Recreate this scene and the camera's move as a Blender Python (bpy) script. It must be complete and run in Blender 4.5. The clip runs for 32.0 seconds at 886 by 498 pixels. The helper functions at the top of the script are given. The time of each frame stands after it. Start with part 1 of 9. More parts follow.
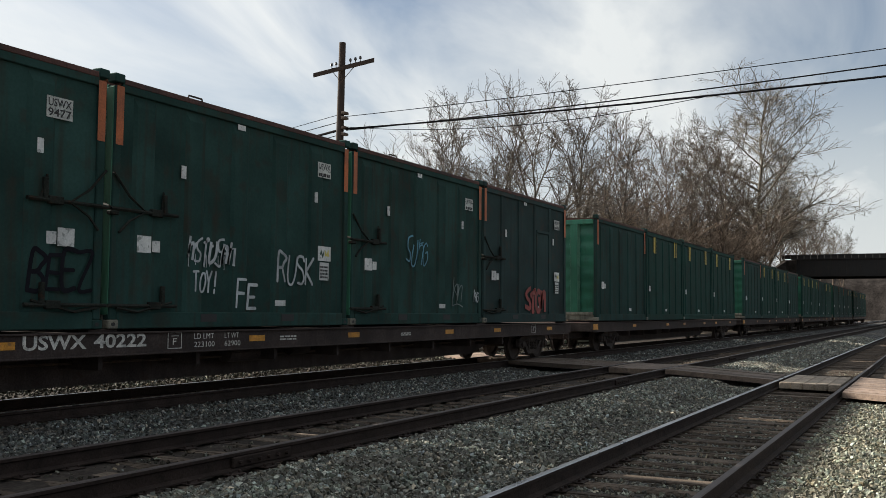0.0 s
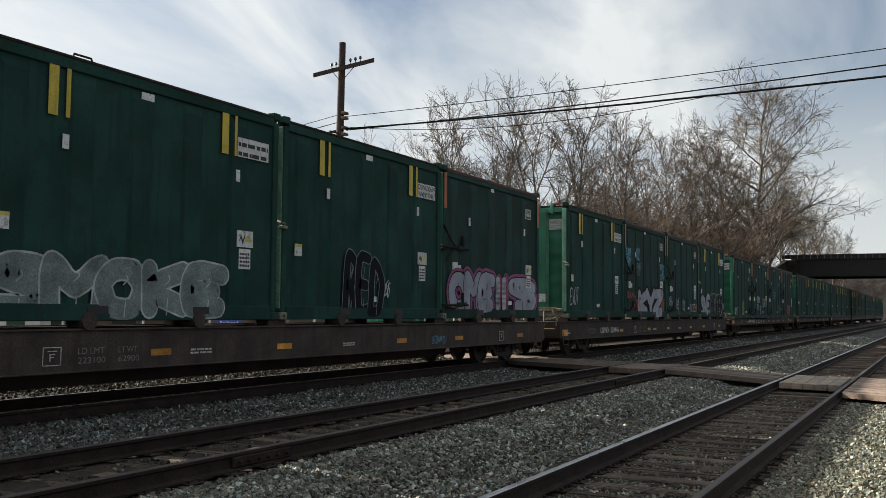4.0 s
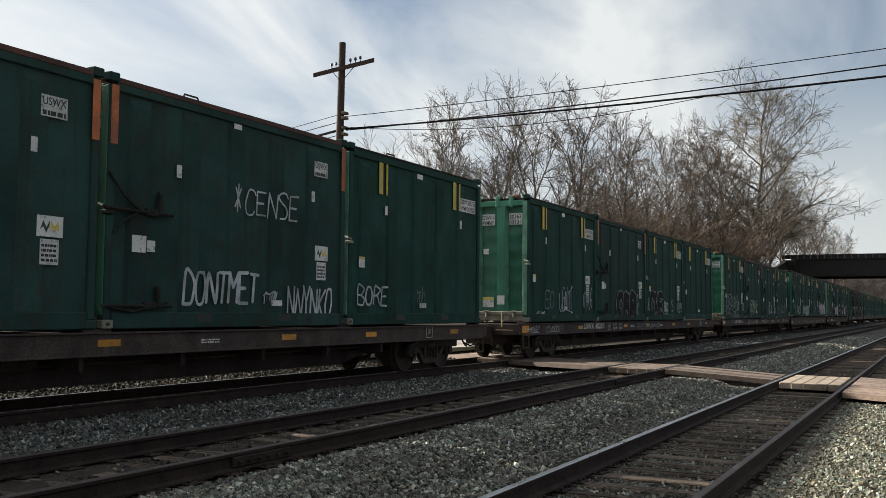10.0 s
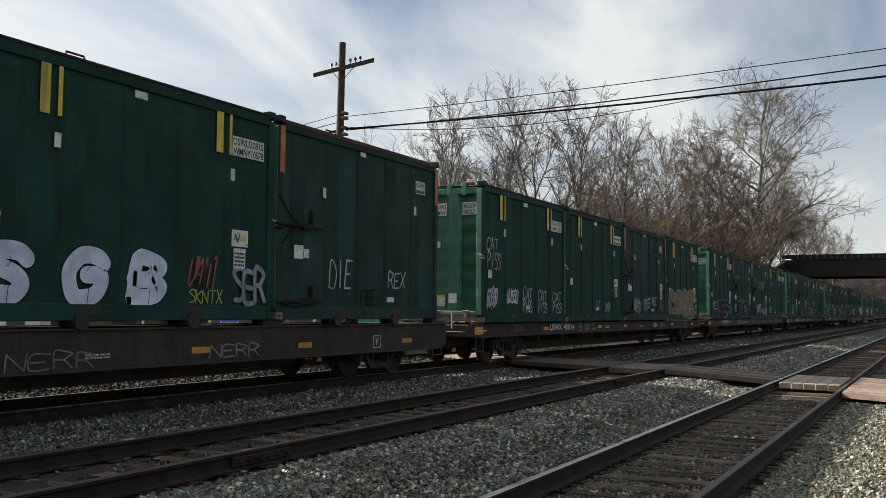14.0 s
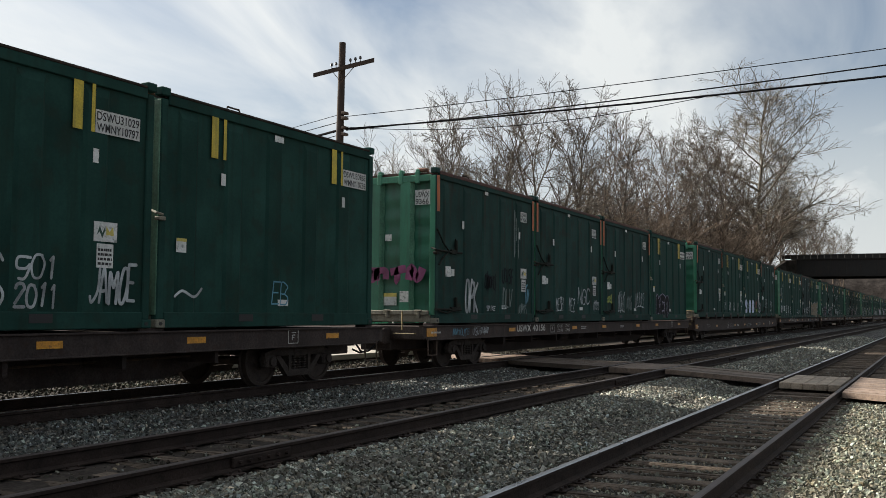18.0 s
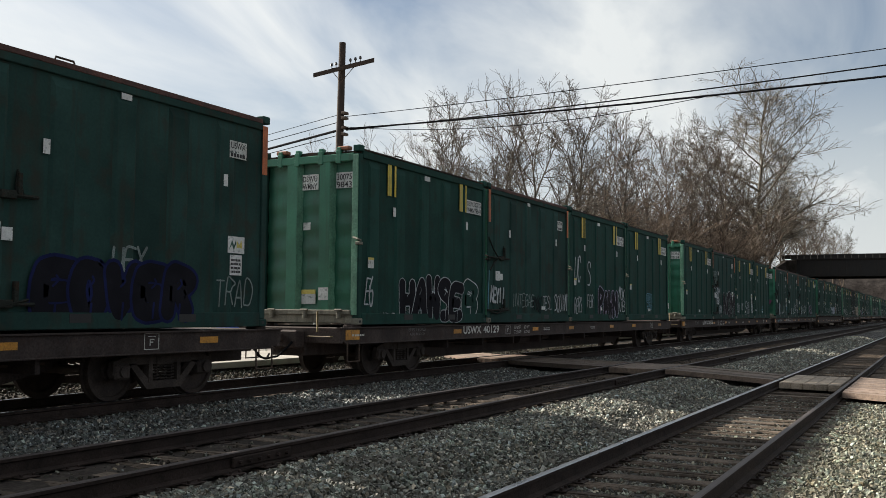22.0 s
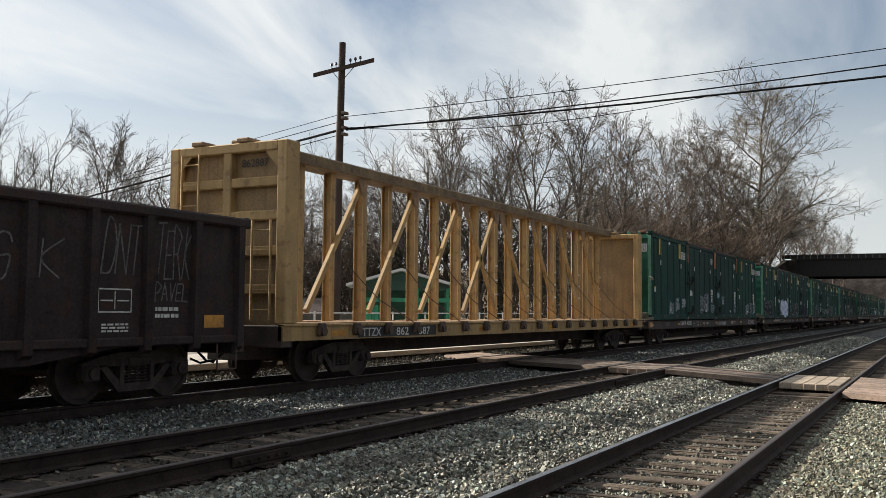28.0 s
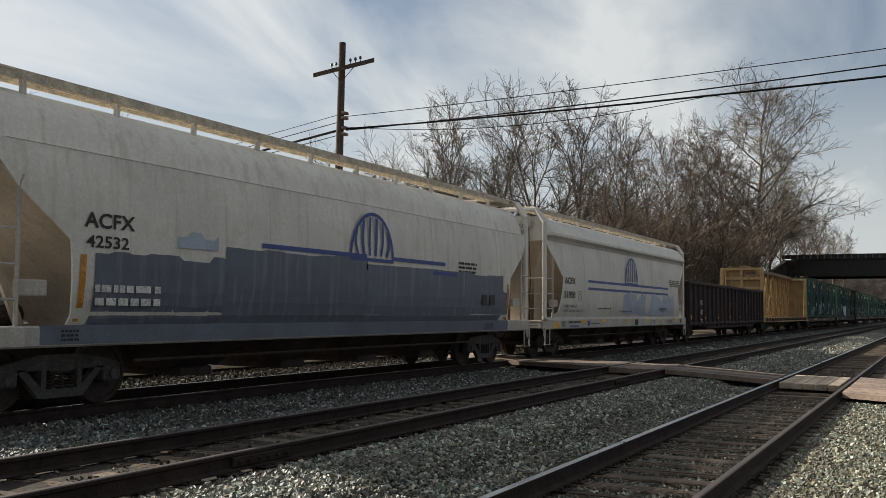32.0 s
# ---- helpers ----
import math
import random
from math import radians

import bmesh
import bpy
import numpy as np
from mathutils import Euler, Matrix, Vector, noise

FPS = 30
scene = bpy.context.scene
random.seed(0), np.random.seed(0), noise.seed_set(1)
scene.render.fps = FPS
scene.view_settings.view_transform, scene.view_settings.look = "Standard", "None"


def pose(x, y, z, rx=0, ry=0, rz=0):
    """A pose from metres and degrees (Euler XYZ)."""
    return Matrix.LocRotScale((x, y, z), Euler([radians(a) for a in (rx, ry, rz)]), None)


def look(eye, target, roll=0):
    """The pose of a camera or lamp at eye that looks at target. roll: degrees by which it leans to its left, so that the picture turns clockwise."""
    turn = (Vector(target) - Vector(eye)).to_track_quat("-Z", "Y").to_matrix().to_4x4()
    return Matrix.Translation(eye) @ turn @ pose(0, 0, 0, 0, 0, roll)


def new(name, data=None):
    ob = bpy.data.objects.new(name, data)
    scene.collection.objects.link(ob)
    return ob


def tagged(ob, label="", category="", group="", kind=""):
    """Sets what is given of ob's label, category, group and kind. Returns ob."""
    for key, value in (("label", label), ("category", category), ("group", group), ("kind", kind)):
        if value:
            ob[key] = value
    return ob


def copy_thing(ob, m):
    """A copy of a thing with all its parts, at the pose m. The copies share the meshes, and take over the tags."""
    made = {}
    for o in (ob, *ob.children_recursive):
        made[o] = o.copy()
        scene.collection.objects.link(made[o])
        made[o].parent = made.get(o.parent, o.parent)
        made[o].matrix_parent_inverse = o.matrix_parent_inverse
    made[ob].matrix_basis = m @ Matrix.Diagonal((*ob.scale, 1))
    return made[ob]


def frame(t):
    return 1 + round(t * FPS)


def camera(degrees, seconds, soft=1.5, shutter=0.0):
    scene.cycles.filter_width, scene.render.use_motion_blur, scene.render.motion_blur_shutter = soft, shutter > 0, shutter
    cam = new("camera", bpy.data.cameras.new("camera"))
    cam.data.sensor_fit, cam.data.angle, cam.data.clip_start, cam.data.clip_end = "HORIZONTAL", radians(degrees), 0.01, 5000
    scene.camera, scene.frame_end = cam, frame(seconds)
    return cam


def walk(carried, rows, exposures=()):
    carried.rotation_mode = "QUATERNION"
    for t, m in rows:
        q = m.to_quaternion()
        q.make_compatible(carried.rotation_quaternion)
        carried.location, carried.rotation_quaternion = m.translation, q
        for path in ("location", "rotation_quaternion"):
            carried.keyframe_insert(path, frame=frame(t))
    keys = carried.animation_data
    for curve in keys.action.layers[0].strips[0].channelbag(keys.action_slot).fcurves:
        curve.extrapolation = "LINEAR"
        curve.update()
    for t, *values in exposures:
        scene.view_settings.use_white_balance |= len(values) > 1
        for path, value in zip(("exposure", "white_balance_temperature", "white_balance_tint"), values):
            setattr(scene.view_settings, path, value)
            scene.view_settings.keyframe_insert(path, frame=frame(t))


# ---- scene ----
# World: x runs along the tracks in the train's direction, y away from the camera, z up; z = 0 is the top of the train's rails.
cam = camera(50.2, 32.0, soft=0.6)
EYE = Vector((0.0, 0.0, 1.374))
YAW, PITCH, ROLL = 27.663, 3.776, 0.448
AIM = Vector((math.cos(radians(YAW)) * math.cos(radians(PITCH)), math.sin(radians(YAW)) * math.cos(radians(PITCH)), math.sin(radians(PITCH))))
STAND = look(EYE, EYE + AIM, ROLL)
walk(cam, [(0.0, STAND), (32.0, STAND)], exposures=[(0.0, 1.0), (28.8, 1.0), (30.0, 0.97), (31.0, 0.79), (32.0, 0.76)])

# ---- light ----
SUN_EL, SUN_AZ = 28.8, 90.5   # degrees above the horizon; degrees from +x towards +y


def build_light():
    d = Vector((math.cos(radians(SUN_AZ)) * math.cos(radians(SUN_EL)), math.sin(radians(SUN_AZ)) * math.cos(radians(SUN_EL)), math.sin(radians(SUN_EL))))
    lamp = bpy.data.lights.new("sun", "SUN")
    lamp.energy, lamp.angle, lamp.color = 5.0, radians(0.8), (1.0, 0.93, 0.82)
    ob = new("sun", lamp)
    ob.matrix_basis = look(d * 60, (0, 0, 0))
    world = bpy.data.worlds.new("sky")
    scene.world = world
    world.use_nodes = True
    n, l = world.node_tree.nodes, world.node_tree.links
    bg = n["Background"]
    sky = n.new("ShaderNodeTexSky")
    sky.sky_type = "NISHITA"
    sky.sun_disc = False
    sky.sun_elevation, sky.sun_rotation = radians(SUN_EL), radians(90 - SUN_AZ)
    sky.air_density, sky.dust_density, sky.ozone_density = 1.0, 2.0, 1.0
    tc = n.new("ShaderNodeTexCoord")
    # thin high cloud: noise on a flat layer overhead
    sep = n.new("ShaderNodeSeparateXYZ")
    l.new(tc.outputs["Generated"], sep.inputs[0])
    up = n.new("ShaderNodeMath"); up.operation = "MAXIMUM"; up.inputs[1].default_value = 0.0
    l.new(sep.outputs["Z"], up.inputs[0])
    add = n.new("ShaderNodeMath"); add.operation = "ADD"; add.inputs[1].default_value = 0.22
    l.new(up.outputs[0], add.inputs[0])
    div = n.new("ShaderNodeVectorMath"); div.operation = "DIVIDE"
    comb = n.new("ShaderNodeCombineXYZ")
    for k in range(3):
        l.new(add.outputs[0], comb.inputs[k])
    l.new(tc.outputs["Generated"], div.inputs[0]); l.new(comb.outputs[0], div.inputs[1])
    mp = n.new("ShaderNodeMapping")
    mp.inputs["Rotation"].default_value = (0, 0, radians(-35))
    mp.inputs["Scale"].default_value = (0.75, 1.5, 0.0)
    mp.inputs["Location"].default_value = CLOUD_AT
    l.new(div.outputs[0], mp.inputs[0])
    no = n.new("ShaderNodeTexNoise")
    no.inputs["Scale"].default_value, no.inputs["Detail"].default_value, no.inputs["Roughness"].default_value, no.inputs["Distortion"].default_value = 1.5, 7, 0.52, 0.5
    l.new(mp.outputs[0], no.inputs["Vector"])
    ramp = n.new("ShaderNodeValToRGB")
    ramp.color_ramp.elements[0].position, ramp.color_ramp.elements[1].position = 0.35, 0.63
    ramp.color_ramp.elements[0].color, ramp.color_ramp.elements[1].color = (0.16, 0.16, 0.16, 1), (1, 1, 1, 1)
    l.new(no.outputs["Fac"], ramp.inputs[0])
    # cloud is brighter round the sun, as thin cloud is
    dot = n.new("ShaderNodeVectorMath"); dot.operation = "DOT_PRODUCT"
    dot.inputs[1].default_value = d
    l.new(tc.outputs["Generated"], dot.inputs[0])
    mr = n.new("ShaderNodeMapRange")
    mr.inputs["From Min"].default_value, mr.inputs["From Max"].default_value = -1.0, 1.0
    l.new(dot.outputs["Value"], mr.inputs[0])
    mixc = n.new("ShaderNodeValToRGB")
    e = mixc.color_ramp.elements
    e[0].position, e[0].color = 0.15, (3.6, 3.8, 4.0, 1)
    e[1].position, e[1].color = 1.0, (9.7, 9.95, 9.95, 1)
    mid = e.new(0.52)
    mid.color = (7.4, 7.75, 7.8, 1)
    l.new(mr.outputs[0], mixc.inputs[0])
    blue = n.new("ShaderNodeMix"); blue.data_type = "RGBA"; blue.blend_type = "MULTIPLY"; blue.inputs[0].default_value = 1
    blue.inputs[7].default_value = (0.85, 0.93, 1.0, 1)
    l.new(sky.outputs[0], blue.inputs[6])
    mix = n.new("ShaderNodeMix"); mix.data_type = "RGBA"
    # low down the thin cloud closes into a pale haze
    low = n.new("ShaderNodeMapRange"); low.interpolation_type = "SMOOTHSTEP"
    low.inputs["From Min"].default_value, low.inputs["From Max"].default_value = 0.34, 0.02
    low.inputs["To Min"].default_value, low.inputs["To Max"].default_value = 0.0, 0.92
    l.new(sep.outputs["Z"], low.inputs[0])
    most = n.new("ShaderNodeMath"); most.operation = "MAXIMUM"
    l.new(ramp.outputs[0], most.inputs[0]); l.new(low.outputs[0], most.inputs[1])
    l.new(most.outputs[0], mix.inputs[0]); l.new(blue.outputs[2], mix.inputs[6]); l.new(mixc.outputs[0], mix.inputs[7])
    l.new(mix.outputs[2], bg.inputs["Color"])
    bg.inputs["Strength"].default_value = 0.05


CLOUD_AT = (0.4, 3.2, 0.0)
build_light()


# ---- materials ----
def surface(name, color, rough=0.6, metal=0.0, vary=0.25, scale=2.0, grain=40.0, bump=0.15, streak=None, streak_amount=0.5, spot=None, spot_amount=0.3, rnd=0.1, spec=0.5, island=False, fleck=0.8):
    """A painted, metal, wood or stone surface: base colour with soft stains and fine grain, optional running streaks and spots of a second colour."""
    m = bpy.data.materials.new(name)
    m.use_nodes = True
    n, l = m.node_tree.nodes, m.node_tree.links
    b = n["Principled BSDF"]
    b.inputs["Roughness"].default_value, b.inputs["Metallic"].default_value = rough, metal
    b.inputs["Specular IOR Level"].default_value = spec
    tc = n.new("ShaderNodeTexCoord")
    info = n.new("ShaderNodeObjectInfo")
    off = n.new("ShaderNodeVectorMath"); off.operation = "ADD"
    mul = n.new("ShaderNodeMath"); mul.operation = "MULTIPLY"; mul.inputs[1].default_value = 37.0
    l.new(info.outputs["Random"], mul.inputs[0])
    l.new(tc.outputs["Object"], off.inputs[0]); l.new(mul.outputs[0], off.inputs[1])

    def noise_at(s, detail, stretch=None):
        t = n.new("ShaderNodeTexNoise")
        t.inputs["Scale"].default_value, t.inputs["Detail"].default_value = s, detail
        if stretch:
            mp = n.new("ShaderNodeMapping"); mp.inputs["Scale"].default_value = stretch
            l.new(off.outputs[0], mp.inputs[0]); l.new(mp.outputs[0], t.inputs["Vector"])
        else:
            l.new(off.outputs[0], t.inputs["Vector"])
        return t

    def mixed(fac, a, c, mode="MIX"):
        x = n.new("ShaderNodeMix"); x.data_type = "RGBA"; x.blend_type = mode
        for sock, val in ((x.inputs[0], fac), (x.inputs[6], a), (x.inputs[7], c)):
            if isinstance(val, (int, float)):
                sock.default_value = val
            elif isinstance(val, tuple):
                sock.default_value = (*val, 1) if len(val) == 3 else val
            else:
                l.new(val, sock)
        return x.outputs[2]

    def ramped(sock, lo, hi):
        r = n.new("ShaderNodeMapRange")
        r.inputs["From Min"].default_value, r.inputs["From Max"].default_value = lo, hi
        l.new(sock, r.inputs[0])
        return r.outputs[0]

    big, fine = noise_at(scale, 4), noise_at(grain, 3)
    col = mixed(ramped(big.outputs["Fac"], 0.3, 0.7), tuple(c * (1 - vary) for c in color), tuple(min(1, c * (1 + vary)) for c in color))
    g = n.new("ShaderNodeMapRange"); g.inputs["To Min"].default_value, g.inputs["To Max"].default_value = 1 - vary * fleck, 1 + vary * fleck
    g.inputs["From Min"].default_value, g.inputs["From Max"].default_value = 0.3, 0.7
    l.new(fine.outputs["Fac"], g.inputs[0])
    hsv = n.new("ShaderNodeHueSaturation")
    l.new(col, hsv.inputs["Color"])
    who = info.outputs["Random"]
    if island:
        geo = n.new("ShaderNodeNewGeometry")
        who = geo.outputs["Random Per Island"]
    rv = n.new("ShaderNodeMapRange"); rv.inputs["To Min"].default_value, rv.inputs["To Max"].default_value = 1 - rnd, 1 + rnd
    l.new(who, rv.inputs[0])
    val = n.new("ShaderNodeMath"); val.operation = "MULTIPLY"
    l.new(g.outputs[0], val.inputs[0]); l.new(rv.outputs[0], val.inputs[1]); l.new(val.outputs[0], hsv.inputs["Value"])
    col = hsv.outputs[0]
    if spot:
        s = noise_at(scale * 3.3, 8)
        f = n.new("ShaderNodeMath"); f.operation = "MULTIPLY"; f.inputs[1].default_value = spot_amount
        l.new(ramped(s.outputs["Fac"], 0.56, 0.66), f.inputs[0])
        col = mixed(f.outputs[0], col, spot)
    if streak:
        s = noise_at(1.0, 6, (7.0, 7.0, 0.45))
        f = n.new("ShaderNodeMath"); f.operation = "MULTIPLY"; f.inputs[1].default_value = streak_amount
        l.new(ramped(s.outputs["Fac"], 0.52, 0.72), f.inputs[0])
        col = mixed(f.outputs[0], col, streak)
    l.new(col, b.inputs["Base Color"])
    rr = n.new("ShaderNodeMapRange"); rr.inputs["To Min"].default_value, rr.inputs["To Max"].default_value = max(0.05, rough - 0.12), min(1, rough + 0.12)
    l.new(big.outputs["Fac"], rr.inputs[0]); l.new(rr.outputs[0], b.inputs["Roughness"])
    if bump:
        bp = n.new("ShaderNodeBump"); bp.inputs["Strength"].default_value = bump; bp.inputs["Distance"].default_value = 0.02
        l.new(fine.outputs["Fac"], bp.inputs["Height"]); l.new(bp.outputs[0], b.inputs["Normal"])
    return m


RUST = (0.12, 0.05, 0.03)
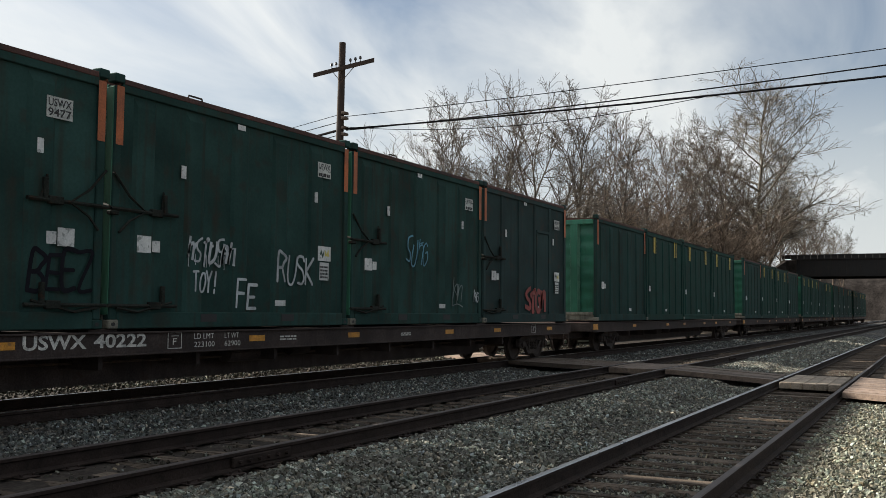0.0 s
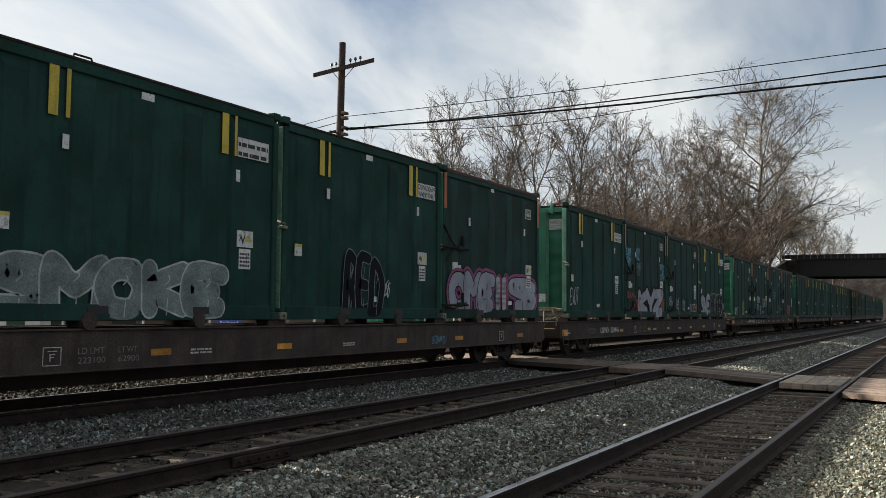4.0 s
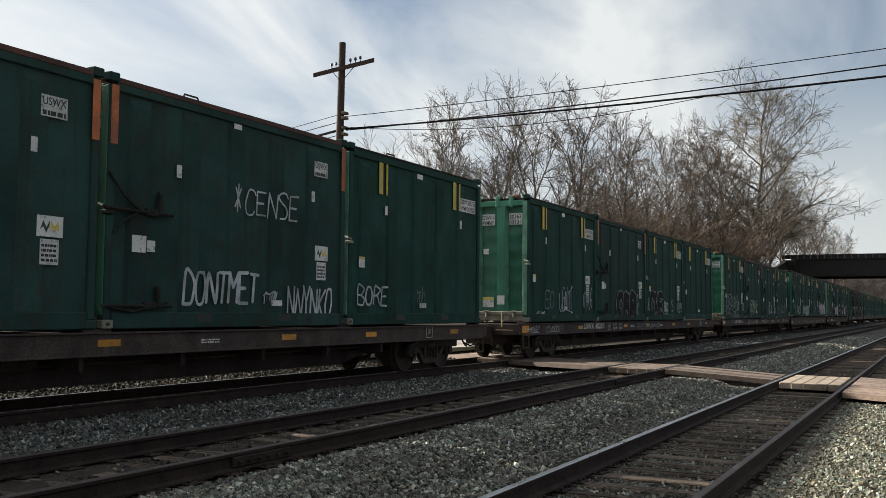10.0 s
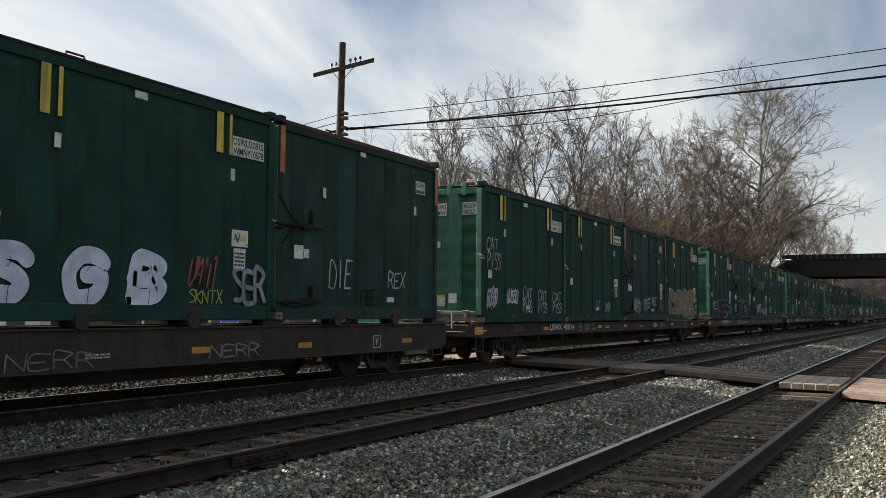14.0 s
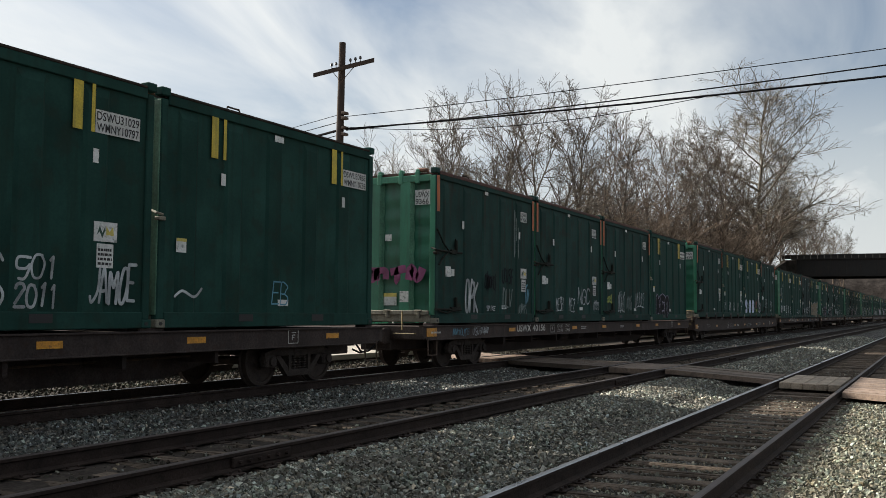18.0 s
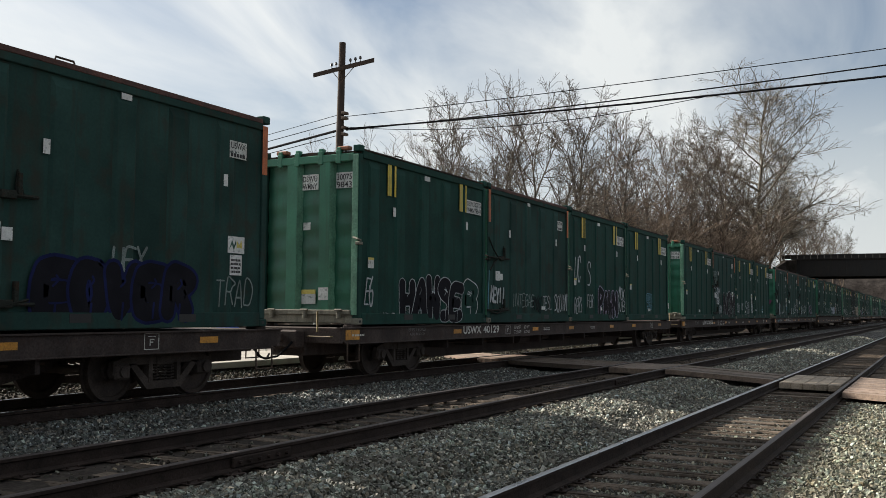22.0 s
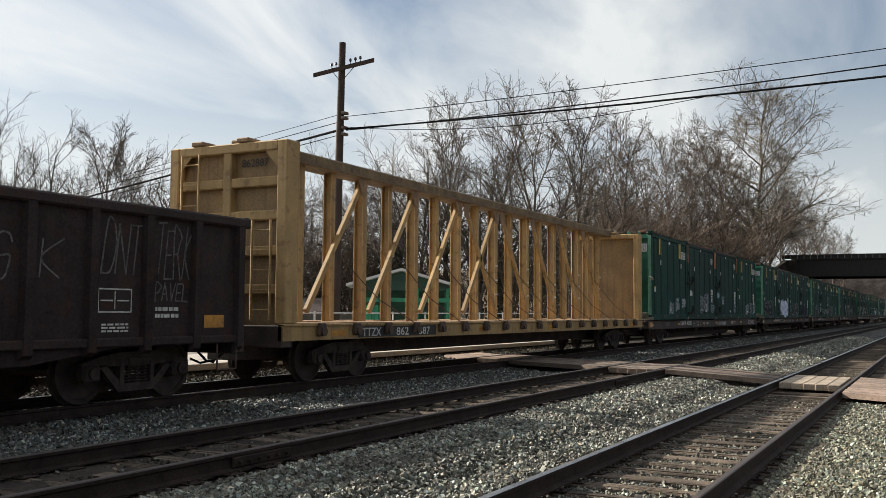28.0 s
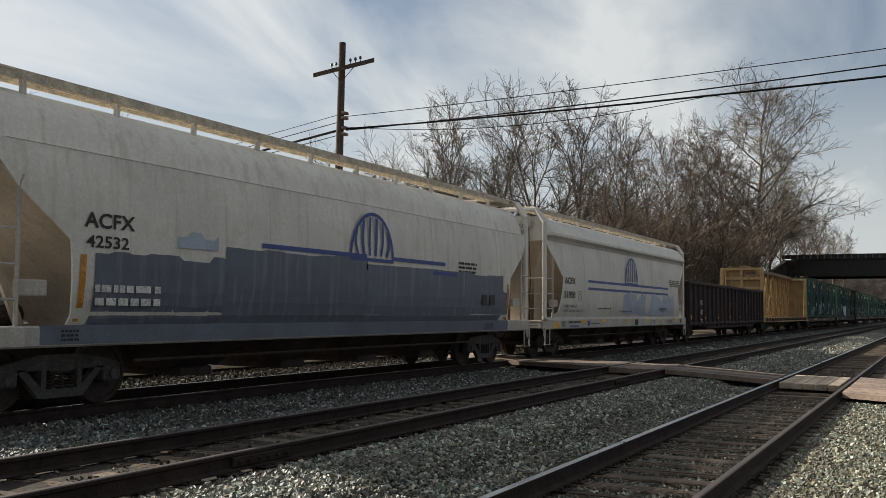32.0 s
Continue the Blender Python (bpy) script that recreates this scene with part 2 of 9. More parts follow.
M = {
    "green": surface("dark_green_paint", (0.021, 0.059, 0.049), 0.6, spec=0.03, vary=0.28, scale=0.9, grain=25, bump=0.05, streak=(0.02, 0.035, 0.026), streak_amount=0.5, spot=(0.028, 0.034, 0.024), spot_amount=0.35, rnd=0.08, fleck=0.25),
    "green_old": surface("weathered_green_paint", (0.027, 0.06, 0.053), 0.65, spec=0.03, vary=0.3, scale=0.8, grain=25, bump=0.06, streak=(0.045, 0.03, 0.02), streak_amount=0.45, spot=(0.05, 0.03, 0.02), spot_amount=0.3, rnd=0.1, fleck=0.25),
    "teal": surface("blue_green_paint", (0.036, 0.061, 0.059), 0.62, spec=0.03, vary=0.25, scale=0.8, grain=25, bump=0.05, streak=(0.03, 0.03, 0.03), streak_amount=0.4, spot=RUST, spot_amount=0.2, fleck=0.25),
    # brighter than the sides: sky light on the rear face put into colour
    "green_end": surface("green_end_paint_skylit", (0.034, 0.168, 0.1), 0.42, spec=0.4, vary=0.22, scale=1.2, grain=25, bump=0.05, streak=(0.03, 0.06, 0.04), streak_amount=0.45, rnd=0.12, fleck=0.25),
    # darker than the end paint: the recessed door's shade put into colour
    "green_door": surface("green_door_paint_shaded", (0.024, 0.13, 0.078), 0.4, spec=0.4, vary=0.25, scale=1.5, grain=25, bump=0.05, streak=(0.03, 0.05, 0.035), streak_amount=0.5, rnd=0.15, fleck=0.25),
    "green_worn": surface("pale_green_edge_paint", (0.115, 0.26, 0.175), 0.5, vary=0.3, scale=3, grain=25, bump=0.05, streak=(0.03, 0.12, 0.07), streak_amount=0.7),
    "dusty": surface("dust_covered_steel", (0.21, 0.2, 0.155), 0.8, vary=0.3, scale=3, grain=40, bump=0.15, streak=(0.05, 0.045, 0.035), streak_amount=0.6),
    "rim": surface("rusty_rim_steel", (0.033, 0.028, 0.023), 0.8, spec=0.12, vary=0.4, scale=4, grain=40, bump=0.2, spot=(0.09, 0.035, 0.02), spot_amount=0.6),
    "gear": surface("grimy_green_black_iron", (0.022, 0.025, 0.021), 0.8, spec=0.1, vary=0.4, scale=4, grain=40, bump=0.2, spot=(0.05, 0.025, 0.015), spot_amount=0.5),
    "rim_rust": surface("red_brown_rusty_rim", (0.075, 0.032, 0.024), 0.8, vary=0.45, scale=1.6, grain=30, bump=0.2, spot=(0.03, 0.024, 0.02), spot_amount=0.7, rnd=0.15),
    "bumper": surface("rust_orange_bumper", (0.22, 0.09, 0.05), 0.8, vary=0.35, scale=4, bump=0.2, rnd=0.25),
    "orange": surface("faded_orange_paint", (0.42, 0.115, 0.035), 0.6, vary=0.25, scale=3, streak=(0.09, 0.05, 0.03), streak_amount=0.7),
    "yellow": surface("yellow_reflective_tape", (0.55, 0.42, 0.035), 0.5, vary=0.2, scale=4, streak=(0.15, 0.13, 0.04), streak_amount=0.6),
    "reflector": surface("bright_yellow_reflector", (0.72, 0.43, 0.03), 0.45, vary=0.2, scale=4, streak=(0.35, 0.22, 0.04), streak_amount=0.5),
    "amber": surface("amber_reflector", (0.5, 0.22, 0.02), 0.4, vary=0.25, scale=5, spot=(0.1, 0.06, 0.03), spot_amount=0.6, rnd=0.3),
    "white": surface("white_decal", (0.62, 0.63, 0.61), 0.6, vary=0.15, scale=4, spot=(0.16, 0.19, 0.17), spot_amount=0.75, rnd=0.12),
    "white_worn": surface("scuffed_white_plate", (0.5, 0.52, 0.49), 0.65, vary=0.2, scale=5, spot=(0.03, 0.06, 0.05), spot_amount=0.95, rnd=0.12),
    "stencil": surface("white_stencil_paint", (0.55, 0.54, 0.5), 0.7, vary=0.3, scale=6, spot=(0.1, 0.09, 0.08), spot_amount=0.6),
    "stencil_dim": surface("rubbed_grey_stencil_paint", (0.2, 0.19, 0.18), 0.75, vary=0.35, scale=6, spot=(0.06, 0.05, 0.05), spot_amount=0.8),
    "ink": surface("black_lettering", (0.015, 0.015, 0.016), 0.6, vary=0.2, bump=0),
    "spray_white": surface("white_spray_paint", (0.38, 0.41, 0.42), 0.7, vary=0.5, scale=3, bump=0, fleck=0.25),
    "spray_grey": surface("faded_grey_spray_paint", (0.16, 0.2, 0.19), 0.75, vary=0.4, scale=3, bump=0),
    "spray_silver": surface("silver_spray_paint", (0.25, 0.28, 0.35), 0.45, metal=0.25, vary=0.3, scale=2, bump=0, fleck=0.25),
    "spray_black": surface("black_spray_paint", (0.012, 0.012, 0.016), 0.6, vary=0.3, bump=0, fleck=0.25, spec=0.04),
    "spray_blue": surface("blue_spray_paint", (0.1, 0.27, 0.36), 0.7, vary=0.35, bump=0, fleck=0.25),
    "spray_pink": surface("purple_pink_spray_paint", (0.24, 0.055, 0.15), 0.7, vary=0.3, bump=0, fleck=0.25),
    "spray_red": surface("red_spray_paint", (0.27, 0.06, 0.05), 0.7, vary=0.35, bump=0, fleck=0.25),
    "spray_gold": surface("gold_brown_spray_paint", (0.15, 0.1, 0.035), 0.6, vary=0.3, bump=0, fleck=0.25),
    "spray_lime": surface("lime_spray_paint", (0.3, 0.36, 0.06), 0.7, vary=0.3, bump=0, fleck=0.25),
    "underframe": surface("black_brown_underframe_steel", (0.054, 0.041, 0.037), 0.75, spec=0.2, vary=0.4, scale=2, grain=35, bump=0.15, streak=(0.03, 0.021, 0.017), streak_amount=0.5, spot=(0.045, 0.022, 0.014), spot_amount=0.35, rnd=0.2),
    "truck": surface("grimy_cast_steel", (0.054, 0.043, 0.037), 0.85, spec=0.2, vary=0.4, scale=5, grain=50, bump=0.3, spot=(0.04, 0.028, 0.02), spot_amount=0.5),
    "wheel": surface("brown_wheel_steel", (0.05, 0.038, 0.032), 0.7, metal=0.1, spec=0.2, vary=0.3, scale=6, bump=0.1),
    "iron": surface("bare_rusty_iron", (0.07, 0.045, 0.032), 0.75, vary=0.4, scale=6, bump=0.2, spot=(0.16, 0.09, 0.04), spot_amount=0.4),
    "handrail": surface("yellowed_grab_iron", (0.2, 0.15, 0.06), 0.6, vary=0.3, scale=6),
    "rail": surface("rusty_rail_side", (0.034, 0.024, 0.02), 0.85, spec=0.15, vary=0.35, scale=4, grain=60, bump=0.3, spot=(0.018, 0.013, 0.01), spot_amount=0.6),
    "railhead": surface("worn_rail_head", (0.34, 0.34, 0.35), 0.3, metal=1.0, vary=0.15, scale=2, bump=0.02),
    "railhead_dull": surface("dull_rail_head", (0.07, 0.055, 0.05), 0.6, metal=0.5, vary=0.25, scale=2, bump=0.05),
    "tie": surface("weathered_tie_wood", (0.095, 0.074, 0.057), 0.95, spec=0.15, vary=0.4, scale=3, grain=30, bump=0.5, spot=(0.03, 0.026, 0.022), spot_amount=0.6, rnd=0.35),
    "plank": surface("crossing_plank_wood", (0.235, 0.17, 0.13), 0.85, vary=0.3, scale=2.5, grain=30, bump=0.4, spot=(0.12, 0.09, 0.07), spot_amount=0.5, rnd=0.3),
    # pale wood, raised further to carry sun that misses the siding's panel
    "plank_pale": surface("sunlit_pale_plank_wood", (0.3, 0.24, 0.18), 0.85, vary=0.3, scale=2.5, grain=30, bump=0.4, spot=(0.14, 0.115, 0.085), spot_amount=0.5, rnd=0.2),
    "plank_dark": surface("dark_plank_wood", (0.13, 0.095, 0.072), 0.85, vary=0.3, scale=2.5, grain=30, bump=0.4, spot=(0.06, 0.05, 0.04), spot_amount=0.5, rnd=0.3),
    "concrete": surface("pale_concrete", (0.34, 0.31, 0.27), 0.9, vary=0.15, scale=1.2, grain=50, bump=0.2, spot=(0.25, 0.23, 0.2), spot_amount=0.4),
    # near-black that puts the shade on sunless faces into their colour
    "soot": surface("shade_dark_edge", (0.035, 0.03, 0.026), 0.95, spec=0.1, vary=0.4, scale=1.5, grain=30, bump=0.3),
    "far_wood": surface("distant_brown_woodland", (0.03, 0.026, 0.024), 0.95, spec=0.05, vary=0.5, scale=0.3, grain=2, bump=0.3),
    "concrete_dark": surface("stained_concrete", (0.17, 0.15, 0.13), 0.9, vary=0.3, scale=1.5, grain=40, bump=0.2, streak=(0.06, 0.05, 0.045), streak_amount=0.6),
    "tan": surface("tan_railcar_paint", (0.38, 0.245, 0.098), 0.65, fleck=0.4, vary=0.2, scale=1.5, grain=25, bump=0.08, streak=(0.17, 0.1, 0.045), streak_amount=0.55, spot=(0.12, 0.06, 0.03), spot_amount=0.5, rnd=0.1),
    # bulkhead sheet: tan darkened, the shade of its recess put into colour
    "tan_panel": surface("brown_tan_recess_shade", (0.27, 0.17, 0.075), 0.7, vary=0.25, scale=1.5, grain=25, bump=0.1, streak=(0.14, 0.08, 0.04), streak_amount=0.6),
    "chalk": surface("faint_chalk_mark", (0.12, 0.112, 0.108), 0.9, vary=0.4, scale=6, bump=0, spot=(0.035, 0.025, 0.022), spot_amount=0.95),
    "tan_rust": surface("rust_worn_tan_paint", (0.24, 0.15, 0.08), 0.75, vary=0.35, scale=2.5, bump=0.2, spot=(0.13, 0.06, 0.03), spot_amount=0.6),
    "chord": surface("grimy_brown_tan_chord_paint", (0.17, 0.115, 0.058), 0.75, vary=0.35, scale=2.5, bump=0.2, streak=(0.09, 0.06, 0.035), streak_amount=0.6, spot=(0.09, 0.045, 0.025), spot_amount=0.6),
    "gondola": surface("black_brown_gondola_paint", (0.038, 0.028, 0.0275), 0.7, spec=0.12, vary=0.35, scale=1.2, grain=25, bump=0.1, streak=(0.05, 0.04, 0.036), streak_amount=0.5, spot=(0.075, 0.035, 0.02), spot_amount=0.35, rnd=0.1),
    "hopper": surface("dirty_white_hopper_paint", (0.6, 0.57, 0.51), 0.5, vary=0.1, scale=0.7, grain=20, bump=0.03, streak=(0.36, 0.32, 0.26), streak_amount=0.45, spot=(0.42, 0.36, 0.28), spot_amount=0.25, rnd=0.03),
    "hopper_dirty": surface("dust_stained_hopper_paint", (0.44, 0.385, 0.31), 0.65, vary=0.15, scale=1.2, grain=25, bump=0.06, streak=(0.25, 0.19, 0.13), streak_amount=0.4),
    "patch_sill": surface("grimy_grey_cover_up_paint", (0.1, 0.112, 0.14), 0.65, vary=0.2, scale=1.5, bump=0.02),
    "hopper_sill": surface("grimy_hopper_sill_paint", (0.4, 0.375, 0.33), 0.6, vary=0.2, scale=1.3, grain=25, bump=0.04, streak=(0.22, 0.19, 0.15), streak_amount=0.5),
    "truck_pale": surface("dusty_grey_truck_steel", (0.07, 0.065, 0.06), 0.8, vary=0.4, scale=4, grain=30, bump=0.2, spot=(0.05, 0.04, 0.03), spot_amount=0.6),
    "patch": surface("grey_cover_up_paint", (0.115, 0.13, 0.165), 0.6, vary=0.12, scale=1.5, bump=0.02, streak=(0.3, 0.31, 0.34), streak_amount=0.35),
    "patch_light": surface("pale_grey_cover_up_paint", (0.36, 0.4, 0.48), 0.6, vary=0.15, scale=2.0, bump=0.02, streak=(0.5, 0.5, 0.5), streak_amount=0.4),
    "navy": surface("navy_stripe_paint", (0.03, 0.055, 0.22), 0.5, vary=0.15, scale=3, bump=0),
    "grating": surface("dusty_walkway_steel", (0.5, 0.44, 0.34), 0.75, vary=0.3, scale=6, bump=0.2),
    "pole": surface("brown_pole_wood", (0.042, 0.028, 0.022), 0.9, vary=0.3, scale=3, grain=40, bump=0.4, streak=(0.035, 0.025, 0.02), streak_amount=0.5),
    "cable": surface("black_cable_jacket", (0.009, 0.009, 0.01), 0.95, spec=0.05, vary=0.2, bump=0),
    "porcelain": surface("dark_glass_insulator", (0.03, 0.025, 0.022), 0.25, vary=0.2, bump=0),
    "bark": surface("grey_brown_bark", (0.073, 0.058, 0.043), 0.95, vary=0.35, scale=2, grain=20, bump=0.4, rnd=0.25),
    "bark_pale": surface("pale_sycamore_bark", (0.165, 0.142, 0.112), 0.9, vary=0.4, scale=1.5, grain=15, bump=0.3, spot=(0.13, 0.11, 0.085), spot_amount=0.6, rnd=0.1),
    "bark_red": surface("reddish_brush_bark", (0.11, 0.081, 0.059), 0.95, vary=0.35, scale=2, grain=20, bump=0.2, rnd=0.3),
    "ivy": surface("dark_evergreen_leaf", (0.025, 0.038, 0.017), 0.7, vary=0.4, scale=3, bump=0, rnd=0.3, island=True),
    "bridge": surface("dark_bridge_girder_steel", (0.016, 0.0145, 0.013), 0.7, vary=0.3, scale=0.5, grain=8, bump=0.1, streak=(0.05, 0.03, 0.02), streak_amount=0.5),
    "brick_wall": surface("tan_block_wall", (0.13, 0.105, 0.085), 0.9, vary=0.15, scale=0.8, grain=12, bump=0.2),
    "roof_brown": surface("brown_shingle_roof", (0.045, 0.029, 0.022), 0.95, vary=0.25, scale=1.5, grain=10, bump=0.3),
    "roof_white": surface("pale_metal_roof", (0.62, 0.63, 0.62), 0.5, vary=0.1, scale=1, bump=0.05),
    "shed_green": surface("bright_green_painted_boards", (0.03, 0.25, 0.13), 0.55, vary=0.15, scale=1.5, bump=0.1),
    "shed_dark": surface("dark_green_trim_paint", (0.01, 0.06, 0.04), 0.5, vary=0.2, scale=1.5, bump=0.1),
    "sign_blue": surface("blue_sign_enamel", (0.03, 0.07, 0.32), 0.35, vary=0.1, bump=0),
    "steel": surface("galvanised_steel", (0.45, 0.46, 0.47), 0.45, metal=0.8, vary=0.15, scale=5, bump=0.05),
    "caution": surface("yellow_caution_decal", (0.6, 0.5, 0.12), 0.6, vary=0.15, scale=8, bump=0),
}


# ---- mesh tools ----
class Shape:
    """Collects vertices and faces for one mesh."""

    def __init__(self):
        self.v, self.f, self.mi = [], [], []

    def add(self, verts, faces, mi=0):
        o = len(self.v)
        self.v.extend(tuple(v) for v in verts)
        self.f.extend(tuple(i + o for i in f) for f in faces)
        self.mi.extend([mi] * len(faces))
        return self

    def box(self, x0, x1, y0, y1, z0, z1, c=0.0, mi=0):
        """An upright block; c: width of its chamfered edges."""
        if c <= 0:
            v = [(x, y, z) for x in (x0, x1) for y in (y0, y1) for z in (z0, z1)]
            return self.add(v, [(0, 1, 3, 2), (4, 6, 7, 5), (0, 4, 5, 1), (2, 3, 7, 6), (0, 2, 6, 4), (1, 5, 7, 3)], mi)
        c = min(c, (x1 - x0) * 0.45, (y1 - y0) * 0.45, (z1 - z0) * 0.45)
        X, Y, Z = (x0, x1), (y0, y1), (z0, z1)
        v, idx = [], {}
        for i in (0, 1):
            for j in (0, 1):
                for k in (0, 1):
                    sx, sy, sz = (1 - 2 * i) * c, (1 - 2 * j) * c, (1 - 2 * k) * c
                    for a, q in enumerate(((X[i], Y[j] + sy, Z[k] + sz), (X[i] + sx, Y[j], Z[k] + sz), (X[i] + sx, Y[j] + sy, Z[k]))):
                        idx[i, j, k, a] = len(v)
                        v.append(q)
        f = []
        I = lambda i, j, k, a: idx[i, j, k, a]
        for i in (0, 1):
            q = [I(i, 0, 0, 0), I(i, 1, 0, 0), I(i, 1, 1, 0), I(i, 0, 1, 0)]
            f.append(tuple(q if i else q[::-1]))
            q = [I(0, i, 0, 1), I(1, i, 0, 1), I(1, i, 1, 1), I(0, i, 1, 1)]
            f.append(tuple(q[::-1] if i else q))
            q = [I(0, 0, i, 2), I(1, 0, i, 2), I(1, 1, i, 2), I(0, 1, i, 2)]
            f.append(tuple(q if i else q[::-1]))
        for j in (0, 1):
            for k in (0, 1):
                q = [I(0, j, k, 1), I(1, j, k, 1), I(1, j, k, 2), I(0, j, k, 2)]
                f.append(tuple(q if (j + k) % 2 else q[::-1]))
                q = [I(j, 0, k, 0), I(j, 1, k, 0), I(j, 1, k, 2), I(j, 0, k, 2)]
                f.append(tuple(q[::-1] if (j + k) % 2 else q))
                q = [I(j, k, 0, 0), I(j, k, 1, 0), I(j, k, 1, 1), I(j, k, 0, 1)]
                f.append(tuple(q if (j + k) % 2 else q[::-1]))
        for i in (0, 1):
            for j in (0, 1):
                for k in (0, 1):
                    q = (I(i, j, k, 0), I(i, j, k, 1), I(i, j, k, 2))
                    f.append(q if (i + j + k) % 2 else q[::-1])
        return self.add(v, f, mi)

    def tube(self, pts, r, n=6, caps=True, mi=0):
        """A round bar along points; r: one radius or one for each point."""
        pts = [Vector(p) for p in pts]
        rs = r if isinstance(r, (list, tuple)) else [r] * len(pts)
        v = []
        side = None
        for i, p in enumerate(pts):
            d = (pts[min(i + 1, len(pts) - 1)] - pts[max(i - 1, 0)]).normalized()
            if side is None:
                side = d.cross(Vector((0, 0, 1)))
                if side.length < 1e-3:
                    side = Vector((1, 0, 0))
            side = (side - d * side.dot(d)).normalized()
            w = d.cross(side)
            for k in range(n):
                a = 2 * math.pi * k / n
                v.append(p + (side * math.cos(a) + w * math.sin(a)) * rs[i])
        f = [(i * n + k, i * n + (k + 1) % n, (i + 1) * n + (k + 1) % n, (i + 1) * n + k) for i in range(len(pts) - 1) for k in range(n)]
        if caps:
            f.append(tuple(range(n))[::-1])
            f.append(tuple(range((len(pts) - 1) * n, len(pts) * n)))
        return self.add(v, f, mi)

    def prism(self, outline, y0, y1, mi=0):
        """An outline in x, z drawn out from y0 to y1."""
        n = len(outline)
        v = [(x, y0, z) for x, z in outline] + [(x, y1, z) for x, z in outline]
        f = [tuple(range(n)), tuple(range(2 * n - 1, n - 1, -1))] + [(k, k + n, (k + 1) % n + n, (k + 1) % n) for k in range(n)]
        return self.add(v, f, mi)

    def along(self, outline, x0, x1, mi=0):
        """An outline in y, z drawn out from x0 to x1."""
        n = len(outline)
        v = [(x0, y, z) for y, z in outline] + [(x1, y, z) for y, z in outline]
        f = [tuple(range(n))[::-1], tuple(range(n, 2 * n))] + [(k, (k + 1) % n, (k + 1) % n + n, k + n) for k in range(n)]
        return self.add(v, f, mi)

    def lathe(self, profile, n=24, mi=0):
        """Radius and y turned round the y axis (an axle's axis)."""
        m = len(profile)
        v = [(r * math.cos(2 * math.pi * k / n), y, r * math.sin(2 * math.pi * k / n)) for k in range(n) for r, y in profile]
        f = [(k * m + i, k * m + i + 1, ((k + 1) % n) * m + i + 1, ((k + 1) % n) * m + i) for k in range(n) for i in range(m - 1)]
        return self.add(v, f, mi)

    def mesh(self, name, mats, smooth=False):
        me = bpy.data.meshes.new(name)
        me.from_pydata(self.v, [], self.f)
        for m in (mats if isinstance(mats, (list, tuple)) else [mats]):
            me.materials.append(m)
        if any(self.mi):
            me.polygons.foreach_set("material_index", self.mi)
        if smooth:
            me.polygons.foreach_set("use_smooth", [True] * len(self.f))
            me.set_sharp_from_angle(angle=radians(40))
        bm = bmesh.new()
        bm.from_mesh(me)
        bmesh.ops.recalc_face_normals(bm, faces=bm.faces)
        bm.to_mesh(me)
        bm.free()
        me.update()
        return me


def mat_of(m):
    return [M[k] for k in m] if isinstance(m, (list, tuple)) else M[m]


def part(name, shape, material, parent, label="", at=None, smooth=False):
    """Links a shape, or a mesh made before, as one mesh object under a thing or a part."""
    me = shape if isinstance(shape, bpy.types.Mesh) else shape.mesh(name, mat_of(material), smooth)
    ob = new(name, me)
    ob.parent = parent
    if at is not None:
        ob.matrix_basis = at
    if label:
        ob["label"] = label
    return ob


def thing(name, label, category, group="", kind="", at=None):
    ob = tagged(new(name), label, category, group, kind)
    if at is not None:
        ob.matrix_basis = at
    return ob


def solid(name, shape, material, label, category="", group="", kind="", at=None, smooth=False):
    """A thing of one single mesh."""
    ob = tagged(new(name, shape.mesh(name, mat_of(material), smooth)), label, category, group, kind)
    if at is not None:
        ob.matrix_basis = at
    return ob


FACE_NEAR = Matrix(((1, 0, 0, 0), (0, 0, -1, 0), (0, 1, 0, 0), (0, 0, 0, 1)))    # a drawing in x, y set up to face -y
FACE_REAR = Matrix(((0, 0, -1, 0), (-1, 0, 0, 0), (0, 1, 0, 0), (0, 0, 0, 1)))   # the same, facing -x
LETTERS = {}


def letters(text, width, height, material, bold=0.0):
    """A flat mesh of words in the built-in font, width x height, its lower left corner at the origin; kept for re-use."""
    key = (text, round(width, 3), round(height, 3), material, bold)
    if key in LETTERS:
        return LETTERS[key]
    cu = bpy.data.curves.new("words", "FONT")
    cu.body, cu.offset, cu.resolution_u, cu.space_line = text, bold, 3, 0.95
    ob = bpy.data.objects.new("words", cu)
    me = bpy.data.meshes.new_from_object(ob)
    bpy.data.objects.remove(ob)
    co = np.empty(len(me.vertices) * 3)
    me.vertices.foreach_get("co", co)
    co = co.reshape(-1, 3)
    lo, hi = co.min(0), co.max(0)
    co[:, 0] = (co[:, 0] - lo[0]) * width / max(1e-6, hi[0] - lo[0])
    co[:, 1] = (co[:, 1] - lo[1]) * height / max(1e-6, hi[1] - lo[1])
    co[:, 2] = 0
    me.vertices.foreach_set("co", co.ravel())
    me.materials.clear()
    me.materials.append(M[material])
    me.update()
    LETTERS[key] = me
    return me


def bars(width, height, rows, material, rng, fill=0.75):
    """Writing too small to read: rows of plain bars."""
    s = Shape()
    h = height / rows
    for r in range(rows):
        x = 0.0
        while x < width * 0.97:
            w = min(width - x, rng.uniform(0.08, 0.3) * width)
            s.add([(x, r * h, 0), (x + w * 0.8, r * h, 0), (x + w * 0.8, r * h + h * fill * 0.75, 0), (x, r * h + h * fill * 0.75, 0)], [(0, 1, 2, 3)])
            x += w
    return s


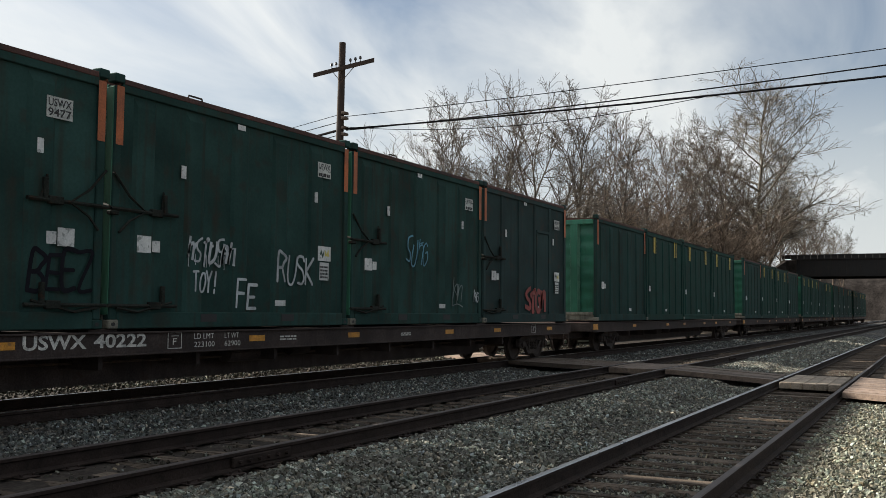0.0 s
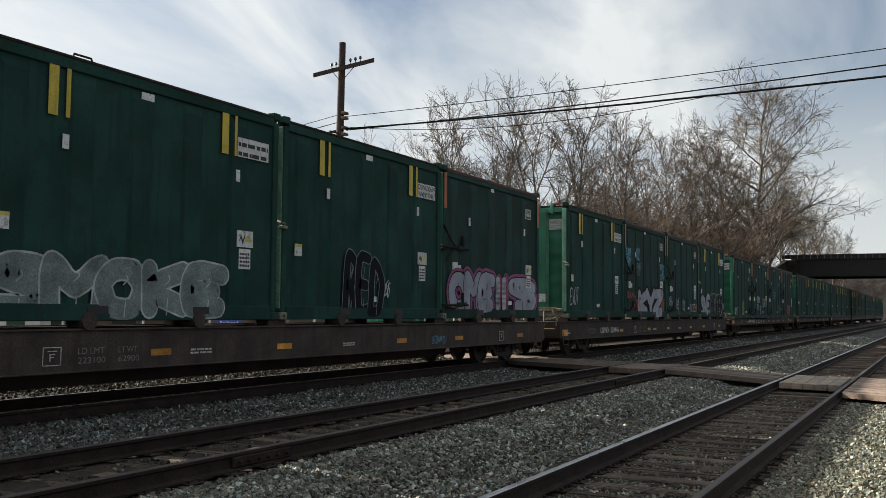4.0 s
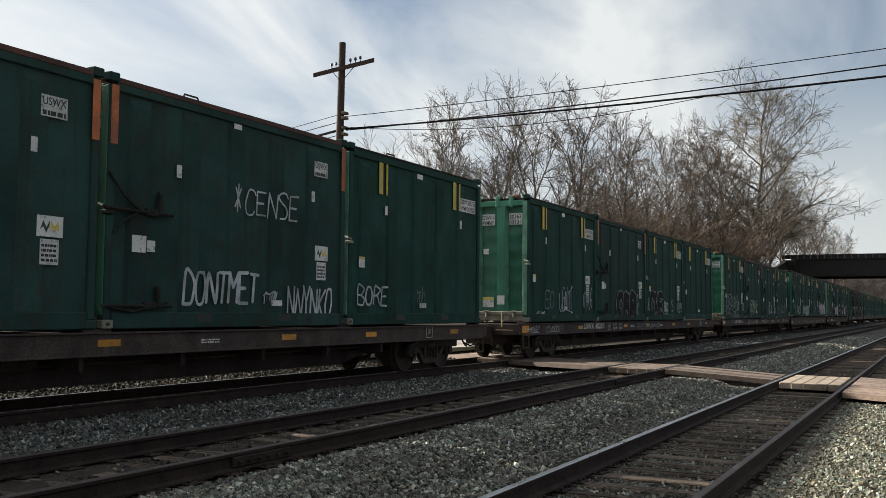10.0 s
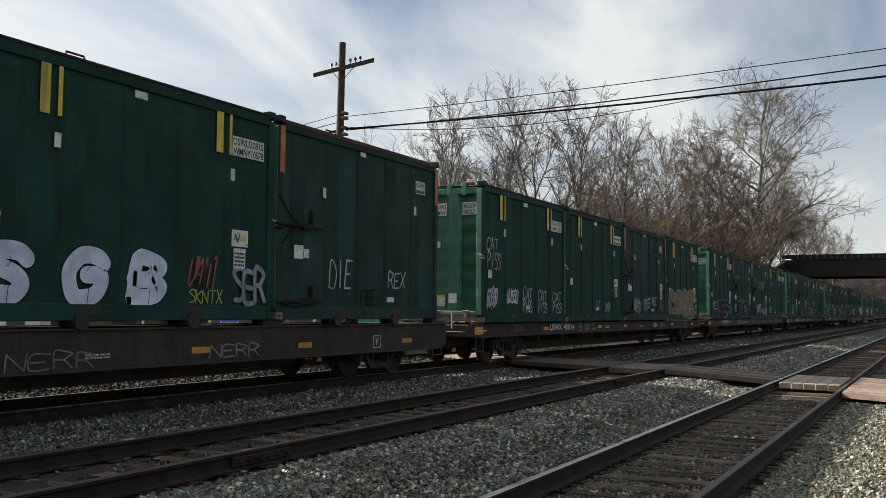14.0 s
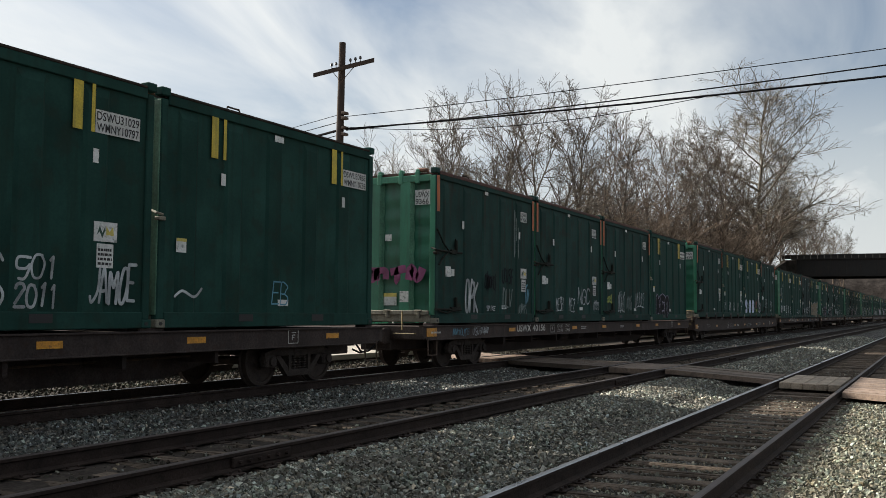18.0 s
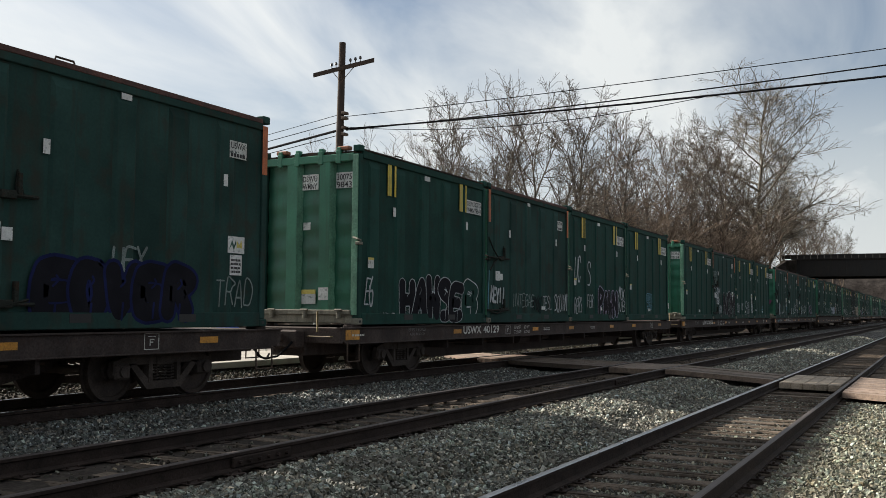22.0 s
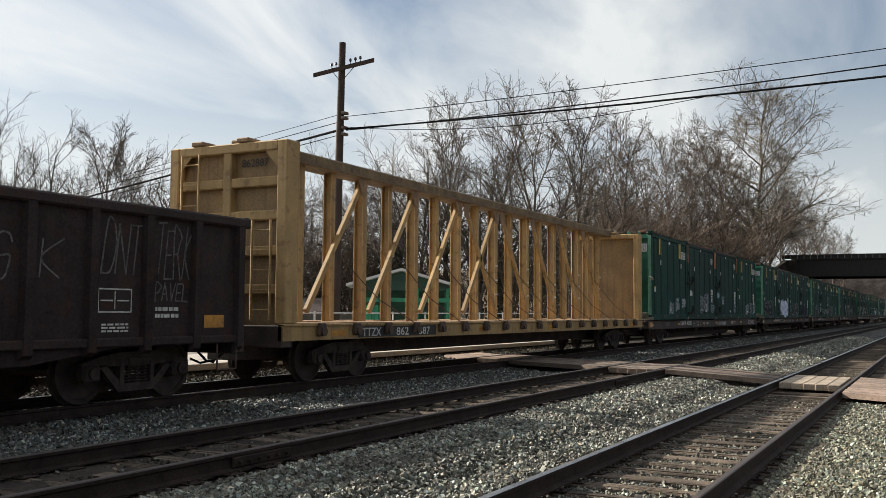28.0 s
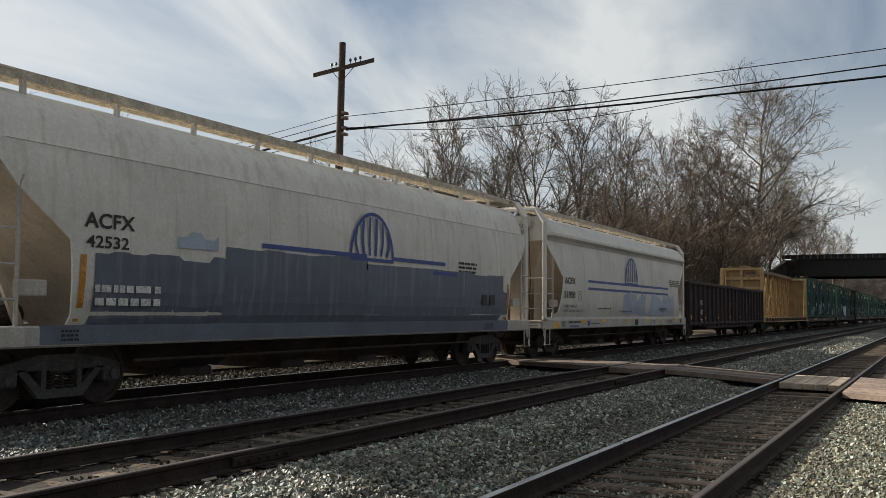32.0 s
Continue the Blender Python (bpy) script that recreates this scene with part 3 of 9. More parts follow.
def ribbon(shape, pts, w):
    """A flat painted stroke of width w along points in x, y."""
    n = len(pts)
    v = []
    up = 0.000008 * len(shape.v)      # each stroke lies a hair over the one before
    for i, (x, y) in enumerate(pts):
        x0, y0 = pts[max(i - 1, 0)]
        x1, y1 = pts[min(i + 1, n - 1)]
        dx, dy = x1 - x0, y1 - y0
        d = math.hypot(dx, dy) or 1
        v += [(x - dy / d * w / 2, y + dx / d * w / 2, up), (x + dy / d * w / 2, y - dx / d * w / 2, up)]
    shape.add(v, [(2 * i, 2 * i + 1, 2 * i + 3, 2 * i + 2) for i in range(n - 1)])


def curve_through(pts, steps=5):
    """Points on a smooth line through the given ones."""
    out = []
    n = len(pts)
    for i in range(n - 1):
        p0, p1, p2, p3 = pts[max(i - 1, 0)], pts[i], pts[i + 1], pts[min(i + 2, n - 1)]
        for k in range(steps):
            t = k / steps
            out.append(tuple(0.5 * (2 * p1[a] + (p2[a] - p0[a]) * t + (2 * p0[a] - 5 * p1[a] + 4 * p2[a] - p3[a]) * t * t + (3 * p1[a] - p0[a] - 3 * p2[a] + p3[a]) * t ** 3) for a in (0, 1)))
    out.append(pts[-1])
    return out


STROKES = {"A": "002640 1232", "B": "00062645342303 2342413000", "C": "4536160402103041", "D": "00062644423000", "E": "46060040 0333", "F": "460600 0333", "G": "45361604021030414323", "H": "0006 4046 0343", "I": "2026", "K": "0006 460340",
           "L": "060040", "M": "0006234640", "N": "00064046", "O": "361604021030424436", "P": "00062645342303", "R": "00062645342303 2340", "S": "45361605143342413010", "T": "0646 2620", "U": "060210304246", "V": "062046", "W": "0610234046", "Y": "062346 2320",
           "Z": "06460040", "X": "0046 0640", "J": "46421001", "Q": "361604021030424436 3140", "0": "361604021030424436", "1": "152620", "2": "051636453401 0040", "3": "0546 3634233341301001", "4": "360242 3630", "5": "4606033344423010", "6": "361402103042331304", "7": "064610",
           "8": "2314163644230110304123", "9": "33141636423000", "*": "1135 3115 2026", "~": "02143245", "!": "2622 2120"}


def hand_word(text, width, height, seed, stroke=0.04):
    """A word sprayed by hand: slanted, uneven capitals in single strokes."""
    rng = random.Random(seed)
    s = Shape()
    step = width / len(text)
    for k, ch in enumerate(text):
        lift, tall = rng.uniform(-0.06, 0.06) * height, height * rng.uniform(0.88, 1.05)
        lean = rng.uniform(0.02, 0.16) * height
        for line in STROKES.get(ch, "").split():
            pts = [(k * step + step * (0.06 + 0.2 * int(a) + rng.uniform(-0.03, 0.03)) + lean * int(b) / 6, lift + tall * (int(b) / 6 + rng.uniform(-0.02, 0.02))) for a, b in zip(line[::2], line[1::2])]
            if len(pts) > 1:
                sausage(s, curve_through(pts, 4) if ch in "BCDGJOPQRSU0235689~" or rng.random() < 0.35 else pts, stroke * rng.uniform(0.85, 1.15), 0.000008 * len(s.v) % 0.002, 0, 8)
    return s


def scrawl(width, height, seed, stroke=0.035, marks=5):
    """An unreadable painted tag: overlapping zigzags, loops and hooks, now and then underlined."""
    rng = random.Random(seed)
    s = Shape()
    marks = max(2, int(marks * 1.4))
    lean = rng.uniform(0.0, 0.25) * height
    for k in range(marks):
        x, w = width * k / marks, width / marks * rng.uniform(0.85, 1.25)
        lo, hi = rng.uniform(0.0, 0.16), rng.uniform(0.78, 1.0)
        kind = rng.randrange(6)
        if kind == 0:
            q = [(0.0, lo), (0.25, hi), (0.55, lo + 0.1), (0.9, hi)]
        elif kind == 1:
            q = [(0.9, hi - 0.1), (0.4, hi), (0.05, 0.55), (0.3, lo), (0.85, lo + 0.1), (0.8, 0.5), (0.45, 0.45)]
        elif kind == 2:
            q = [(0.9, hi), (0.2, hi - 0.12), (0.3, 0.55), (0.8, 0.42), (0.75, lo), (0.0, lo + 0.06)]
        elif kind == 3:
            q = [(0.15, hi), (0.12, lo), (0.2, 0.6), (0.75, 0.72), (0.8, lo)]
        elif kind == 4:
            q = [(0.1, hi - 0.1), (0.15, lo + 0.05), (0.55, lo), (0.85, 0.4), (0.8, hi)]
        else:
            q = [(0.0, hi - 0.2), (0.9, hi), (0.45, hi - 0.05), (0.5, lo), (0.55, -0.08)]
        pts = [(x + w * (a + rng.uniform(-0.07, 0.07)) + lean * (b - 0.4), height * (b + rng.uniform(-0.05, 0.05))) for a, b in q]
        pts = [(min(max(a, 0.0), width), b) for a, b in pts]
        ribbon(s, pts if rng.random() < 0.12 else curve_through(pts), stroke * rng.uniform(0.7, 1.1))
        if rng.random() < 0.4:
            a = x + w * rng.random()
            ribbon(s, [(min(a, width), height * rng.uniform(0.3, 0.9)), (min(a + w * 0.5, width), height * rng.uniform(0.3, 0.9))], stroke * 0.8)
        if stroke > 0.045 and rng.random() < 0.7:      # runs of wet paint
            a = min(x + w * rng.random(), width)
            ribbon(s, [(a, height * 0.35), (a + 0.004, -rng.uniform(0.0, 0.25) * height)], 0.014)
    if rng.random() < 0.4:
        y = rng.uniform(-0.05, 0.06) * height
        ribbon(s, curve_through([(0.05 * width, y), (0.5 * width, y + 0.07 * height), (width, y - 0.03 * height)]), stroke * 0.8)
    return s


def sausage(shape, pts, w, lift, mi, sides=12):
    """A fat stroke with round ends and joints along points in x, y."""
    n = len(pts)
    for i in range(n):
        x, y = pts[i]
        z = lift + 0.000012 * (i % 4)
        shape.add([(x + w / 2 * math.cos(k * 2 * math.pi / sides), y + w / 2 * math.sin(k * 2 * math.pi / sides), z) for k in range(sides)], [tuple(range(sides))], mi)
        if i + 1 < n:
            x1, y1 = pts[i + 1]
            d = math.hypot(x1 - x, y1 - y) or 1
            a, b = -(y1 - y) / d * w / 2, (x1 - x) / d * w / 2
            z += 0.00006
            shape.add([(x + a, y + b, z), (x - a, y - b, z), (x1 - a, y1 - b, z), (x1 + a, y1 + b, z)], [(0, 1, 2, 3)], mi)


def fat_letters(text, width, height, seed, fat=0.5, edge=0.05, halo=0.0, hollow=False):
    """Overlapping swollen letters: material 0 their outline, 1 their filling, 2 a cloud behind them."""
    rng = random.Random(seed)
    s = Shape()
    step = width / len(text)
    w = min(fat * step * 0.74, height * 0.34)
    for k, ch in enumerate(text):
        tall = (height - w) * rng.uniform(0.9, 1.06)
        foot, lean, wide = w / 2 + height * rng.uniform(-0.03, 0.04), step * rng.uniform(-0.05, 0.2), step * rng.uniform(1.0, 1.16) - w * 0.72
        lines = []
        for line in STROKES[ch].split():
            q = [(k * step + w / 2 + wide * (int(a) / 4 + rng.uniform(-0.04, 0.04)) + lean * (int(b) / 6 - 0.4), foot + tall * (int(b) / 6 + rng.uniform(-0.03, 0.03))) for a, b in zip(line[::2], line[1::2])]
            lines.append(curve_through(q, 3))
        base = 0.0012 * k
        for q in lines:
            if halo:
                sausage(s, q, w + 2 * halo, 0.0, 2)
            sausage(s, q, w + 2 * edge, base + 0.0010, 0)
        for q in lines:
            sausage(s, q, w, base + 0.0016, 1)
        # a crease where the legs meet, and a short glint
        cx = k * step + w / 2 + wide * rng.uniform(0.4, 0.6)
        sausage(s, [(cx, foot - w * 0.42), (cx + 0.02, foot + tall * 0.2)], edge * 0.75, base + 0.0021, 0)
        if not hollow:
            sausage(s, curve_through([(cx - w * 0.1, foot + tall * 0.62), (cx + w * 0.2, foot + tall * 0.75), (cx + w * 0.1, foot + tall * 0.86)], 2), edge * 0.7, base + 0.0021, 0)
    return s


# ---- ground and tracks ----
TRACKS = {"near": (2.547, -0.119), "middle": (6.70, 0.032), "train": (11.716, 0.0)}   # centre line y, height of the rail tops
YT = TRACKS["train"][0]
HALF = 0.7525     # half the distance between the middles of the two rail heads


def smooth(a, b, t):
    t = max(0.0, min(1.0, t))
    return a + (b - a) * t * t * (3 - 2 * t)


PROFILE = [(-60, -0.55), (-8, -0.5), (-1.0, -0.34), (0.6, -0.33), (1.3, -0.35), (1.9, -0.345), (3.3, -0.345), (3.9, -0.335), (4.2, -0.32), (4.65, -0.195), (5.3, -0.175), (5.9, -0.175), (7.6, -0.175),
           (8.2, -0.19), (9.3, -0.26), (10.2, -0.235), (10.9, -0.215), (12.45, -0.21), (12.8, -0.13), (13.3, -0.08), (14.3, -0.02), (15.2, -0.2), (16, -0.5), (40, -0.3), (70, 0.3), (120, 2.0), (260, 6.0)]


def ground_z(y):
    for (a, za), (b, zb) in zip(PROFILE, PROFILE[1:]):
        if y <= b:
            return smooth(za, zb, (y - a) / (b - a))
    return PROFILE[-1][1]


def ballast_material():
    m = bpy.data.materials.new("crushed_stone_ballast")
    m.use_nodes = True
    n, l = m.node_tree.nodes, m.node_tree.links
    b = n["Principled BSDF"]
    b.inputs["Roughness"].default_value = 0.9
    tc = n.new("ShaderNodeTexCoord")
    vo = n.new("ShaderNodeTexVoronoi"); vo.inputs["Scale"].default_value = 17
    l.new(tc.outputs["Object"], vo.inputs["Vector"])
    edge = n.new("ShaderNodeTexVoronoi"); edge.feature = "DISTANCE_TO_EDGE"; edge.inputs["Scale"].default_value = 17
    l.new(tc.outputs["Object"], edge.inputs["Vector"])
    sep = n.new("ShaderNodeSeparateColor")
    l.new(vo.outputs["Color"], sep.inputs[0])
    ramp = n.new("ShaderNodeValToRGB")
    e = ramp.color_ramp.elements
    e[0].color, e[1].color = (0.02, 0.019, 0.017, 1), (0.2, 0.195, 0.18, 1)
    mid = e.new(0.55); mid.color = (0.06, 0.058, 0.053, 1)
    l.new(sep.outputs[0], ramp.inputs[0])
    big = n.new("ShaderNodeTexNoise"); big.inputs["Scale"].default_value = 0.6; big.inputs["Detail"].default_value = 5
    l.new(tc.outputs["Object"], big.inputs["Vector"])
    brown = n.new("ShaderNodeMix"); brown.data_type = "RGBA"; brown.blend_type = "MULTIPLY"
    rr = n.new("ShaderNodeMapRange"); rr.inputs["From Min"].default_value, rr.inputs["From Max"].default_value = 0.45, 0.7
    l.new(big.outputs["Fac"], rr.inputs[0]); l.new(rr.outputs[0], brown.inputs[0])
    l.new(ramp.outputs[0], brown.inputs[6]); brown.inputs[7].default_value = (0.72, 0.62, 0.52, 1)
    dark = n.new("ShaderNodeMapRange"); dark.inputs["From Max"].default_value = 0.13; dark.inputs["To Min"].default_value = 0.22
    l.new(edge.outputs["Distance"], dark.inputs[0])
    out = n.new("ShaderNodeMix"); out.data_type = "RGBA"; out.blend_type = "MULTIPLY"; out.inputs[0].default_value = 1
    l.new(brown.outputs[2], out.inputs[6]); l.new(dark.outputs[0], out.inputs[7])
    l.new(out.outputs[2], b.inputs["Base Color"])
    bp = n.new("ShaderNodeBump"); bp.inputs["Strength"].default_value, bp.inputs["Distance"].default_value = 0.9, 0.04
    l.new(dark.outputs[0], bp.inputs["Height"]); l.new(bp.outputs[0], b.inputs["Normal"])
    return m


def earth_material():
    m = surface("leaf_littered_earth", (0.12, 0.09, 0.06), 0.95, vary=0.35, scale=0.25, grain=6, bump=0.3, spot=(0.09, 0.085, 0.035), spot_amount=0.6)
    return m


M["ballast"], M["earth"] = ballast_material(), earth_material()
M["fouled"] = surface("fouled_dim_brown_ballast", (0.04, 0.033, 0.028), 0.95, spec=0.1, vary=0.5, scale=1.5, grain=22, bump=0.6, spot=(0.06, 0.052, 0.044), spot_amount=0.7)


def stone_material(name, stops, rough, grime, gloss=0.5):
    """Broken stone: each piece takes its own shade between the given ones; fresh faces glint."""
    m = bpy.data.materials.new(name)
    m.use_nodes = True
    n, l = m.node_tree.nodes, m.node_tree.links
    b = n["Principled BSDF"]
    geo, ramp = n.new("ShaderNodeNewGeometry"), n.new("ShaderNodeValToRGB")
    e = ramp.color_ramp.elements
    e[0].color, e[1].color = (*stops[0], 1), (*stops[-1], 1)
    for k, c in enumerate(stops[1:-1]):
        e.new((0.45, 0.8)[k]).color = (*c, 1)
    l.new(geo.outputs["Random Per Island"], ramp.inputs[0])
    tc, no = n.new("ShaderNodeTexCoord"), n.new("ShaderNodeTexNoise")
    no.inputs["Scale"].default_value, no.inputs["Detail"].default_value = 55, 4
    l.new(tc.outputs["Object"], no.inputs["Vector"])
    mr = n.new("ShaderNodeMapRange")
    mr.inputs["From Min"].default_value, mr.inputs["From Max"].default_value, mr.inputs["To Min"].default_value, mr.inputs["To Max"].default_value = 0.3, 0.7, 0.6, 1.4
    l.new(no.outputs["Fac"], mr.inputs[0])
    mul = n.new("ShaderNodeMix"); mul.data_type = "RGBA"; mul.blend_type = "MULTIPLY"; mul.inputs[0].default_value = 1
    l.new(ramp.outputs[0], mul.inputs[6]); l.new(mr.outputs[0], mul.inputs[7])
    # stones differ in hue: bluish, greenish and tan ones lie side by side
    hue = n.new("ShaderNodeValToRGB")
    hue.color_ramp.elements[0].color, hue.color_ramp.elements[1].color = (0.84, 0.96, 1.1, 1), (1.12, 0.97, 0.8, 1)
    hue.color_ramp.elements.new(0.3).color = (0.9, 1.04, 0.95, 1)
    hue.color_ramp.elements.new(0.65).color = (1.0, 1.0, 1.0, 1)
    odd = n.new("ShaderNodeMath"); odd.operation = "FRACT"
    far = n.new("ShaderNodeMath"); far.operation = "MULTIPLY"; far.inputs[1].default_value = 97.3
    l.new(geo.outputs["Random Per Island"], far.inputs[0]); l.new(far.outputs[0], odd.inputs[0]); l.new(odd.outputs[0], hue.inputs[0])
    tint = n.new("ShaderNodeMix"); tint.data_type = "RGBA"; tint.blend_type = "MULTIPLY"; tint.inputs[0].default_value = 1
    l.new(mul.outputs[2], tint.inputs[6]); l.new(hue.outputs[0], tint.inputs[7])
    # patches of brown dirt and brake dust
    dirt = n.new("ShaderNodeTexNoise")
    dirt.inputs["Scale"].default_value, dirt.inputs["Detail"].default_value = 1.1, 5
    l.new(tc.outputs["Object"], dirt.inputs["Vector"])
    dm = n.new("ShaderNodeMapRange"); dm.inputs["From Min"].default_value, dm.inputs["From Max"].default_value, dm.inputs["To Max"].default_value = 0.42, 0.66, 0.75
    l.new(dirt.outputs["Fac"], dm.inputs[0])
    soil = n.new("ShaderNodeMix"); soil.data_type = "RGBA"
    l.new(dm.outputs[0], soil.inputs[0]); l.new(tint.outputs[2], soil.inputs[6]); soil.inputs[7].default_value = (*grime, 1)
    l.new(soil.outputs[2], b.inputs["Base Color"])
    b.inputs["Roughness"].default_value = rough
    b.inputs["Specular IOR Level"].default_value = gloss
    bp = n.new("ShaderNodeBump"); bp.inputs["Strength"].default_value, bp.inputs["Distance"].default_value = 0.4, 0.01
    l.new(no.outputs["Fac"], bp.inputs["Height"]); l.new(bp.outputs[0], b.inputs["Normal"])
    return m


M["stone"] = stone_material("grey_ballast_stone", [(0.03, 0.028, 0.021), (0.122, 0.117, 0.092), (0.262, 0.254, 0.207), (0.6, 0.58, 0.5)], 0.55, (0.075, 0.064, 0.048))
M["stone_blue"] = stone_material("blue_grey_ballast_stone", [(0.018, 0.018, 0.016), (0.066, 0.066, 0.06), (0.15, 0.15, 0.136), (0.48, 0.47, 0.43)], 0.55, (0.042, 0.035, 0.028))
M["stone_dark"] = stone_material("grimy_dim_ballast_stone", [(0.018, 0.015, 0.011), (0.05, 0.042, 0.033), (0.115, 0.102, 0.08), (0.3, 0.28, 0.23)], 0.8, (0.036, 0.028, 0.022), 0.12)
M["stone_mid"] = stone_material("dusty_brown_ballast_stone", [(0.026, 0.022, 0.016), (0.085, 0.073, 0.054), (0.17, 0.155, 0.115), (0.42, 0.4, 0.32)], 0.6, (0.055, 0.045, 0.034))
M["stone_warm"] = stone_material("buff_ballast_stone", [(0.052, 0.048, 0.034), (0.145, 0.135, 0.094), (0.255, 0.245, 0.18), (0.5, 0.49, 0.39)], 0.6, (0.13, 0.115, 0.08))


def build_ground():
    ys = [-1500, -400, -120, -60] + [-30 + i * 2 for i in range(12)] + [-6 + i * 0.5 for i in range(11)] + [-0.5 + 0.2 * i for i in range(83)] + [17 + i * 2.5 for i in range(14)] + [60, 80, 120, 180, 260, 500, 1800]
    xs = [-1600, -600, -450] + [-300 + 25 * i for i in range(12)] + [-12 + 0.5 * i for i in range(104)] + [42 + 4 * i for i in range(35)] + [200, 260, 350, 500, 700, 1000, 2200]
    s = Shape()
    for x in xs:
        for y in ys:
            z = ground_z(y)
            if -1.5 < y < 14 and -12 <= x <= 80:
                z += 0.035 * noise.noise(Vector((x * 0.9, y * 1.3, 0))) + 0.02 * noise.noise(Vector((x * 3, y * 3, 5)))
            if x > 75 and y > 18:      # embankment that carries the road up to the bridge
                z = max(z, smooth(z, 7.6, (y - 17) / 12) if 129 < x < 160 else smooth(z, smooth(z, 7.6, (y - 20) / 18), (x - 80) / 50) if x <= 129 else smooth(7.6, z, (x - 160) / 60))
            if x > 90 and y < -12:     # and the same bank on the other side of the tracks
                z = max(z, smooth(z, 7.6, (-10 - y) / 12) * (1.0 if 129 < x < 160 else max(0.0, 1 - (abs(x - 145) - 15) / 40)))
            s.v.append((x, y, z))
    n = len(ys)
    for i in range(len(xs) - 1):
        for j in range(n - 1):
            s.f.append((i * n + j, (i + 1) * n + j, (i + 1) * n + j + 1, i * n + j + 1))
            # fouled brown runs on past the train's rails, painting shade behind them
            s.mi.append(2 if 5.55 < ys[j] < 7.75 or 10.55 < ys[j] < 14.4 else 0 if -9 <= ys[j] <= 14.5 else 1)
    solid("ground", s, ["ballast", "earth", "fouled"], "grey crushed-stone railway bed with brown earth beyond it", "ground", kind="structure", smooth=True)


def rail_shape(z, x0, x1):
    """Flat-bottomed rail: foot, web and head, the worn running surface as a second material."""
    s = Shape()
    out = [(-0.07, z - 0.172), (0.07, z - 0.172), (0.07, z - 0.16), (0.014, z - 0.14), (0.01, z - 0.05), (0.036, z - 0.036), (0.036, z - 0.008), (0.026, z), (-0.026, z), (-0.036, z - 0.008), (-0.036, z - 0.036), (-0.01, z - 0.05), (-0.014, z - 0.14), (-0.07, z - 0.16)]
    n = len(out)
    v = [(x0, y, q) for y, q in out] + [(x1, y, q) for y, q in out]
    s.add(v, [(k, (k + 1) % n, (k + 1) % n + n, k + n) for k in range(n)] + [tuple(range(n)), tuple(range(n, 2 * n))])
    s.mi = [1 if k in (6, 7, 8) else 0 for k in range(n)] + [0, 0]
    return s


def build_tracks():
    rng = random.Random(4)
    tie = Shape().box(-0.115, 0.115, -1.28, 1.28, -0.17, 0.0, 0.012)
    ties = [tie.mesh("tie", M["tie"])]
    for k in range(3):
        t = Shape()
        # split and worn ends
        t.box(-0.11, 0.11, -1.27, 1.27, -0.17, -0.004, 0.016)
        for _ in range(3):
            a = rng.uniform(-0.09, 0.05)
            t.box(a, a + rng.uniform(0.02, 0.05), rng.uniform(-1.2, 0), rng.uniform(0.2, 1.2), -0.02, 0.002 + rng.uniform(0, 0.006), 0.003)
        ties.append(t.mesh("tie", M["tie"]))
    plate = Shape().box(-0.1, 0.1, -0.17, 0.17, 0.0, 0.014, 0.004)
    for a, b in ((-0.07, -0.12), (0.07, 0.12), (0.06, -0.12), (-0.06, 0.12)):
        plate.box(a - 0.012, a + 0.012, b - 0.014, b + 0.014, 0.014, 0.04, 0.004)
    plate = plate.mesh("tie_plate", M["rail"])
    for key, (yc, z) in TRACKS.items():
        tr = thing("railway_track", {"near": "siding track with rusty rails on old wooden ties", "middle": "ballasted railway track with dark rails", "train": "railway track that carries the freight train"}[key], "railway track", kind="structure")
        for sgn in (-1, 1):
            part("rail", rail_shape(z, -520, 700), ["rail", "railhead" if (key, sgn) in (("near", 1), ("train", 1), ("train", -1)) else "railhead_dull"], tr, at=Matrix.Translation((0, yc + sgn * HALF, 0)))
        count = {"near": 165, "middle": 125, "train": 75}[key]
        for i in range(count):
            x = -9.45 + i * 0.53 + rng.uniform(-0.04, 0.04)
            dz = rng.uniform(-0.012, 0.0)
            part("tie", ties[rng.randrange(4)], None, tr, at=pose(x, yc + rng.uniform(-0.05, 0.05), z - 0.186 + dz, 0, 0, rng.uniform(-1.5, 1.5)))
            if key != "train" and 13 <= i < 41:
                for sgn in (-1, 1):
                    part("tie_plate", plate, None, tr, at=pose(x, yc + sgn * HALF, z - 0.186))
    # angle bars that join the rail lengths
    bar = Shape().box(-0.45, 0.45, 0.016, 0.05, -0.145, -0.045, 0.01)
    for k in range(6):
        bar.tube([(-0.36 + 0.144 * k, 0.05, -0.095), (-0.36 + 0.144 * k, 0.085, -0.095)], 0.018, 6)
    bar = bar.mesh("joint_bar", M["rail"])
    for x in (7.5, 19.4, 31.3):
        part("joint_bar", bar, None, tr, at=pose(x, TRACKS["middle"][0] - HALF, TRACKS["middle"][1], 0, 0, 180))


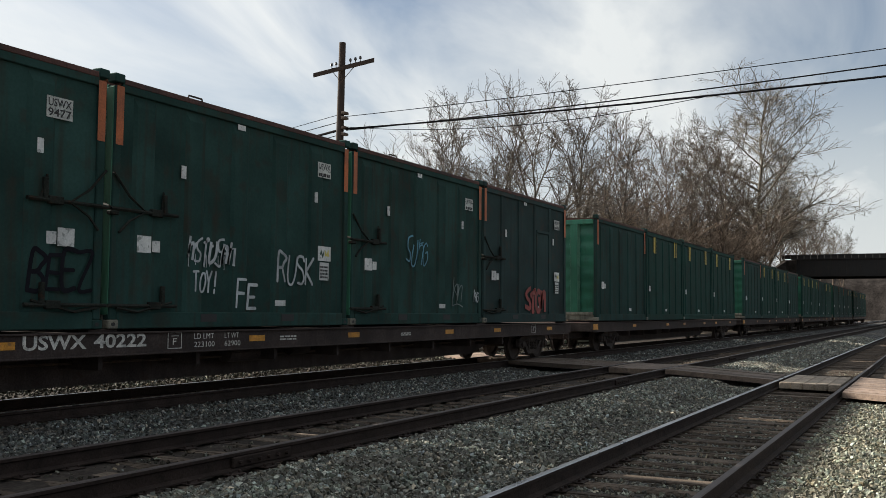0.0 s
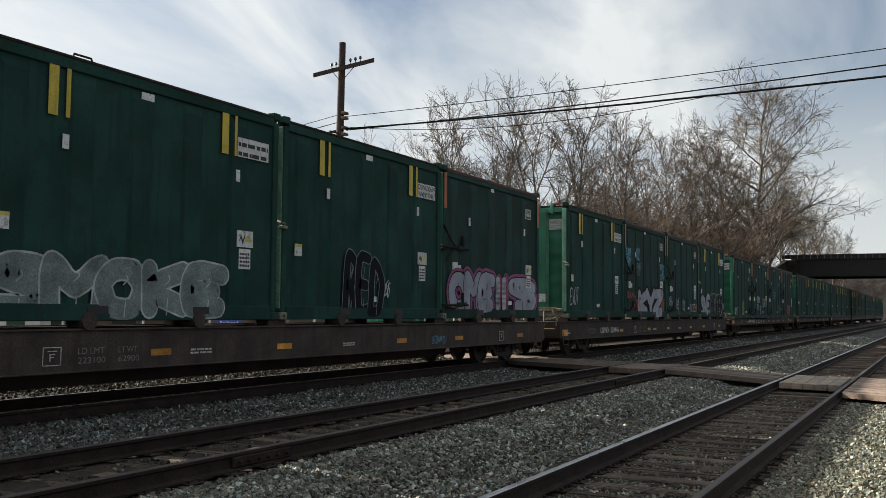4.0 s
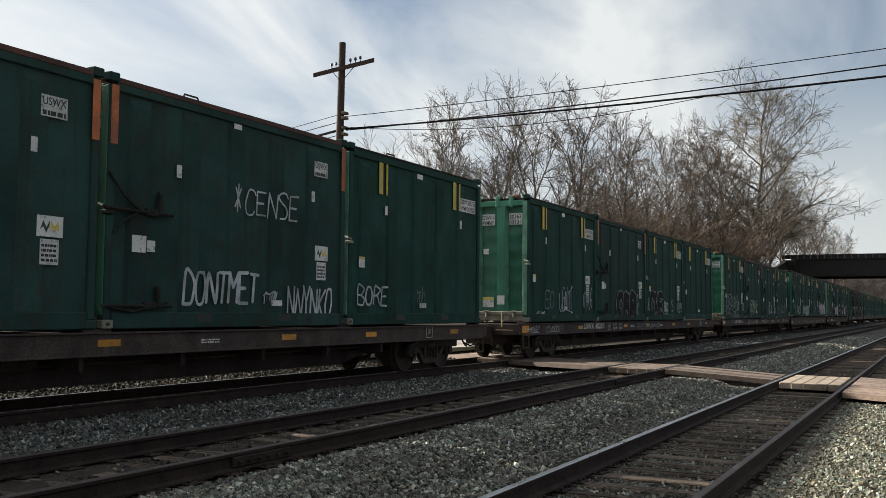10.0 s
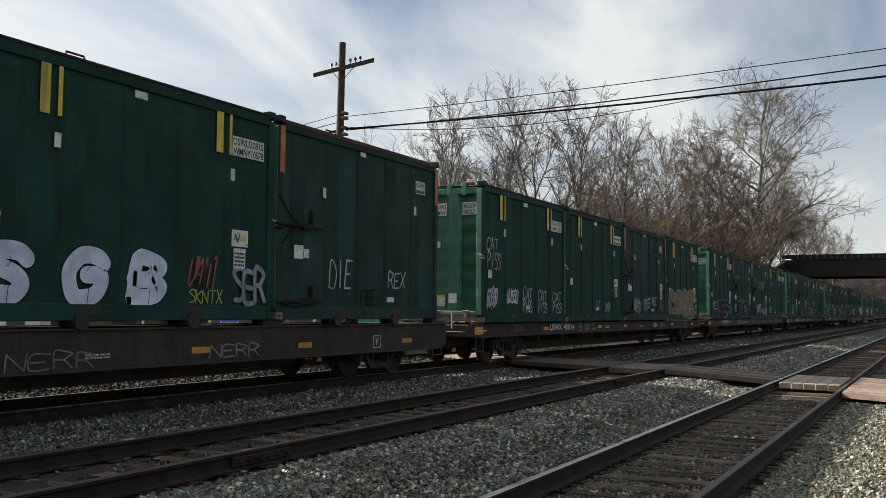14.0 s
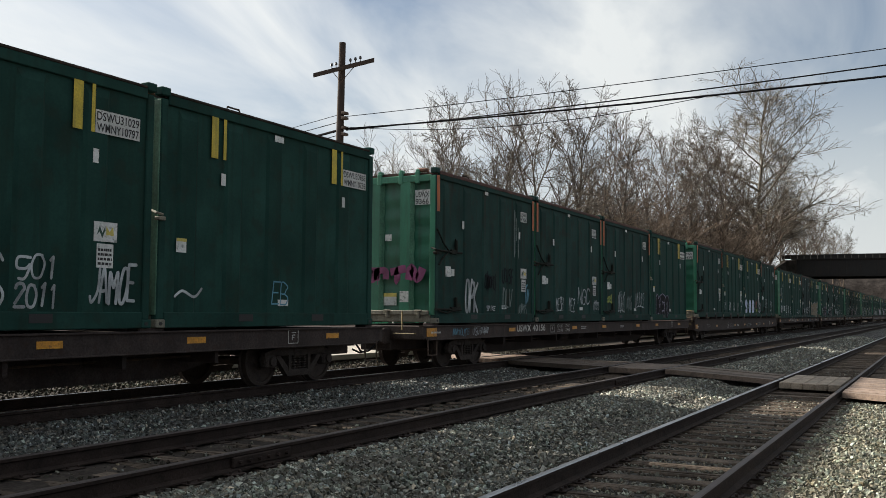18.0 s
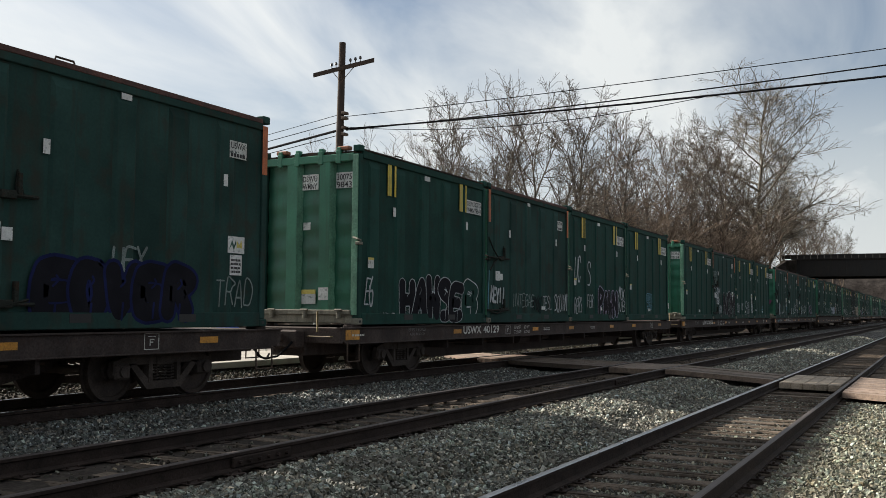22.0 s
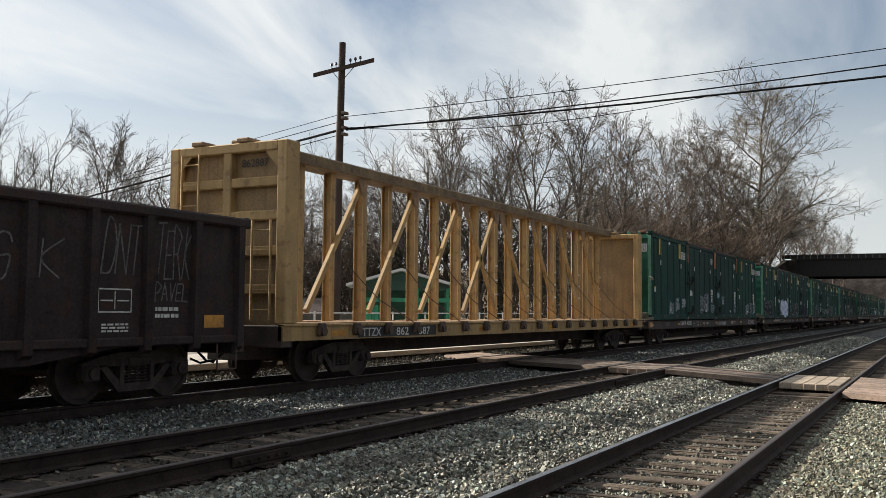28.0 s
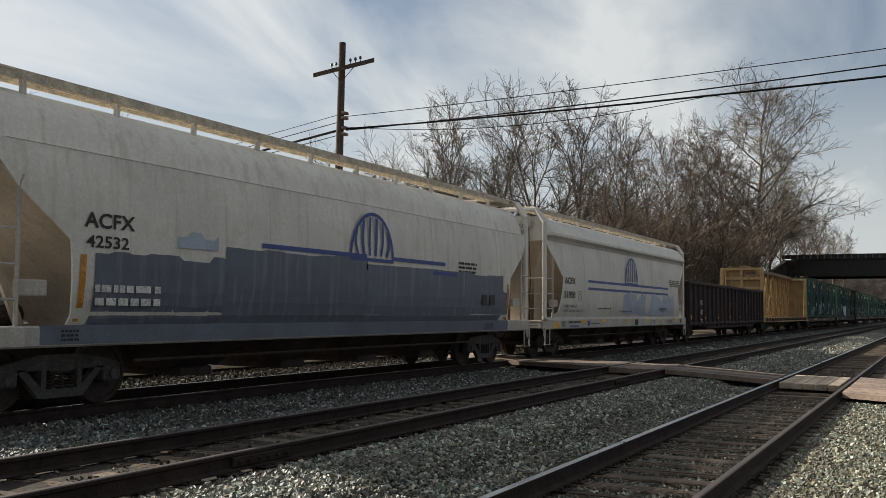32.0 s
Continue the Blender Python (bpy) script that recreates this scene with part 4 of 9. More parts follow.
def stone_field(name, label, count, area, material, seed, size, lift=0.0, keep=None):
    """Loose stones strewn over a stretch of ground, as one mesh; area: x0, x1, y0, y1."""
    rs = np.random.RandomState(seed)
    x0, x1, y0, y1 = area
    u = rs.rand(count)
    x = x0 + (x1 - x0) * u ** 1.6
    y = y0 + (y1 - y0) * rs.rand(count)
    # a cube with jittered corners reads as broken stone
    base = np.array([[a, b, c] for a in (-1, 1) for b in (-1, 1) for c in (-1, 1)], float) * 0.72
    faces = np.array([[0, 1, 3, 2], [4, 6, 7, 5], [0, 4, 5, 1], [2, 3, 7, 6], [0, 2, 6, 4], [1, 5, 7, 3]])
    r = size * (0.55 + 0.9 * rs.rand(count) ** 2)
    dims = r[:, None] * (0.65 + 0.6 * rs.rand(count, 3)) * np.array([1.15, 0.95, 0.62])
    q = rs.randn(count, 4)
    q /= np.linalg.norm(q, axis=1)[:, None]
    w, a, b, c = q.T
    R = np.stack([np.stack([1 - 2 * (b * b + c * c), 2 * (a * b - c * w), 2 * (a * c + b * w)], 1), np.stack([2 * (a * b + c * w), 1 - 2 * (a * a + c * c), 2 * (b * c - a * w)], 1), np.stack([2 * (a * c - b * w), 2 * (b * c + a * w), 1 - 2 * (a * a + b * b)], 1)], 1)
    pts = (base[None] * (0.75 + 0.5 * rs.rand(count, 8, 3))) * dims[:, None, :]
    pts = np.einsum("nij,nkj->nki", R, pts)
    z = np.array([ground_z(v) for v in y]) + lift + 0.35 * r + 0.03 * rs.rand(count)
    pts += np.stack([x, y, z], 1)[:, None, :]
    if keep is not None:
        ok = keep(x, y)
        pts = pts[ok]
    m = len(pts)
    me = bpy.data.meshes.new(name)
    allf = (faces[None] + (np.arange(m) * 8)[:, None, None]).reshape(-1)
    me.vertices.add(m * 8)
    me.vertices.foreach_set("co", pts.reshape(-1))
    me.loops.add(len(allf))
    me.loops.foreach_set("vertex_index", allf.astype(np.int32))
    me.polygons.add(m * 6)
    me.polygons.foreach_set("loop_start", np.arange(m * 6, dtype=np.int32) * 4)
    me.materials.append(M[material])
    me.update(calc_edges=True)
    me.validate()
    me.shade_flat()
    tagged(new(name, me), label, "ballast", kind="stuff")


def rail_clear(x, y):
    ok = np.ones(len(x), bool)
    for yc, _ in TRACKS.values():
        for sgn in (-1, 1):
            ok &= np.abs(y - yc - sgn * HALF) > 0.1
    # clear of the timber crossing
    u = x - 0.5 * y
    lo = np.where(y < 3.2, 19.1, np.where(y < 5.9, 20.85 - 0.46 * (y - 3.2), 19.35))
    hi = np.where(y < 3.2, 24.2, np.where(y < 5.9, 23.2 - 0.46 * (y - 3.2), 22.0))
    ok &= ~((u > lo) & (u < hi) & (y > -1) & (y < 14))
    return ok


def between_ties(x, y):
    ph = np.mod(x + 1.5 + 0.265, 0.53)
    return rail_clear(x, y) & (np.abs(ph - 0.265) > 0.1)


def build_stones():
    stone_field("ballast_stone", "grey crushed stones heaped between two tracks", 46000, (5.5, 34, 3.75, 5.7), "stone", 1, 0.0225, keep=rail_clear)
    stone_field("ballast_stone", "grey crushed stones beside the train's track", 42000, (6.5, 40, 7.75, 10.85), "stone_blue", 2, 0.024, keep=rail_clear)
    stone_field("ballast_stone", "buff crushed stones on the track shoulder", 26000, (7.5, 26, -0.3, 1.6), "stone_warm", 3, 0.0225, keep=rail_clear)
    stone_field("ballast_stone", "scattered stones between the ties of the siding", 17000, (6, 32, 1.85, 3.3), "stone_mid", 4, 0.02, lift=-0.015, keep=between_ties)
    stone_field("ballast_stone", "small dark stones between the middle track's ties", 4000, (6, 34, 5.95, 7.45), "stone_dark", 5, 0.02, lift=-0.02, keep=between_ties)
    # dark stone puts shade into the sunlit strip behind the train
    stone_field("ballast_stone", "stones on the ballast shoulder behind the train", 8000, (7, 40, 12.62, 14.2), "stone_dark", 6, 0.028, keep=rail_clear)
    stone_field("ballast_stone", "grey ballast farther along between two tracks", 9000, (33, 72, 3.75, 5.7), "stone", 8, 0.04, keep=rail_clear)
    stone_field("ballast_stone", "grey ballast farther along beside the train", 9000, (39, 80, 7.75, 10.85), "stone_blue", 9, 0.045, keep=rail_clear)
    stone_field("ballast_stone", "stones under the passing train", 2500, (8, 36, 11.05, 12.4), "stone_dark", 7, 0.028, keep=rail_clear)


def build_crossing():
    cr = thing("timber_crossing", "weathered plank crossing laid over the tracks", "level crossing", kind="structure")
    rng = random.Random(8)

    def skew(y):
        return 18.45 + 0.5 * y

    def panel(y0, y1, z0, z1, name, material, n, start, width, turn=0.0):
        """Planks that run across from y0 to y1, n side by side along the track."""
        w = width / n
        for k in range(n):
            a = start + k * w
            s = Shape()
            zz = rng.uniform(-0.006, 0.006)
            o = [(skew(y0) + a + 0.012, y0), (skew(y0) + a + w - 0.012, y0), (skew(y1) + turn + a + w - 0.012, y1), (skew(y1) + turn + a + 0.012, y1)]
            s.add([(x, y, z0 - 0.11 + zz) for (x, y), z0 in zip(o, (z0, z0, z1, z1))] + [(x, y, z + zz) for (x, y), z in zip(o, (z0, z0, z1, z1))],
                  [(0, 3, 2, 1), (4, 5, 6, 7), (0, 1, 5, 4), (1, 2, 6, 5), (2, 3, 7, 6), (3, 0, 4, 7)])
            part(name, s, material, cr)
    n_y, n_z = TRACKS["near"]
    m_y, m_z = TRACKS["middle"]
    panel(-2.5, n_y - HALF - 0.09, -0.16, n_z - 0.01, "plank", "plank", 14, 0.7, 4.9)
    # timbers between the siding's rails lie along the track
    for yc, z, mt, start, width in ((n_y, n_z, "plank_pale", 2.3, 2.9), (m_y, m_z, "plank_dark", 1.0, 2.5), (YT, 0.0, "plank", 1.4, 2.7)):
        for k in range(5):
            y0 = yc - HALF + 0.11 + k * 0.256
            s = Shape()
            xa = skew(yc) + 0.25 * (y0 - yc) + start
            xb = xa + width
            s.box(xa, xb, y0, y0 + 0.246, z - 0.15, z - 0.006 + rng.uniform(-0.006, 0.004), 0.012)
            part("plank", s, mt, cr)
    panel(n_y + HALF + 0.09, m_y - HALF - 0.09, n_z - 0.0, m_z - 0.0, "plank", "plank_dark", 10, 2.5, 2.2, -1.2)
    panel(m_y + HALF + 0.09, YT - HALF - 0.09, m_z - 0.01, -0.01, "plank", "plank_dark", 12, 0.9, 2.6)
    panel(YT + HALF + 0.09, 13.65, -0.01, 0.02, "plank", "plank", 12, 0.9, 2.6)


build_ground()
build_tracks()


# ---- freight cars ----
L = 6.242                     # container pitch on a flat car
CL, CW, CH = 6.1, 2.563, 3.63
WHEEL_R = 0.45
SIDE = -CW / 2                # the container side towards the camera
WHEELSETS = {-1: [], 1: []}
TRUCK = {}


def truck_meshes():
    """Side frames, bolster, springs and wheelset of a freight truck, about its centre at rail height."""
    frame = Shape()
    for sg in (-1, 1):
        y0, y1 = sg * 0.98 - 0.05, sg * 0.98 + 0.05
        # the frame is a truss: upper arm, two struts, lower arm
        frame.prism([(-1.05, 0.4), (-0.75, 0.4), (-0.68, 0.54), (0.68, 0.54), (0.75, 0.4), (1.05, 0.4), (1.03, 0.6), (0.72, 0.68), (0.36, 0.74), (-0.36, 0.74), (-0.72, 0.68), (-1.03, 0.6)], y0, y1)
        frame.prism([(-0.74, 0.56), (-0.6, 0.56), (-0.3, 0.28), (0.3, 0.28), (0.6, 0.56), (0.74, 0.56), (0.36, 0.16), (-0.36, 0.16)], y0, y1)
        for c in (-0.34, 0.26):
            frame.prism([(c, 0.26), (c + 0.08, 0.26), (c + 0.08, 0.6), (c, 0.6)], y0 - 0.01, y1 + 0.01)
        for c in (-0.875, 0.875):
            frame.box(c - 0.15, c + 0.15, y0 - 0.04, y1 + 0.04, 0.33, 0.56, 0.03)
            frame.tube([(c, sg * 1.02, 0.45), (c, sg * 1.11, 0.45)], 0.085, 10)
    frame.box(-0.2, 0.2, -1.05, 1.05, 0.5, 0.68, 0.03)
    spring = Shape()
    for c in (-0.16, 0.0, 0.16):
        pts = [(c + 0.062 * math.cos(a * 1.05), 0.062 * math.sin(a * 1.05), 0.28 + 0.0075 * a) for a in range(0, 31)]
        spring.tube(pts, 0.014, 4)
    wheel = Shape()
    for sg in (-1, 1):
        yi = sg * 0.69
        prof = [(0.06, yi), (0.1, yi), (0.16, yi + sg * 0.02), (0.36, yi + sg * 0.05), (0.385, yi - sg * 0.005), (0.48, yi - sg * 0.005), (0.475, yi + sg * 0.025), (WHEEL_R, yi + sg * 0.04), (WHEEL_R - 0.006, yi + sg * 0.13), (0.385, yi + sg * 0.135), (0.37, yi + sg * 0.1), (0.16, yi + sg * 0.085), (0.13, yi + sg * 0.12), (0.06, yi + sg * 0.12)]
        wheel.lathe(prof, 28)
    wheel.tube([(0, -1.06, 0), (0, 1.06, 0)], 0.075, 10)
    for sg in (-1, 1):
        for k in range(3):
            a = k * 2 * math.pi / 3
            wheel.tube([(0.05 * math.cos(a), sg * 1.06, 0.05 * math.sin(a)), (0.05 * math.cos(a), sg * 1.085, 0.05 * math.sin(a))], 0.014, 6)
    TRUCK["frame"] = frame.mesh("truck_frame", M["truck"])
    TRUCK["dusty_frame"] = frame.mesh("dusty_truck_frame", M["truck_pale"])
    TRUCK["spring"] = spring.mesh("spring_nest", M["truck"])
    TRUCK["wheelset"] = wheel.mesh("wheelset", M["wheel"], True)


def add_truck(car, x, look_of="frame"):
    fr = part("truck_frame", TRUCK[look_of], None, car, at=pose(x, 0, 0))
    for sg in (-1, 1):
        part("spring_nest", TRUCK["spring"], None, fr, at=pose(0, sg * 0.98, 0))
        w = part("wheelset", TRUCK["wheelset"], None, fr, at=pose(sg * 0.875, 0, WHEEL_R))
    return fr


def add_coupler(car, x, way, z=0.84):
    s = Shape()
    s.box(min(0, way * 0.62), max(0, way * 0.62), -0.07, 0.07, z - 0.08, z + 0.08, 0.02)
    s.box(min(way * 0.5, way * 0.88), max(way * 0.5, way * 0.88), -0.15, 0.1, z - 0.15, z + 0.15, 0.05)
    s.box(min(way * 0.75, way * 0.95), max(way * 0.75, way * 0.95), 0.03, 0.14, z - 0.12, z + 0.12, 0.03)
    part("coupler", s, "iron", car, at=pose(x, 0, 0))
    h = Shape()
    h.tube([(0, -0.3, z - 0.05), (way * 0.25, -0.32, z - 0.2), (way * 0.5, -0.28, z - 0.36), (way * 0.78, -0.2, z - 0.4), (way * 0.95, -0.12, z - 0.32)], 0.022, 6)
    part("air_hose", h, "cable", car, "black rubber brake hose", at=pose(x, 0, 0))


def put_words(parent, text, x, z, w, h, y, material="stencil", bold=0.0, name="lettering", label=""):
    return part(name, letters(text, w, h, material, bold), None, parent, label, at=Matrix.Translation((x, y, z)) @ FACE_NEAR)


def put_bars(parent, x, z, w, h, rows, y, seed, material="stencil", name="small_lettering"):
    return part(name, bars(w, h, rows, material, random.Random(seed)), material, parent, at=Matrix.Translation((x, y, z)) @ FACE_NEAR)


def put_quad(parent, name, x, z, w, h, y, material, label="", deep=0.004):
    s = Shape().box(0, w, -deep, 0, 0, h)
    return part(name, s, material, parent, label, at=Matrix.Translation((x, y, z)))


def build_flat_master(raised):
    car = thing("flat_car", "long black-brown steel flat car carrying green containers" if not raised else "black-brown skeleton flat car with container pedestals", "rail car", "flat cars of the train")
    top = 1.1 if raised else 1.045
    low = -0.16 if raised else 0.0      # the skeleton car's sill and its lettering hang lower
    x0, x1 = -0.6, 4 * L + 0.32
    bot = 0.5 if raised else 0.7
    for sg in (-1, 1):
        s = Shape()
        y = sg * 1.27
        a, b = sorted((y, y - sg * 0.09))
        s.prism([(x0, top), (x0, bot + 0.12), (x0 + 0.25, bot), (x1 - 0.25, bot), (x1, bot + 0.12), (x1, top)], a, b)
        a, b = sorted((y + sg * 0.035, y - sg * 0.09))
        s.box(x0, x1, a, b, top - 0.03, top, 0.006)
        s.box(x0 + 0.3, x1 - 0.3, a, b, bot - 0.0, bot + 0.025, 0.006)
        part("side_sill", s, "underframe", car)
    s = Shape()
    s.box(x0 + 0.1, x1 - 0.1, -1.17, 1.17, top - 0.06, top - 0.02)
    part("deck", s, "underframe", car)
    s = Shape()
    s.prism([(3.7, top - 0.065), (3.7, 0.5), (5.0, 0.23), (4 * L - 5.1, 0.23), (4 * L - 3.8, 0.5), (4 * L - 3.8, top - 0.065)], -0.34, 0.34)
    s.along([(-0.29, top - 0.07), (0.29, top - 0.07), (0.29, 0.6), (-0.29, 0.6)], x0, x1)
    for k in range(9):
        x = 4.2 + k * 2.0
        s.box(x, x + 0.08, -1.15, 1.15, 0.5, top - 0.062)
    for a, b in ((x0 + 0.02, 1.25), (4 * L - 1.35, x1 - 0.02)):
        s.box(a, b, -0.42, 0.42, 0.46, 0.83, 0.02)
    part("centre_sill", s, "underframe", car)
    for x, w in ((x0, -1), (x1, 1)):
        s = Shape().box(min(x, x - w * 0.12), max(x, x - w * 0.12), -1.27, 1.27, 0.72 + low, top - 0.002, 0.02)
        s.box(min(x, x + w * 0.28), max(x, x + w * 0.28), -0.42, 0.42, 0.62, 0.98, 0.03)
        part("end_sill", s, "underframe", car)
        add_coupler(car, x + w * 0.2, w)
        # stirrup steps and grab irons at the corners
        for sg in (-1, 1):
            s = Shape()
            s.tube([(x - w * 0.25, sg * 1.27, 0.75), (x - w * 0.25, sg * 1.28, 0.36), (x - w * 0.68, sg * 1.28, 0.36), (x - w * 0.68, sg * 1.27, 0.75)], 0.017, 6)
            part("stirrup_step", s, "iron", car)
            s = Shape()
            s.tube([(x + w * 0.02, sg * 0.55, 0.86), (x + w * 0.1, sg * 0.55, 0.86), (x + w * 0.1, sg * 1.1, 0.86), (x + w * 0.02, sg * 1.1, 0.86)], 0.013, 6)
            part("grab_iron", s, "handrail", car)
    # brake wheel and platform rail at the rear end
    s = Shape()
    s.tube([(x0 - 0.05, -0.75, 0.95), (x0 - 0.05, -0.75, top + 0.32)], 0.02, 6)
    if raised:
        s.tube([(x0 - 0.03, -1.15, 0.95), (x0 - 0.03, -1.15, top + 0.4), (x0 - 0.03, -0.1, top + 0.4), (x0 - 0.03, -0.1, 0.95)], 0.018, 6)
        s.tube([(x0 - 0.03, 0.2, 0.95), (x0 - 0.03, 0.2, top + 0.36), (x0 - 0.03, 1.1, top + 0.36), (x0 - 0.03, 1.1, 0.95)], 0.018, 6)
    part("end_railing", s, "handrail", car, "dirty yellow end railing")
    # container pedestals
    for k in range(5):
        for sg in (-1, 1):
            s = Shape()
            x = k * L - 0.04
            z1 = 1.205 if raised else 1.09
            s.box(x - 0.26 if k else x - 0.02, x + (0.26 if k < 4 else 0.0), sg * 1.1 - 0.13, sg * 1.1 + 0.13, top - 0.02, z1, 0.015)
            part("pedestal", s, "underframe", car)
    if raised:
        for k in range(4):
            for dx in (1.9, 4.1):
                s = Shape()
                s.tube([(k * L + dx, -1.33, top + 0.1), (k * L + dx, -1.0, top + 0.1)], 0.13, 10)
                part("bolster_lug", s, "underframe", car)
    add_truck(car, 2.2)
    add_truck(car, 4 * L - 2.28)
    # air reservoir, brake cylinder and pipe under the frame
    s = Shape()
    s.tube([(9.4, -0.7, 0.62), (10.5, -0.7, 0.62)], [0.16, 0.16], 12)
    part("air_reservoir", s, "underframe", car)
    part("brake_cylinder", Shape().tube([(11.2, -0.72, 0.66), (11.75, -0.72, 0.66)], 0.13, 12), "underframe", car)
    s = Shape()
    s.tube([(3.4, -0.6, 0.6), (9.4, -0.62, 0.56), (15, -0.62, 0.56), (20.8, -0.6, 0.6)], 0.02, 5)
    part("brake_pipe", s, "iron", car)
    yf = -1.276
    for x in (-0.42, 4.3, 9.35, 12.4, 16.6, 19.4, 23.2):
        put_quad(car, "reflector", x, (0.84 if x > 0 else 0.79) + low, 0.42 if x > 0 else 0.5, 0.1 if x > 0 else 0.2, yf, "amber", "yellow-orange reflective strip")
    for text, x, z, w, h in (("EMPTY LOAD", 2.1, 0.925, 0.78, 0.075), ("ADJ. BLOCK", 2.15, 0.815, 0.72, 0.075), ("LD LMT", 8.0, 0.91, 0.46, 0.085), ("223100", 8.0, 0.78, 0.48, 0.085), ("LT WT", 8.72, 0.91, 0.36, 0.085), ("62900", 8.72, 0.78, 0.4, 0.085)):
        put_words(car, text, x, z + low, w, h, yf - 0.001, "stencil_dim" if x < 3 or raised else "stencil", 0.0, "small_lettering")
    put_bars(car, 10.2, 0.84 + low, 0.5, 0.1, 2, yf - 0.001, 8)
    put_bars(car, 14.5, 0.84 + low, 0.45, 0.08, 2, yf - 0.001, 9)
    for x in (7.42, 22.0):
        s = Shape()
        for a, b, c, d in ((0, 0.3, 0, 0.012), (0, 0.3, 0.238, 0.25), (0, 0.012, 0, 0.25), (0.288, 0.3, 0, 0.25), (0.11, 0.127, 0.06, 0.16), (0.127, 0.2, 0.145, 0.16), (0.127, 0.18, 0.105, 0.12), (0.08, 0.23, 0.19, 0.2)):
            s.box(a, b, -0.003, 0, c, d)
        part("stencil_box", s, "stencil", car, at=Matrix.Translation((x, yf, 0.77 + low)))
    put_bars(car, -0.2, 0.86 + low, 0.5, 0.07, 1, yf - 0.006, 10)
    return car


def side_panels(kind):
    """The ribbed side wall of a container; ribs stand proud of the sheet."""
    return Shape().box(0.14, CL - 0.14, SIDE + 0.043, SIDE + 0.06, 0.16, CH - 0.14)


def build_container_master(kind):
    labels = {"B": "weathered dark green waste container with orange corner stripes", "D": "dark green ribbed steel waste container with yellow stripes", "A": "weathered dark green waste container with orange corner stripes", "H": "blue-green steel waste container with a side hatch"}
    c = thing("container", labels[kind], "container", "waste containers on the flat cars")
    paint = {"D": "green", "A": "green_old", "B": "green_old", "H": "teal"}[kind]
    rim = "rim" if kind == "D" else "rim_rust"
    # walls
    part("side_wall", side_panels(kind), paint, c)
    s = Shape().box(0.14, CL - 0.14, -SIDE - 0.07, -SIDE - 0.055, 0.16, CH - 0.14)
    for x in (0.62, 1.72, 2.82, 3.92, 5.02):
        s.box(x - 0.2, x + 0.2, -SIDE - 0.06, -SIDE - 0.015, 0.24, CH - 0.3, 0.02)
    part("side_wall", s, paint, c)
    part("floor", Shape().box(0.1, CL - 0.1, SIDE + 0.1, -SIDE - 0.1, 0.1, 0.16), "rim", c)
    roof = Shape()
    roof.add([(0.1, SIDE + 0.05, CH - 0.05), (CL - 0.1, SIDE + 0.05, CH - 0.05), (CL - 0.1, 0, CH - 0.01), (0.1, 0, CH - 0.01), (CL - 0.1, -SIDE - 0.05, CH - 0.05), (0.1, -SIDE - 0.05, CH - 0.05),
              (0.1, SIDE + 0.05, CH - 0.09), (CL - 0.1, SIDE + 0.05, CH - 0.09), (CL - 0.1, -SIDE - 0.05, CH - 0.09), (0.1, -SIDE - 0.05, CH - 0.09)],
             [(0, 1, 2, 3), (3, 2, 4, 5), (6, 9, 8, 7), (0, 6, 7, 1), (1, 7, 8, 4, 2), (4, 8, 9, 5), (5, 9, 6, 0, 3)])
    part("roof", roof, rim, c)
    part("front_wall", Shape().box(CL - 0.12, CL - 0.08, SIDE + 0.1, -SIDE - 0.1, 0.16, CH - 0.1), paint, c)
    # ribs
    xs = [0.62, 1.72, 2.82, 3.92, 5.02] if kind != "H" else [1.2, 2.4, 3.55, 4.75]
    w = 0.46 if kind != "H" else 0.16
    rib = Shape()
    n0, n1 = SIDE + 0.045, SIDE + 0.01
    b, t, z0, z1 = w / 2, w / 2 - 0.06, 0.24, CH - 0.36
    if kind == "H":
        t, z1 = w / 2 - 0.02, CH - 0.2
    rib.add([(-b, n0, z0), (b, n0, z0), (b, n0, z1 + 0.14), (-b, n0, z1 + 0.14), (-t, n1, z0), (t, n1, z0), (t, n1, z1), (-t, n1, z1)], [(0, 4, 7, 3), (1, 2, 6, 5), (4, 5, 6, 7), (3, 7, 6, 2), (0, 1, 5, 4)])
    rib = rib.mesh("rib", M[paint])
    for x in xs:
        part("rib", rib, None, c, at=pose(x, 0, 0))
    # rails and posts
    for sg in (-1, 1):
        y = sg * (CW / 2)
        a, b2 = sorted((y, y - sg * 0.1))
        part("bottom_rail", Shape().box(0.15, CL - 0.15, a, b2, 0.0, 0.24, 0.012), paint, c)
        part("top_rail", Shape().box(0.15, CL - 0.15, a, b2, CH - 0.2, CH - 0.04, 0.012), paint, c)
        s = Shape().box(0.17, CL - 0.17, *sorted((y + sg * 0.008, y - sg * 0.09)), CH - (0.045 if kind == "D" else 0.085), CH - 0.002, 0.008)
        part("rim_strip", s, rim, c)
    for x0, x1 in ((0.0, 0.15), (CL - 0.15, CL)):
        for sg in (-1, 1):
            a, b2 = sorted((sg * CW / 2, sg * (CW / 2 - 0.14)))
            part("corner_post", Shape().box(x0 + 0.006, x1 - 0.006, a + (0.004 if sg < 0 else 0), b2, 0.13, CH - 0.12, 0.014), paint, c)
            a, b2 = sorted((sg * (CW / 2 + 0.008), sg * (CW / 2 - 0.16)))
            for z in (0.0, CH - 0.07):
                s = Shape().box(x0 - 0.012, x1 + 0.03, a, b2, z, z + 0.13, 0.014)
                part("corner_casting", s, ("dusty" if z == 0 and x0 == 0 else paint), c)
                # a flat black disc stands in for the shade in the casting's hole
                yy = sg * (CW / 2 + 0.0095)
                s = Shape()
